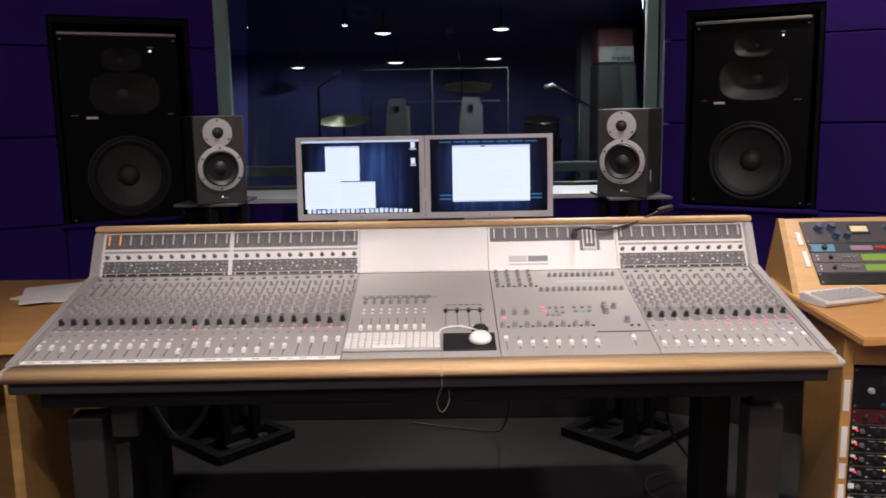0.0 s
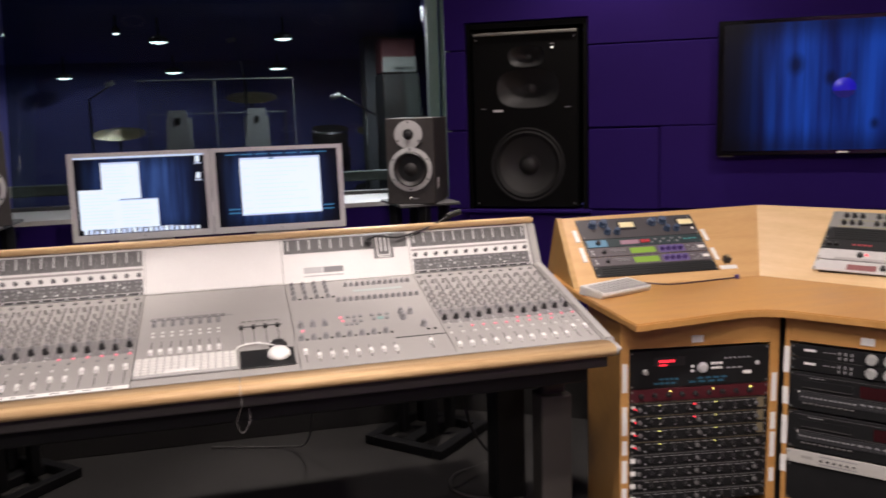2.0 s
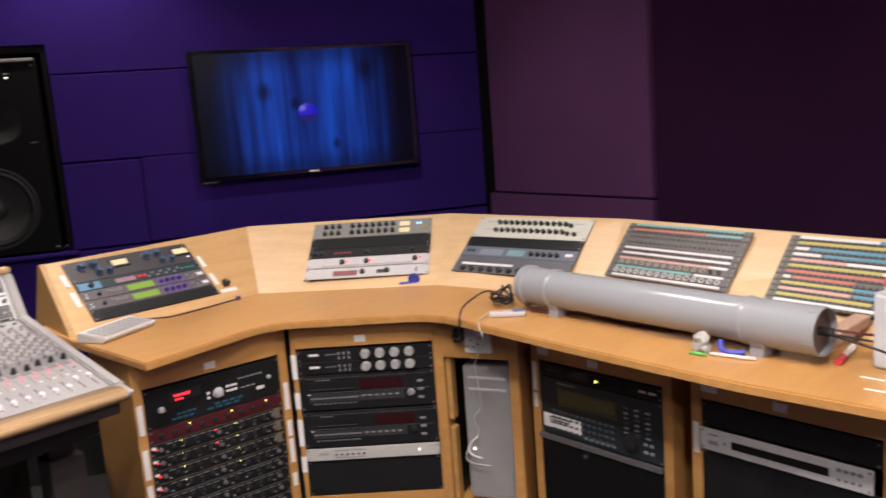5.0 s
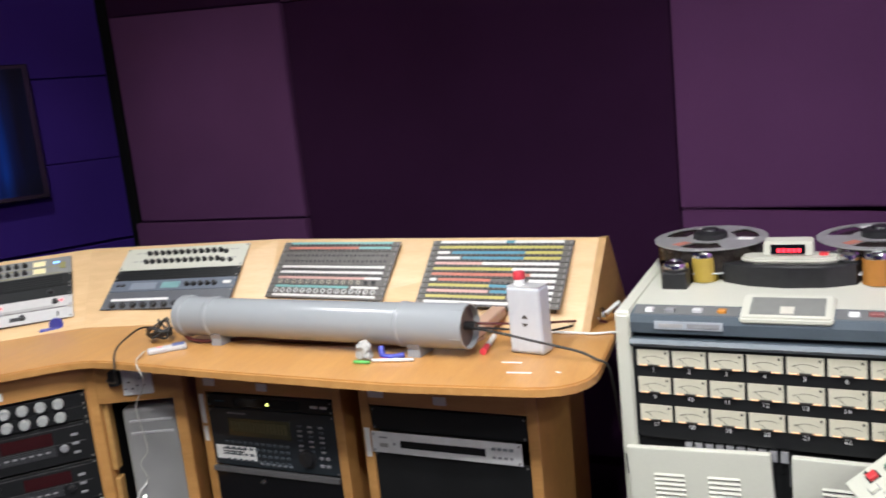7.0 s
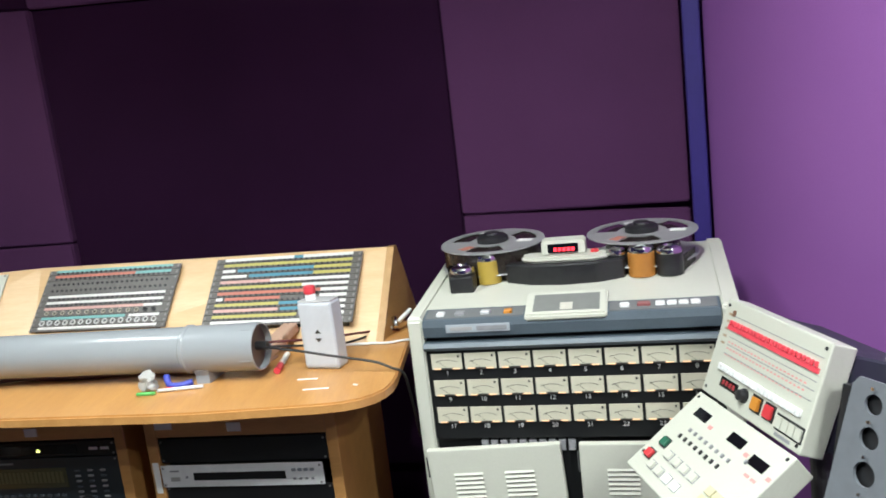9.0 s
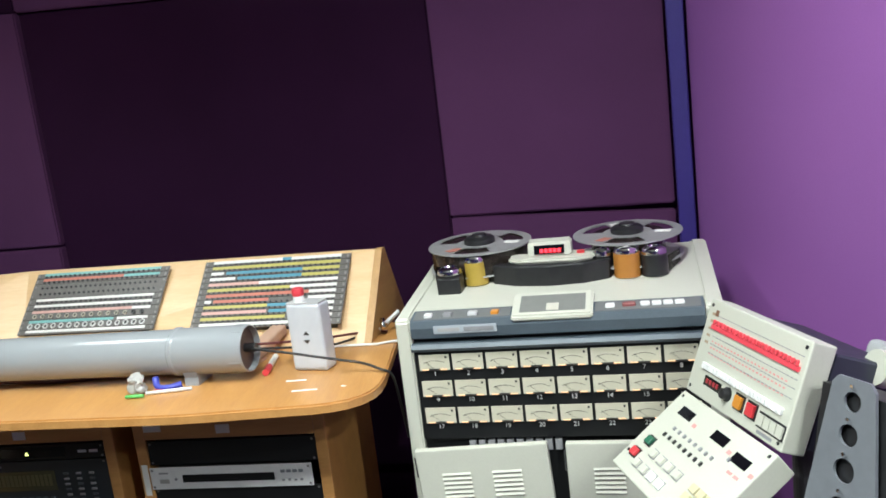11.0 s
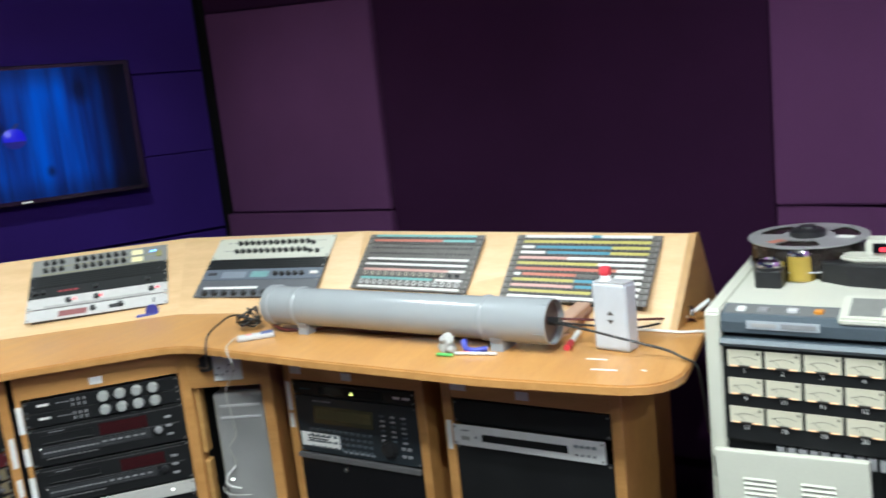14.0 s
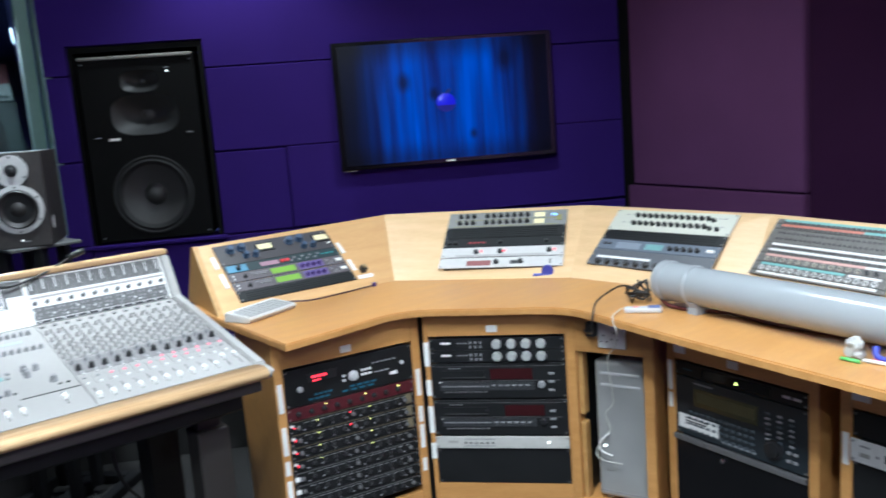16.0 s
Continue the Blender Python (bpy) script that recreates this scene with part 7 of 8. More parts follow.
def plate_on(t, name, x0, x1, y, z0, z1, mt):
    bm = B()
    bx(bm, x0, y - 0.0015, z0, x1, y + 0.002, z1)
    return part(name, bm, mt, t)


def finish(name, bm, mt):
    me = bpy.data.meshes.new(name)
    bm.to_mesh(me)
    bm.free()
    me.materials.append(mt)
    return me


def mesh_of(key, b, mt):
    bm = B()
    bx(bm, *b)
    MESHES[key] = finish(key, bm, mt)
    return MESHES[key]


def piece_louvre(d, x, z):
    if "louvre" not in MESHES:
        bm = B()
        side(bm, [(-0.0182, 0.0), (-0.0212, 0.0012), (-0.0182, 0.006)], 0, 0.068)
        MESHES["louvre"] = finish("louvre", bm, CREAM)
        # a darker cream strip stands in for the shade below each louvre
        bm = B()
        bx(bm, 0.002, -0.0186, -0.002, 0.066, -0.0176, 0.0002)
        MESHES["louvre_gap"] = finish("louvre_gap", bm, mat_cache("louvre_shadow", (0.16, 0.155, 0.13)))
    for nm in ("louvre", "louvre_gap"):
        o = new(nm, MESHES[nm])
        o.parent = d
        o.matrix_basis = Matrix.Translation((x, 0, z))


ALUR = mat("reel_aluminium", (0.42, 0.42, 0.42), (0.35, 0.35, 0.35), 30, 0.35, 0.35)
tape_machine()


def remote_control():
    c0 = Vector((1.619, -0.394, 0.993))
    yaw, w, h1, h2 = -166.1, 0.325, 0.188, 0.205
    up = face(c0, yaw, 21) @ Matrix.Translation((0, -h1, 0))
    r = thing("autolocator", "cream tape machine remote with red level scale on a grey stand", "remote control", Matrix.Translation((c0.x - 0.18, c0.y - 0.12, 0)))
    inv = r.matrix_basis.inverted()
    U = part("upper_panel", bx(B(), 0, 0, -0.045, w, h1, 0, None, 0.003, 2), CREAM, r, "cream upper panel", inv @ up)
    for y in (h1 - 0.028, h1 - 0.068, h1 - 0.083, h1 - 0.1):
        bm = B()
        for i in range(24):
            bx(bm, 0.04 + i * 0.0115, y - 0.0008, -0.0002, 0.049 + i * 0.0115, y + 0.0008, 0.0006)
        tagged(part("printed_rule", bm, LEGEND, U), kind="stuff")
    sc = part("level_scale", bx(B(), 0.03, h1 - 0.055, 0, 0.312, h1 - 0.046, 0.0035), mat_cache("scale_red", (0.75, 0.07, 0.1)), U, "red channel switch strip")
    for i in range(24):
        piece("channel_switch", ("rcsw",), lambda bm: bx(bm, -0.0024, 0, 0, 0.0024, 0.0095, 0.006, None, 0.001), mat_cache("scale_red", (0.75, 0.07, 0.1)), U, 0.038 + i * 0.01155, h1 - 0.046, 0.0)
    for rr in range(3):
        bm = B()
        for i in range(22):
            bx(bm, 0.042 + i * 0.0115, h1 - 0.079 - rr * 0.012, 0, 0.048 + i * 0.0115, h1 - 0.076 - rr * 0.012, 0.0005)
        tagged(part("printed_mark_strip", bm, PINK, U), kind="stuff")
    for i in range(5):
        plate(U, "label_tab", 0.018, h1 - 0.03 - i * 0.014, 0.03, h1 - 0.025 - i * 0.014, 0.0006, mat_cache("tan_label", (0.4, 0.3, 0.2)), 0.0)
    plate(U, "marker_tab", 0.03, h1 - 0.03, 0.04, h1 - 0.018, 0.001, mat_cache("brown_tab", (0.2, 0.1, 0.06)), 0.0)
    bm = B()
    for i in range(23):
        bx(bm, 0.04 + i * 0.0115, 0.056, 0, 0.05 + i * 0.0115, 0.068, 0.0065, None, 0.001)
    tagged(part("key_strip", bm, WHITEB, U, "row of white channel keys"), kind="stuff")
    plate(U, "display", 0.055, 0.028, 0.115, 0.047, 0.001, GLASSY, 0.0)
    for i in range(4):
        plate(U, "digit", 0.062 + i * 0.012, 0.033, 0.07 + i * 0.012, 0.042, 0.0004, mat_cache("dim_red", (0.35, 0.03, 0.04)), 0.001)
    knob(U, 0.14, 0.036, 0.012, 0.014, KNOBBLK, 0.0)
    for x, mt in ((0.182, ORANGE), (0.222, RED)):
        plate(U, "key_bezel", x - 0.016, 0.02, x + 0.016, 0.05, 0.001, KNOBBLK, 0.0)
        plate(U, "square_key", x - 0.011, 0.024, x + 0.011, 0.046, 0.006, mt, 0.001, "", 0.001)
    plate(U, "key_bezel", 0.245, 0.016, 0.322, 0.044, 0.001, KNOBBLK, 0.0)
    for i in range(4):
        plate(U, "flat_key", 0.248 + i * 0.0182, 0.02, 0.264 + i * 0.0182, 0.04, 0.003, CREAM, 0.001)
    plate(U, "printed_bar", 0.25, 0.006, 0.295, 0.012, 0.0005, LEGEND, 0.0)
    for x, y in ((0.012, 0.012), (w - 0.012, 0.012), (0.012, h1 - 0.012), (w - 0.012, h1 - 0.012)):
        piece("screw", ("screw_dark",), lambda bm: cyl(bm, 0.0035, 0.0012, 8), KNOBBLK, U, x, y, 0.0)
    # dark case behind
    bm = B()
    bx(bm, 0.015, 0.01, -0.2, w - 0.004, h1 - 0.012, -0.046, None, 0.004)
    part("rear_case", bm, mat_cache("navy_case", (0.03, 0.034, 0.05)), U, "dark navy rear case")
    bm = B()
    bx(bm, 0.19, h1 - 0.06, -0.262, 0.268, h1 + 0.014, -0.202, None, 0.014, 3)
    part("plug_cover", bm, mat_cache("cover_grey", (0.42, 0.43, 0.44)), U, "pale grey rounded plug cover")
    # lower panel, flatter
    hinge = up @ Vector((0, 0, 0))
    lo = face(hinge, yaw, 54) @ Matrix.Translation((0, -h2, 0))
    L = part("lower_panel", bx(B(), 0, 0, -0.05, w, h2 - 0.004, 0, None, 0.003, 2), CREAM, r, "cream lower panel", inv @ lo)
    for x, y in ((0.065, 0.165), (0.19, 0.165), (0.272, 0.155)):
        plate(L, "display", x - 0.024, y - 0.01, x + 0.024, y + 0.01, 0.001, GLASSY, 0.0)
        plate(L, "display_mark", x + 0.038, y - 0.014, x + 0.05, y - 0.006, 0.0006, PINK, 0.0)
    for x, y in ((0.265, 0.125), (0.285, 0.125)):
        plate(L, "display_mark", x, y, x + 0.014, y + 0.006, 0.0006, PINK, 0.0)
    for i in range(8):
        piece("toggle", ("rtog",), lambda bm: bx(bm, -0.0022, -0.004, 0, 0.0022, 0.004, 0.005, None, 0.0006), POTGREY, L, 0.075 + i * 0.02, 0.128, 0.0)
        piece("toggle_dark", ("rtogd",), lambda bm: bx(bm, -0.0022, -0.0045, 0, 0.0022, 0.0045, 0.005, None, 0.0006), KNOBBLK, L, 0.065 + i * 0.02, 0.108, 0.0)
    piece("toggle", ("rtog",), lambda bm: None, POTGREY, L, 0.25, 0.145, 0.0)
    for x, y, mt in ((0.045, 0.08, GREEN), (0.035, 0.045, RED)):
        plate(L, "key_bezel", x - 0.013, y - 0.0115, x + 0.013, y + 0.0115, 0.001, KNOBBLK, 0.0)
        plate(L, "square_key", x - 0.0098, y - 0.0085, x + 0.0098, y + 0.0085, 0.006, mt, 0.001, "", 0.001)
    for rr in range(2):
        for i in range(4):
            x, y = 0.085 + i * 0.032 - rr * 0.018, 0.066 - rr * 0.034
            plate(L, "key_bezel", x - 0.0105, y - 0.0098, x + 0.0105, y + 0.0098, 0.001, POTGREY, 0.0)
            plate(L, "square_key", x - 0.0088, y - 0.008, x + 0.0088, y + 0.008, 0.005, WHITELEDM if (rr == 1 and i >= 2) else CREAM, 0.001, "", 0.001)
    for rr in range(2):
        for i in range(3):
            plate(L, "number_key", 0.235 + i * 0.024, 0.06 - rr * 0.02, 0.255 + i * 0.024, 0.076 - rr * 0.02, 0.008, mat_cache("ivory_key", (0.6, 0.55, 0.35)), 0.0, "", 0.001)
    for x, y in ((0.012, 0.19), (w - 0.012, 0.19), (0.012, 0.04)):
        piece("screw", ("screw_dark",), lambda bm: None, KNOBBLK, L, x, y, 0.0)
    # grey side bracket with three round holes, column and base
    gm = mat_cache("bracket_grey", (0.17, 0.18, 0.2))
    bm = B()
    outer = [(-0.06, 0.0), (0.1, 0.0), (0.055, 0.3), (0.045, 0.312), (-0.012, 0.312), (-0.022, 0.3)]
    vs = [bm.verts.new((x, y, 0)) for x, y in outer]
    es = [bm.edges.new((vs[q], vs[(q + 1) % 6])) for q in range(6)]
    for cx, cy, rr in ((0.018, 0.277, 0.0155), (0.018, 0.226, 0.017), (0.018, 0.171, 0.019), (0.018, 0.11, 0.02)):
        ring = [bm.verts.new((cx + rr * math.cos(2 * math.pi * q / 28), cy + rr * math.sin(2 * math.pi * q / 28), 0)) for q in range(28)]
        es += [bm.edges.new((ring[q], ring[(q + 1) % 28])) for q in range(28)]
    bmesh.ops.triangle_fill(bm, use_beauty=True, use_dissolve=False, edges=es, normal=(0, 0, 1))
    bmesh.ops.solidify(bm, geom=bm.faces[:], thickness=0.006)
    bmesh.ops.recalc_face_normals(bm, faces=bm.faces[:])
    bk = part("side_bracket", bm, gm, r, "grey metal bracket with a row of round holes", inv @ (face(up @ Vector((w + 0.09, -0.15, -0.06)), yaw + 12, 12)))
    for q in (0.302, 0.252, 0.199, 0.142):
        piece("screw", ("screw_c",), lambda bm: cyl(bm, 0.003, 0.003, 8), CHROME, bk, 0.02, q, 0.006)
    bm = B()
    bx(bm, -0.05, -0.005, -0.07, 0.09, 0.29, -0.012)
    part("bracket_back", bm, KNOBBLK, bk)
    bm = B()
    bx(bm, -0.2, 0.0, -0.06, 0.02, 0.05, -0.02)
    part("cross_arm", bm, gm, bk)
    # grey top knob behind the case
    bm = B()
    lathe(bm, [(0.03, 0), (0.032, 0.012), (0.03, 0.03), (0.0, 0.032)], 22, Matrix.Translation((w - 0.01, h1 - 0.02, -0.16)))
    part("tilt_knob", bm, CREAM, U)
    col = Vector((c0.x - 0.2, c0.y - 0.1, 0))
    bm = B()
    a = inv @ col
    cyl(bm, 0.025, 0.78, 20, Matrix.Translation(a))
    part("column", bm, GREYD, r)
    bm = B()
    bx(bm, a.x - 0.2, a.y - 0.06, 0, a.x + 0.2, a.y + 0.06, 0.04, None, 0.008)
    part("base", bm, GREYD, r)


WHITELEDM = glow("lit_key", (1.0, 0.98, 0.92), 0.8)
remote_control()


# ---- things on the desk ----
def desk_things():
    # grey plastic drain pipe used as a microphone housing
    a, b = Vector((2.067, 1.578, 0.897)), Vector((1.916, 0.632, 0.897))
    d = (b - a)
    L = d.length
    q = d.to_track_quat("Z", "Y").to_matrix().to_4x4()
    p = thing("plastic_pipe", "grey plastic pipe with socket ends lying in two clips", "pipe", Matrix.Translation(a) @ q)
    bm = B()
    lathe(bm, [(0.046, 0.0), (0.0605, 0.0), (0.062, 0.004), (0.062, 0.026), (0.0575, 0.03), (0.0575, 0.112), (0.0598, 0.116), (0.0598, 0.127), (0.0556, 0.131), (0.0556, L - 0.196), (0.06, L - 0.192), (0.06, L - 0.184), (0.0574, L - 0.18), (0.0574, L - 0.003), (0.0565, L), (0.0535, L), (0.0535, L - 0.03)], 64, None, 0.08)
    part("barrel", bm, PVC, p)
    bm = B()
    lathe(bm, [(0.0534, L - 0.016), (0.0, L - 0.016)], 32)
    part("end_disc", bm, mat_cache("pipe_dark", (0.1, 0.07, 0.06)), p, "dark wooden end disc")
    bm = B()
    lathe(bm, [(0.046, 0.01), (0.0, 0.01)], 32)
    part("end_disc", bm, mat_cache("pipe_dark", (0.1, 0.07, 0.06)), p)
    bm = B()
    cyl(bm, 0.011, 0.03, 14, Matrix.Translation((0.005, 0.0, L - 0.017)))
    part("connector", bm, KNOBBLK, p)
    for i in range(9):
        ang = i * 40
        bm = B()
        bx(bm, 0.056, -0.0015, L - 0.032, 0.0585, 0.0015, L - 0.0035, Matrix.Rotation(radians(ang), 4, "Z"))
        part("rib", bm, PVC, p)
    for t in (0.142, L - 0.15):
        f = a + d.normalized() * t
        bm = B()
        m = Matrix.Translation((f.x, f.y, DZ)) @ Matrix.Rotation(math.atan2(d.y, d.x), 4, "Z")
        side(bm, [(-0.036, 0), (-0.034, 0.02), (-0.04, 0.034), (-0.036, 0.036), (0, 0.0195), (0.036, 0.036), (0.04, 0.034), (0.034, 0.02), (0.036, 0)], -0.018, 0.018, p.matrix_basis.inverted() @ m)
        part("clip", bm, mat_cache("clip_grey", (0.3, 0.31, 0.33)), p, "grey plastic pipe clip")
    # rectangular white can
    m = frame_at((1.945, 0.545, DZ), -107.5)
    c = thing("fluid_can", "white rectangular fluid can with a red cap", "can", m)
    bm = B()
    bx(bm, 0.003, 0, 0, 0.097, 0.052, 0.168, None, 0.008, 3)
    part("body", bm, mat("can_white", (0.56, 0.58, 0.62), (0.5, 0.52, 0.56), 14, 0.4), c)
    bm = B()
    bx(bm, 0.006, 0.003, 0.1675, 0.094, 0.049, 0.1705)
    part("rim", bm, SILVER, c)
    bm = B()
    lathe(bm, [(0.014, 0.17), (0.013, 0.184), (0, 0.184)], 18, Matrix.Translation((0.03, 0.026, 0)))
    part("neck", bm, WHITEB, c)
    bm = B()
    lathe(bm, [(0.0135, 0.184), (0.0145, 0.187), (0.0145, 0.199), (0.0125, 0.203), (0, 0.203)], 20, Matrix.Translation((0.03, 0.026, 0)))
    part("cap", bm, mat_cache("cap_red", (0.65, 0.05, 0.07)), c, "red screw cap")
    ink = mat_cache("ink", (0.05, 0.045, 0.04))
    for s in (1, -1):
        bm = B()
        prism(bm, [(-0.009, 0.006 * s), (0.009, 0.006 * s), (0.0, 0.016 * s)][::s], -0.0006, 0.0006, Matrix.Translation((0.052, -0.0004, 0.085)) @ Matrix.Rotation(radians(90), 4, "X"))
        part("hazard_mark", bm, ink, c, "black triangle mark")
    # marker pen, wooden block, cables and scraps
    mk = thing("marker_pen", "white marker pen with a red cap", "pen", Matrix.Translation((1.925, 0.608, DZ + 0.0085)) @ Matrix.Rotation(radians(3), 4, "Z") @ Matrix.Rotation(radians(90), 4, "Y"))
    bm = B()
    cyl(bm, 0.0085, 0.045, 14)
    part("cap", bm, mat_cache("cap_red", (0.65, 0.05, 0.07)), mk, "red pen cap")
    bm = B()
    cyl(bm, 0.0075, 0.085, 14, Matrix.Translation((0, 0, 0.045)))
    part("barrel", bm, WHITEB, mk)
    bm = B()
    bx(bm, -0.085, -0.022, 0, 0.085, 0.022, 0.028, Matrix.Translation((2.1, 0.652, DZ + 0.018)) @ Matrix.Rotation(radians(-18), 4, "Z") @ Matrix.Rotation(radians(-11), 4, "Y"), 0.005, 2)
    bx(bm, -0.075, -0.02, 0, -0.03, 0.02, 0.006, Matrix.Translation((2.1, 0.652, DZ)) @ Matrix.Rotation(radians(-18), 4, "Z"), 0.001)
    solo("wooden_block", bm, mat("pale_block", (0.5, 0.33, 0.24), (0.42, 0.27, 0.19), 8, 0.6), "pale wooden block behind the pipe", "block")

    def cable(name, pts, r, mt, label):
        bm = B()
        tube(bm, smooth_path(pts), r, 7)
        return solo(name, bm, mt, label, "cable", group="cables")
    z = DZ + 0.004
    e = b + d.normalized() * 0.0
    cable("audio_cable", [(e.x + 0.012, e.y + 0.03, 0.897), (1.9, 0.602, 0.894), (1.882, 0.534, 0.886), (1.88, 0.475, 0.872), (1.879, 0.415, 0.858), (1.877, 0.356, 0.844), (1.866, 0.318, 0.83), (1.872, 0.293, 0.812), (1.9, 0.286, 0.74), (1.95, 0.283, 0.62)], 0.0032, KNOBBLK, "black cable from the pipe over the desk edge")
    cable("audio_cable", [(e.x + 0.02, e.y + 0.02, 0.9), (1.969, 0.568, 0.888), (2.024, 0.5, 0.872), (2.117, 0.425, 0.85), (2.19, 0.375, 0.832), (2.2, 0.34, z)], 0.0034, mat_cache("dark_red_cable", (0.1, 0.02, 0.02)), "dark cable behind the white can")
    cable("audio_cable", [(e.x + 0.015, e.y + 0.025, 0.892), (1.985, 0.55, 0.868), (2.06, 0.47, 0.842), (2.13, 0.42, z + 0.01), (2.2, 0.36, z + 0.004)], 0.003, KNOBBLK, "thin black cable on the desk")
    cable("white_cable", [(2.11, 0.5, z), (2.1, 0.42, z), (2.09, 0.36, z), (2.1, 0.318, z), (2.12, 0.297, z - 0.006)], 0.0035, WHITEB, "white cable on the desk end")
    for i, (x, y) in enumerate(((2.19, 0.36), (2.175, 0.345), (2.2, 0.34))):
        bm = B()
        tube(bm, [(x, y, DZ + 0.012 + 0.008 * i), (x + 0.02, y + 0.045 - 0.04 * i, DZ + 0.03 + 0.012 * i)], 0.008 - 0.001 * i, 10)
        solo("cable_connector", bm, WHITEB if i != 1 else CHROME, "white and metal cable connector", "connector", group="connectors")
    # foil, blue tape and sticks
    bm = B()
    bmesh.ops.create_icosphere(bm, subdivisions=3, radius=0.023, matrix=Matrix.Translation((1.888, 0.912, DZ + 0.021)) @ Matrix.Rotation(radians(35), 4, "Z") @ Matrix.Diagonal((0.6, 1.0, 1.15, 1)))
    for v in bm.verts:
        v.co += 0.016 * noise.noise_vector(v.co * 55)
        v.co.z = max(v.co.z, DZ + 0.001)
    solo("crumpled_foil", bm, mat_cache("foil_grey", (0.4, 0.39, 0.37), 0.4), "crumpled grey scrap on the desk edge", "scrap")
    bm = B()
    tube(bm, smooth_path([(1.9, 0.872, DZ + 0.03), (1.885, 0.862, DZ + 0.012), (1.88, 0.835, DZ + 0.009), (1.89, 0.805, DZ + 0.012)]), 0.008, 8)
    solo("blue_clip", bm, BLUEP, "bright blue plastic clip on the desk edge", "clip")
    for i, (p0, p1, mt, nm) in enumerate((((1.865, 0.885), (1.872, 0.775), WHITEB, "white stick"), ((1.852, 0.93), (1.85, 0.885), mat_cache("leaf_green", (0.15, 0.5, 0.12)), "green pen cap"), ((1.875, 0.868), (1.868, 0.84), RED, "red scrap"))):
        bm = B()
        tube(bm, [(*p0, DZ + 0.005), (*p1, DZ + 0.005)], 0.0045, 8)
        solo(nm.replace(" ", "_"), bm, mt, "small " + nm + " lying by the desk edge", "scrap", group="scraps")
    for i, (x, y, a2, l) in enumerate(((1.868, 0.52, 85, 0.05), (1.795, 0.485, 88, 0.06), (1.8, 0.395, 60, 0.012))):
        bm = B()
        bx(bm, -l / 2, -0.003, 0, l / 2, 0.003, 0.001, Matrix.Translation((x, y, DZ)) @ Matrix.Rotation(radians(a2), 4, "Z"))
        solo("tape_scrap", bm, PAPER, "thin strip of white tape stuck on the desk", "tape", group="tape scraps")
    # white handset near the socket and the coil of black cable
    h = thing("white_handset", "small white handset with a blue end on the desk edge", "remote", Matrix.Translation((1.955, 1.575, DZ)) @ Matrix.Rotation(radians(-52), 4, "Z"))
    bm = B()
    bx(bm, -0.055, -0.016, 0, 0.055, 0.016, 0.016, None, 0.005, 2)
    part("body", bm, mat_cache("handset_grey", (0.52, 0.52, 0.53)), h)
    bm = B()
    bx(bm, 0.015, -0.014, 0.016, 0.05, 0.014, 0.018, None, 0.001)
    part("screen", bm, mat_cache("handset_blue", (0.1, 0.13, 0.3)), h)
    bm = B()
    cyl(bm, 0.009, 0.002, 12, Matrix.Translation((-0.02, 0, 0.0155)))
    part("button", bm, PINK, h)
    rr = random.Random(8)
    pts = [(2.06 + rr.uniform(0.02, 0.045) * math.cos(i * 1.7), 1.675 + rr.uniform(0.02, 0.06) * math.sin(i * 1.7), DZ + 0.007 + rr.uniform(0.0, 0.06) * (0.4 + 0.6 * (i % 2))) for i in range(20)]
    cable("mains_cable", pts, 0.004, KNOBBLK, "coiled black cable by the pipe end")
    cable("mains_cable", [(2.06, 1.6, DZ + 0.03), (2.03, 1.52, DZ + 0.008), (2.06, 1.35, z + 0.002), (2.03, 1.2, z), (2.02, 0.95, z), (1.98, 0.8, z)], 0.0055, mat_cache("dark_red_cable", (0.1, 0.02, 0.02)), "dark cable lying under the pipe")
    # blue tape dispenser
    t = thing("tape_dispenser", "small dark blue tape dispenser by the riser", "tape dispenser", Matrix.Translation((2.175, 2.2, DZ)) @ Matrix.Rotation(radians(-50), 4, "Z"))
    bm = B()
    cyl(bm, 0.022, 0.02, 20, Matrix.Translation((0.01, 0.01, 0.022)) @ Matrix.Rotation(radians(90), 4, "X"))
    part("roll", bm, BLUEP, t)
    bm = B()
    bx(bm, -0.045, -0.012, 0, 0.025, 0.012, 0.014, None, 0.004)
    part("base", bm, BLUEP, t)
    # white slanted controller with its lead
    a1, a2 = Vector((1.14, 2.5)), Vector((1.361, 2.58))
    ang = math.atan2((a2 - a1).y, (a2 - a1).x)
    r = thing("remote_controller", "white wedge-shaped control panel with small buttons", "controller", Matrix.Translation((a1.x - 0.01, a1.y - 0.005, DZ)) @ Matrix.Rotation(ang, 4, "Z"))
    bm = B()
    side(bm, [(0.012, 0), (0, 0.016), (0.01, 0.022), (0.115, 0.032), (0.122, 0.0)], 0, 0.225)
    bmesh.ops.bevel(bm, geom=bm.edges[:], offset=0.003, segments=2, affect="EDGES")
    part("case", bm, mat_cache("controller_white", (0.66, 0.65, 0.63)), r)
    sl = math.degrees(math.atan2(0.009, 0.115))
    tm = Matrix.Translation((0, 0, 0.0216)) @ Matrix.Rotation(radians(sl), 4, "X")
    f = part("keypad", bx(B(), 0.01, 0.008, 0, 0.215, 0.106, 0.001), mat_cache("keypad_grey", (0.36, 0.355, 0.35)), r, "", tm)
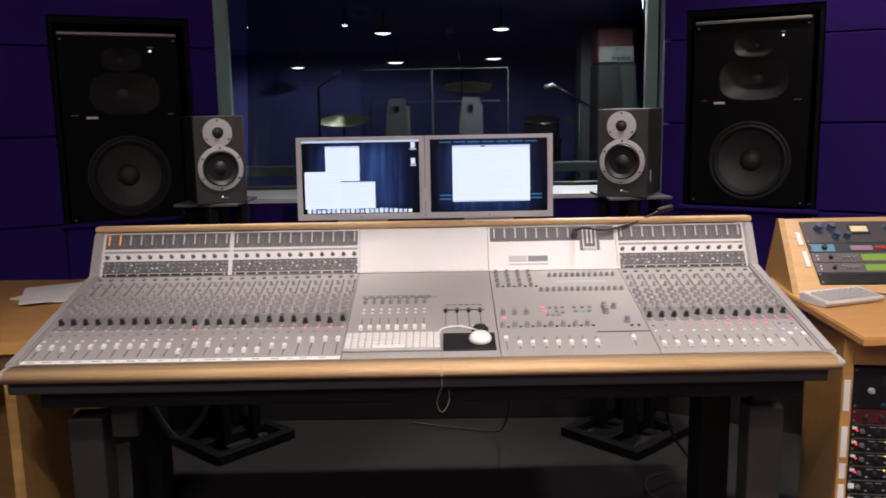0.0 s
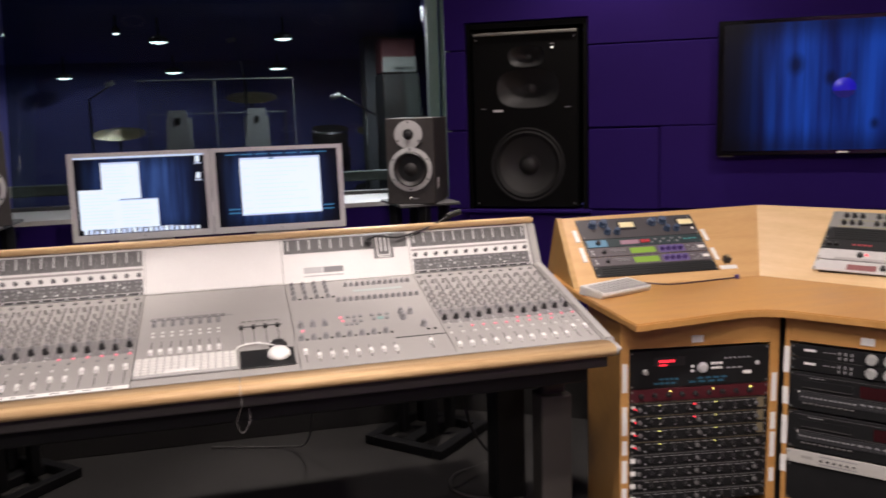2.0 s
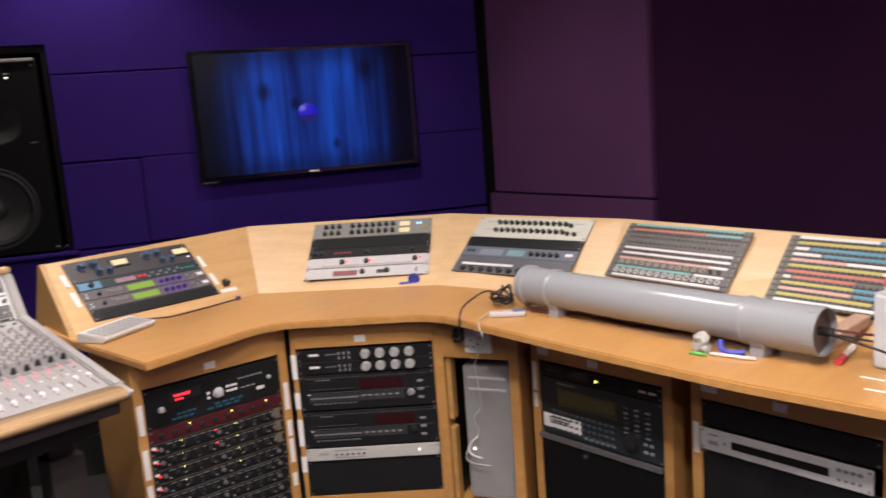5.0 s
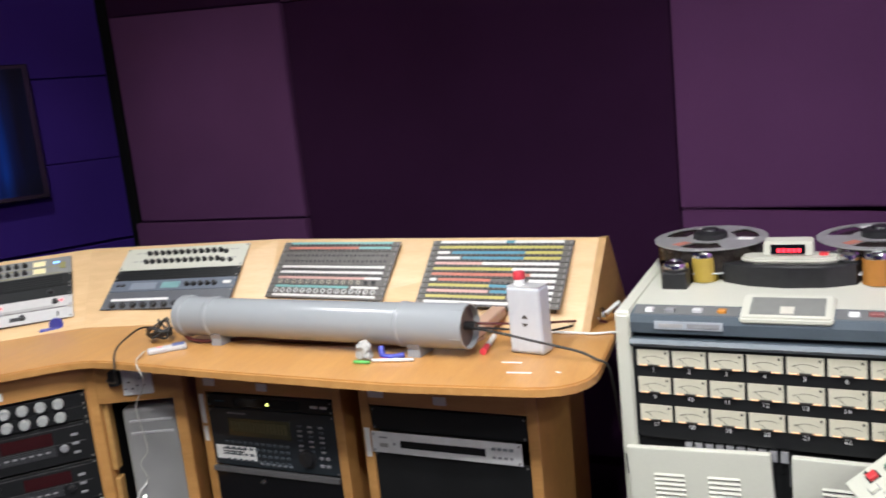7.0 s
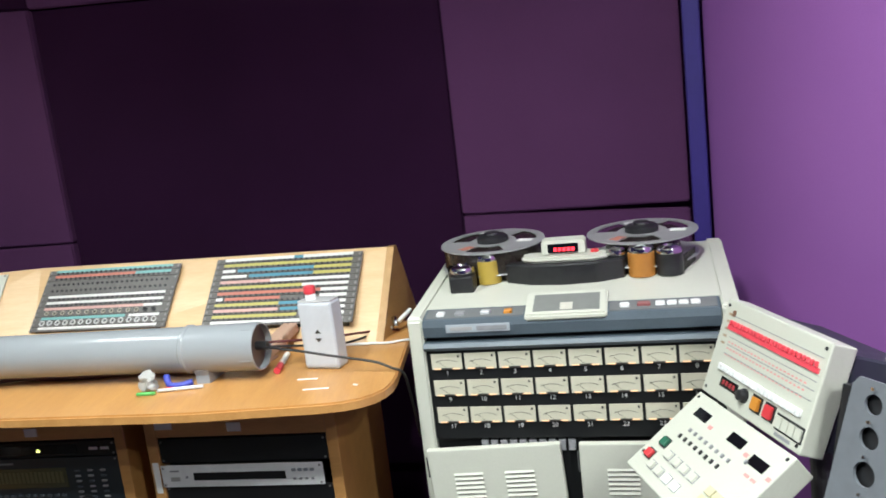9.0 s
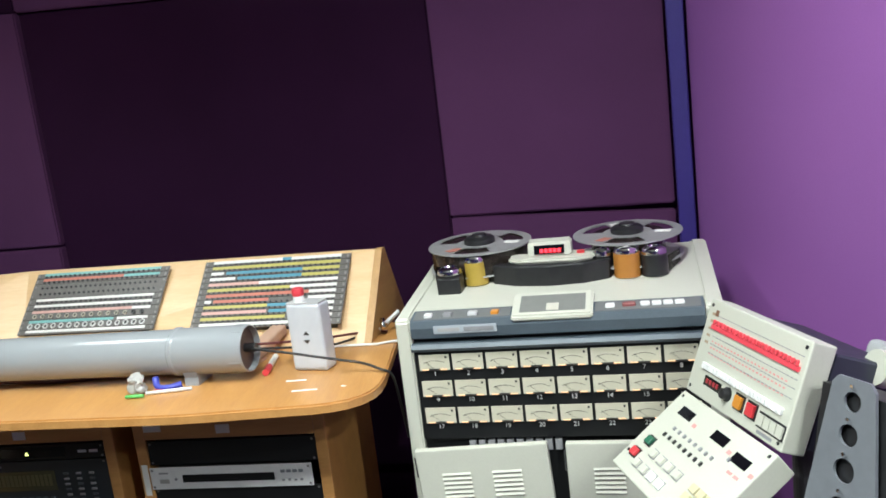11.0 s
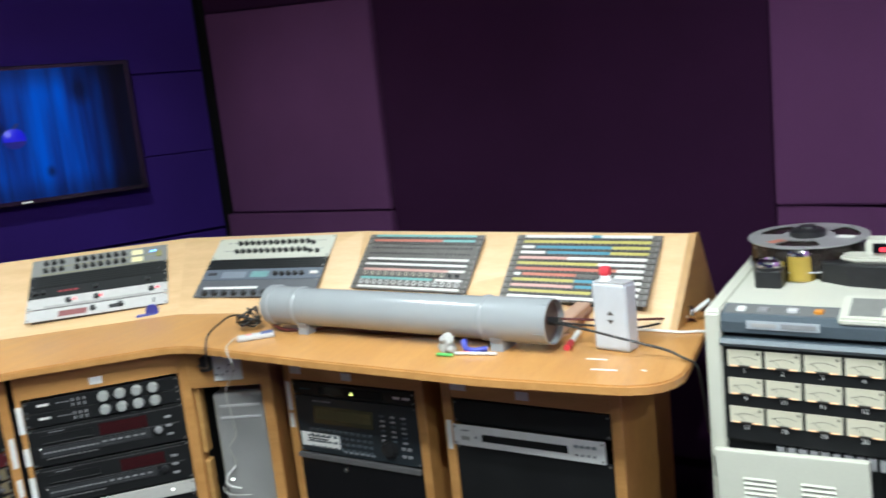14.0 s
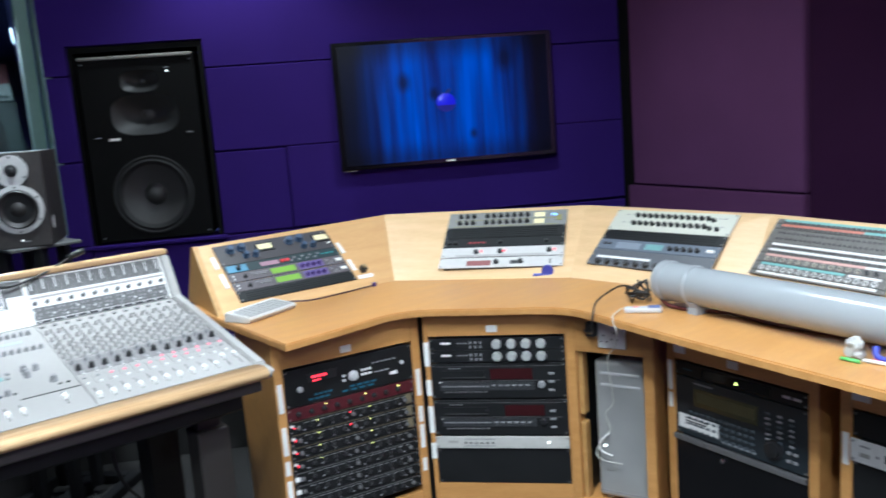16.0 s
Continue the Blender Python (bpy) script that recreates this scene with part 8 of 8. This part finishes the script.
    for i in range(9):
        for j in range(4):
            piece("button", ("rckey",), lambda bm: bx(bm, -0.006, -0.005, 0, 0.006, 0.005, 0.0022, None, 0.0008), mat_cache("keypad_key", (0.46, 0.45, 0.44)), f, 0.03 + i * 0.0215, 0.025 + j * 0.0225, 0.001)
    bm = B()
    tube(bm, smooth_path([(1.345, 2.66, DZ + 0.012), (1.43, 2.63, z), (1.55, 2.63, z), (1.64, 2.64, z), (1.7, 2.645, z)]), 0.0028, 7)
    solo("controller_lead", bm, mat_cache("violet_lead", (0.05, 0.025, 0.04)), "dark violet lead lying on the desk", "cable", group="cables")
    bm = B()
    cyl(bm, 0.009, 0.014, 14, Matrix.Translation((1.712, 2.645, DZ)))
    solo("lead_plug", bm, mat_cache("violet_plug", (0.08, 0.05, 0.2)), "violet plug standing on the desk", "plug")
    bm = B()
    tube(bm, smooth_path([(1.135, 2.645, DZ + 0.012), (1.12, 2.668, DZ + 0.008), (1.19, 2.672, DZ + 0.004), (1.3, 2.664, DZ + 0.004)]), 0.003, 7)
    solo("controller_lead", bm, KNOBBLK, "thin dark lead behind the controller", "cable", group="cables")
    # switch on the riser with its label
    fm = face((1.4445, 2.828, 0.9316), -2.86, 53.1)
    k = thing("riser_switch", "small black switch with a brass cap on the riser", "switch", fm @ Matrix.Translation((0.28, -0.104, -0.002)))
    bm = B()
    bx(bm, -0.012, -0.012, 0, 0.012, 0.012, 0.024, None, 0.002)
    part("body", bm, KNOBBLK, k)
    bm = B()
    cyl(bm, 0.007, 0.008, 14, Matrix.Translation((0, 0, 0.024)))
    part("cap", bm, GOLD, k)
    bm = B()
    bx(bm, -0.035, -0.04, 0, 0.03, -0.022, 0.004)
    part("tag", bm, PAPER, k)


desk_things()


# ---- loudspeakers and television ----
def squared(v, t):
    """Bends a circle towards a rounded square, less so as t nears 1."""
    return math.copysign(abs(v) ** (0.72 + 0.28 * t), v)


def horn_mesh(bm, w, h, depth, seg=40, rings=8):
    """A shallow elliptical waveguide dish, its rim at z 0 and its throat behind."""
    prev = None
    for i in range(rings + 1):
        t = i / rings
        k = 1 - t * 0.9
        z = -depth * (1 - (1 - t) ** 1.2)
        ring = [bm.verts.new((w * k * squared(math.cos(2 * math.pi * j / seg), t), h * k * squared(math.sin(2 * math.pi * j / seg), t), z)) for j in range(seg)]
        if prev:
            for j in range(seg):
                f = bm.faces.new((prev[j], prev[(j + 1) % seg], ring[(j + 1) % seg], ring[j]))
                f.smooth = True
        prev = ring
    bm.faces.new(prev)


def holed_front(bm, w, h, holes, z=0.0, t=0.02, seg=40):
    """A front board of w by h with elliptical holes (x, y, rx, ry), from x 0 and y 0."""
    outer = [bm.verts.new((x, y, z)) for x, y in ((0, 0), (w, 0), (w, h), (0, h))]
    edges = [bm.edges.new((outer[i], outer[(i + 1) % 4])) for i in range(4)]
    for cx, cy, rx, ry in holes:
        f = squared if rx != ry else (lambda v, t: v)
        vs = [bm.verts.new((cx + rx * f(math.cos(2 * math.pi * j / seg), 0), cy + ry * f(math.sin(2 * math.pi * j / seg), 0), z)) for j in range(seg)]
        edges += [bm.edges.new((vs[j], vs[(j + 1) % seg])) for j in range(seg)]
    bmesh.ops.triangle_fill(bm, use_beauty=True, use_dissolve=False, edges=edges, normal=(0, 0, 1))
    bmesh.ops.solidify(bm, geom=bm.faces[:], thickness=-t)
    bmesh.ops.translate(bm, vec=(0, 0, -t), verts=bm.verts[:])
    bmesh.ops.recalc_face_normals(bm, faces=bm.faces[:])


def main_speaker(m, lit_label):
    w, h = 0.474, 0.785
    s = thing("main_speaker", lit_label, "loudspeaker", m, "main loudspeakers")
    bm = B()
    holed_front(bm, w, h, [(0.245, 0.19, 0.165, 0.165), (0.25, 0.535, 0.138, 0.086), (0.245, 0.675, 0.078, 0.046)])
    part("baffle", bm, SPKBLACK, s)
    bm = B()
    for q in ((0, 0, 0.02, h), (w - 0.02, 0, w, h), (0.02, 0, w - 0.02, 0.02), (0.02, h - 0.02, w - 0.02, h)):
        bx(bm, q[0], q[1], -0.22, q[2], q[3], -0.0205)
    bx(bm, 0.02, 0.02, -0.22, w - 0.02, h - 0.02, -0.2)
    part("cabinet", bm, SPKBLACK, s)
    bm = B()
    bx(bm, 0.004, h - 0.014, 0.0005, w - 0.004, h - 0.001, 0.014, None, 0.003)
    part("top_trim", bm, mat_cache("trim_grey", (0.22, 0.21, 0.19)), s, "grey top trim strip")
    bm = B()
    lathe(bm, [(0.17, 0.0), (0.17, 0.003), (0.163, 0.005), (0.156, 0.001), (0.146, 0.006), (0.138, -0.001), (0.13, -0.008)], 48, Matrix.Translation((0.245, 0.19, 0)))
    wf = part("woofer", bm, mat_cache("surround_rubber", (0.006, 0.006, 0.006), 0.75), s, "black woofer with a rubber surround")
    bm = B()
    lathe(bm, [(0.132, -0.007), (0.05, -0.05), (0.0, -0.052)], 48, Matrix.Translation((0.245, 0.19, 0)))
    part("cone", bm, CONE, wf, "black paper cone")
    bm = B()
    lathe(bm, [(0.048, -0.05), (0.042, -0.034), (0.025, -0.022), (0, -0.018)], 28, Matrix.Translation((0.245, 0.19, 0)))
    part("dust_cap", bm, CONE, wf)
    bm = B()
    horn_mesh(bm, 0.081, 0.049, 0.05)
    part("tweeter_horn", bm, mat_cache("horn_black", (0.013, 0.013, 0.013), 0.6), s, "moulded black tweeter horn", Matrix.Translation((0.245, 0.675, 0.0012)))
    bm = B()
    horn_mesh(bm, 0.141, 0.089, 0.07)
    part("waveguide", bm, mat_cache("horn_black", (0.013, 0.013, 0.013), 0.6), s, "moulded black waveguide", Matrix.Translation((0.25, 0.535, 0.0012)))
    bm = B()
    lathe(bm, [(0.03, 0), (0.028, 0.006), (0.018, 0.01), (0.016, 0.002), (0, 0.008)], 24, Matrix.Translation((0.245, 0.675, -0.047)) @ Matrix.Scale(0.4, 4))
    part("tweeter", bm, KNOBBLK, s)
    bm = B()
    lathe(bm, [(0.052, -0.002), (0.05, 0.006), (0.042, 0.012), (0.036, 0.006), (0.02, 0.014), (0, 0.018)], 28, Matrix.Translation((0.25, 0.535, -0.066)) @ Matrix.Scale(0.6, 4))
    part("midrange", bm, CONE, s, "small midrange dome in the waveguide")
    for x in (0.036, 0.418):
        plate(s, "port_slot", x, 0.45, x + 0.022, 0.62, 0.001, SPKBLACK, 0.0)
        plate(s, "port_edge", x - 0.002, 0.446, x + 0.024, 0.449, 0.003, POTGREY, 0.0)
    plate(s, "maker_bar", 0.09, 0.432, 0.135, 0.442, 0.001, PAPER, 0.0)
    led(s, 0.362, 0.71, WHITELED, 0.0045)
    plate(s, "maker_bar", 0.352, 0.724, 0.372, 0.728, 0.0005, LEGEND, 0.0)
    for x, y in ((0.015, 0.015), (w - 0.015, 0.015), (0.015, h - 0.03), (w - 0.015, h - 0.03)):
        piece("screw", ("screw_b",), lambda bm: cyl(bm, 0.004, 0.002, 8), POTGREY, s, x, y, 0.0)
    return s


FM_R = face((*W["wr"], 0), -30)
FM_L = face((*W["nw"], 0), 30)
main_speaker(FM_R @ Matrix.Translation((0.138, 1.0, 0.004)), "large black studio loudspeaker set in the blue wall")
main_speaker(FM_L @ Matrix.Translation((1.632, 0.985, 0.004)), "large black studio loudspeaker in the unlit wall niche")


def nearfield(p, yaw, stand_turn, foot_turn):
    """A two-way nearfield speaker on a four-post stand."""
    w, h, dp = 0.202, 0.352, 0.295
    zt = 1.07
    m = face((p[0], p[1], zt), yaw)
    s = thing("nearfield_speaker", "black ash nearfield speaker with silver driver rings", "loudspeaker", m, "nearfield speakers")
    bm = B()
    bx(bm, -w / 2, 0, -dp, w / 2, h, 0, None, 0.003)
    part("cabinet", bm, BLACKW, s)
    ring = mat_cache("ring_silver", (0.5, 0.5, 0.5), 0.4)
    bm = B()
    lathe(bm, [(0.058, 0.0), (0.058, 0.004), (0.024, 0.005), (0.022, 0.001), (0.0, 0.001)], 36, Matrix.Translation((-0.005, 0.285, 0.0005)))
    tw = part("tweeter_plate", bm, ring, s, "round silver tweeter plate")
    bm = B()
    lathe(bm, [(0.022, 0.003), (0.018, 0.005), (0.014, 0.005), (0.01, 0.012), (0, 0.015)], 20, Matrix.Translation((-0.005, 0.285, 0.0015)))
    part("dome", bm, KNOBBLK, tw)
    for a in (90, 210, 330):
        piece("screw", ("screw_k",), lambda bm: cyl(bm, 0.0042, 0.002, 8), KNOBBLK, tw, -0.005 + 0.05 * math.cos(radians(a)), 0.285 + 0.05 * math.sin(radians(a)), 0.0045)
    bm = B()
    lathe(bm, [(0.09, 0.0), (0.09, 0.005), (0.073, 0.007), (0.071, 0.001)], 44, Matrix.Translation((0.0, 0.143, 0.0005)))
    wr = part("woofer_ring", bm, ring, s, "silver woofer ring")
    bm = B()
    lathe(bm, [(0.0715, 0.002), (0.066, 0.008), (0.06, 0.003), (0.034, -0.012), (0.03, -0.004), (0.018, 0.004), (0, 0.007)], 40, Matrix.Translation((0.0, 0.143, 0.003)))
    part("cone", bm, mat_cache("cone_gloss", (0.018, 0.016, 0.016), 0.5), wr)
    bm = B()
    lathe(bm, [(0.071, 0.0006), (0.0, 0.0006)], 40, Matrix.Translation((0.0, 0.143, 0.0005)))
    part("basket", bm, BLACK, wr)
    for k in range(6):
        a = 30 + 60 * k
        piece("screw", ("screw_k",), lambda bm: cyl(bm, 0.0042, 0.002, 8), KNOBBLK, wr, 0.082 * math.cos(radians(a)), 0.143 + 0.082 * math.sin(radians(a)), 0.006)
    led(s, 0.0, 0.028, WHITELED, 0.0028)
    plate(s, "maker_bar", 0.006, 0.021, 0.026, 0.025, 0.0006, LEGEND, 0.0)
    if p[0] > 0:
        bm = B()
        bx(bm, w / 2 - 0.0005, 0.06, -0.075, w / 2 + 0.001, 0.105, -0.055)
        part("side_label", bm, PAPER, s)
    # stand
    c = Vector((*p, 0)) + (m.to_3x3() @ Vector((0, 0, -dp / 2)))
    st = thing("speaker_stand", "black metal speaker stand with an open square foot", "speaker stand", Matrix.Translation((c.x, c.y, 0)) @ Matrix.Rotation(radians(yaw + stand_turn), 4, "Z"), "speaker stands")
    bm = B()
    bx(bm, -0.13, -0.15, zt - 0.012, 0.13, 0.15, zt - 0.0005, None, 0.002)
    part("top_plate", bm, GREYD, st)
    fr = Matrix.Rotation(radians(foot_turn), 4, "Z")
    for x in (-0.075, 0.075):
        for y in (-0.075, 0.075):
            bm = B()
            bx(bm, x - 0.02, y - 0.02, 0.04, x + 0.02, y + 0.02, zt - 0.0125, fr, 0.003)
            part("post", bm, BLACK, st)
    for x0, y0, x1, y1 in ((-0.2, -0.2, 0.2, -0.155), (-0.2, 0.155, 0.2, 0.2), (-0.2, -0.1545, -0.155, 0.1545), (0.155, -0.1545, 0.2, 0.1545), (-0.1545, -0.03, 0.1545, 0.03)):
        bm = B()
        bx(bm, x0, y0, 0.003, x1, y1, 0.042, fr, 0.003)
        part("foot_bar", bm, BLACK, st)


nearfield((0.685, 3.405), -24, 30, 38)
nearfield((-0.932, 3.405), 25, -28, 52)


def television():
    m = FM_R @ Matrix.Translation((1.198, 1.222, 0))
    w, h = 0.978, 0.552
    t = thing("television", "wall-mounted black television showing dark blue boards", "television", m)
    bm = B()
    bx(bm, 0, 0, 0.03, w, h, 0.056, None, 0.004, 2)
    part("casing", bm, GLASSY, t)
    bm = B()
    bx(bm, 0.25, 0.12, 0.001, 0.73, 0.42, 0.03)
    part("wall_bracket", bm, BLACK, t)
    s = part("screen", bx(B(), -0.465, 0, 0, 0.465, 0.003, 0.515), TVBLUE, t, "lit blue screen", Matrix.Translation((w / 2, 0.02, 0.0592)) @ Matrix.Rotation(radians(-90), 4, "X"))
    bl = glow("screen_mark", (0.015, 0.012, 0.6), 0.5)
    bm = B()
    lathe(bm, [(0, 0.0006), (0.042, 0.0006), (0.043, 0)], 28, Matrix.Translation((w / 2 - 0.004, h / 2 - 0.008, 0.0602)) @ Matrix.Diagonal((1, 0.92, 1, 1)))
    part("screen_mark", bm, bl, t, "round dark blue mark on the screen")
    bm = B()
    lathe(bm, [(0, 0.0006), (0.012, 0.0006), (0.0125, 0)], 16, Matrix.Translation((w / 2 + 0.008, h / 2 + 0.04, 0.0602)) @ Matrix.Rotation(radians(-40), 4, "Z") @ Matrix.Diagonal((0.5, 1.2, 1, 1)))
    part("screen_mark", bm, glow("screen_mark_dark", (0.01, 0.02, 0.12), 0.3), t)
    bm = B()
    prism(bm, [(w / 2 - 0.004 + 0.043 * math.cos(radians(q)), h / 2 - 0.008 + 0.04 * math.sin(radians(q)) - 0.002) for q in range(195, 346, 15)], 0.0609, 0.0613)
    part("screen_mark", bm, glow("screen_mark_low", (0.006, 0.01, 0.2), 0.4), t)
    plate(t, "maker_bar", w / 2 - 0.02, 0.007, w / 2 + 0.02, 0.014, 0.0008, PAPER, 0.056)
    bm = B()
    bx(bm, 0.012, -0.004, 0.038, 0.07, 0.0, 0.05)
    part("status_strip", bm, mat_cache("trim_grey", (0.22, 0.21, 0.19)), t)


TVBLUE = screen_mat("television_boards", (0.006, 0.07, 0.5), (0.002, 0.012, 0.13), 0.62, 17, ((0.3, 0.67, 0.035), (0.44, 0.56, 0.025), (0.79, 0.82, 0.05), (0.62, 0.2, 0.02)), 0.04)
television()


# ---- cables under the console ----
def floor_cables():
    def cable(pts, r, mt, label):
        bm = B()
        tube(bm, smooth_path(pts, 8), r, 7)
        solo("floor_cable", bm, mt, label, "cable", group="floor cables")
    g = mat_cache("cable_grey", (0.07, 0.068, 0.065))
    cable([(0.82, 2.8, 0.66), (0.75, 2.86, 0.5), (0.8, 3.0, 0.25), (0.93, 3.1, 0.05), (0.98, 2.95, 0.008), (0.85, 2.85, 0.008), (0.72, 2.95, 0.008), (0.76, 3.1, 0.008), (0.95, 3.2, 0.008), (1.02, 3.1, 0.2), (1.0, 2.95, 0.45), (0.9, 2.85, 0.64)], 0.006, g, "black cable looped on the floor under the console")
    cable([(-1.0, 2.75, 0.64), (-1.02, 2.7, 0.5), (-0.95, 2.7, 0.36), (-0.86, 2.7, 0.42), (-0.8, 2.7, 0.56), (-0.7, 2.75, 0.62), (-0.4, 2.8, 0.63)], 0.012, g, "thick grey cable loom drooping under the console")
    cable([(0.25, 2.85, 0.64), (0.22, 3.1, 0.4), (0.2, 3.4, 0.1), (0.1, 3.6, 0.01), (-0.2, 3.7, 0.008)], 0.004, g, "thin cable hanging to the floor behind")
    cable([(-0.72, 2.9, 0.64), (-0.75, 3.0, 0.5), (-0.6, 3.1, 0.42), (-0.55, 3.05, 0.55), (-0.6, 2.95, 0.64)], 0.004, g, "thin cable loop under the console")
    cable([(-0.15, 2.75, 0.645), (0.0, 2.75, 0.615), (0.2, 2.75, 0.62), (0.5, 2.75, 0.645)], 0.007, g, "cable sagging along the console tray")
    cable([(0.4, 2.75, 0.645), (0.7, 2.72, 0.625), (0.9, 2.7, 0.6), (1.0, 2.66, 0.645)], 0.007, g, "cable sagging along the console tray")


floor_cables()


# ---- ceiling lights ----
def downlight(x, y, power, spot=130, blend=0.7, warm=(1.0, 0.93, 0.86)):
    t = thing("ceiling_downlight", "recessed round white ceiling downlight", "ceiling light", Matrix.Translation((x, y, CEIL)), "downlights")
    bm = B()
    lathe(bm, [(0.055, -0.001), (0.055, -0.008), (0.075, -0.008), (0.078, -0.0005)], 24)
    part("trim_ring", bm, WHITEP, t)
    d = bpy.data.lights.new("downlight_lamp", "SPOT")
    d.energy, d.color, d.spot_size, d.spot_blend, d.shadow_soft_size = power, warm, radians(spot), blend, 0.05
    o = new("downlight_lamp", d)
    o.matrix_basis = Matrix.Translation((x, y, CEIL - 0.02))


LIGHTS = [(-0.75, 1.2, 94, 118), (0.45, 1.2, 84, 118), (1.0, 1.2, 62, 128), (1.0, 0.05, 76, 137), (0.2, 0.45, 110, 176, 0.12), (1.5, 3.16, 40, 100), (-0.6, -1.2, 120, 160), (-1.25, -1.6, 145, 160), (-1.8, 0.5, 10, 140), (-0.6, 3.12, 110, 50), (0.62, 3.12, 110, 50), (1.95, 2.1, 50, 116)]
for q in LIGHTS:
    downlight(*q)


# unseen dim spots added to brighten the live room, apart from its hung downlights
for x, y in ((0.75, 5.3), (-1.1, 7.4)):
    d = bpy.data.lights.new("live_room_lamp", "SPOT")
    d.energy, d.color, d.spot_size, d.spot_blend, d.shadow_soft_size = 85, (0.85, 0.95, 1.0), radians(172), 0.3, 0.06
    new("live_room_lamp", d).matrix_basis = Matrix.Translation((x, y, 2.05))
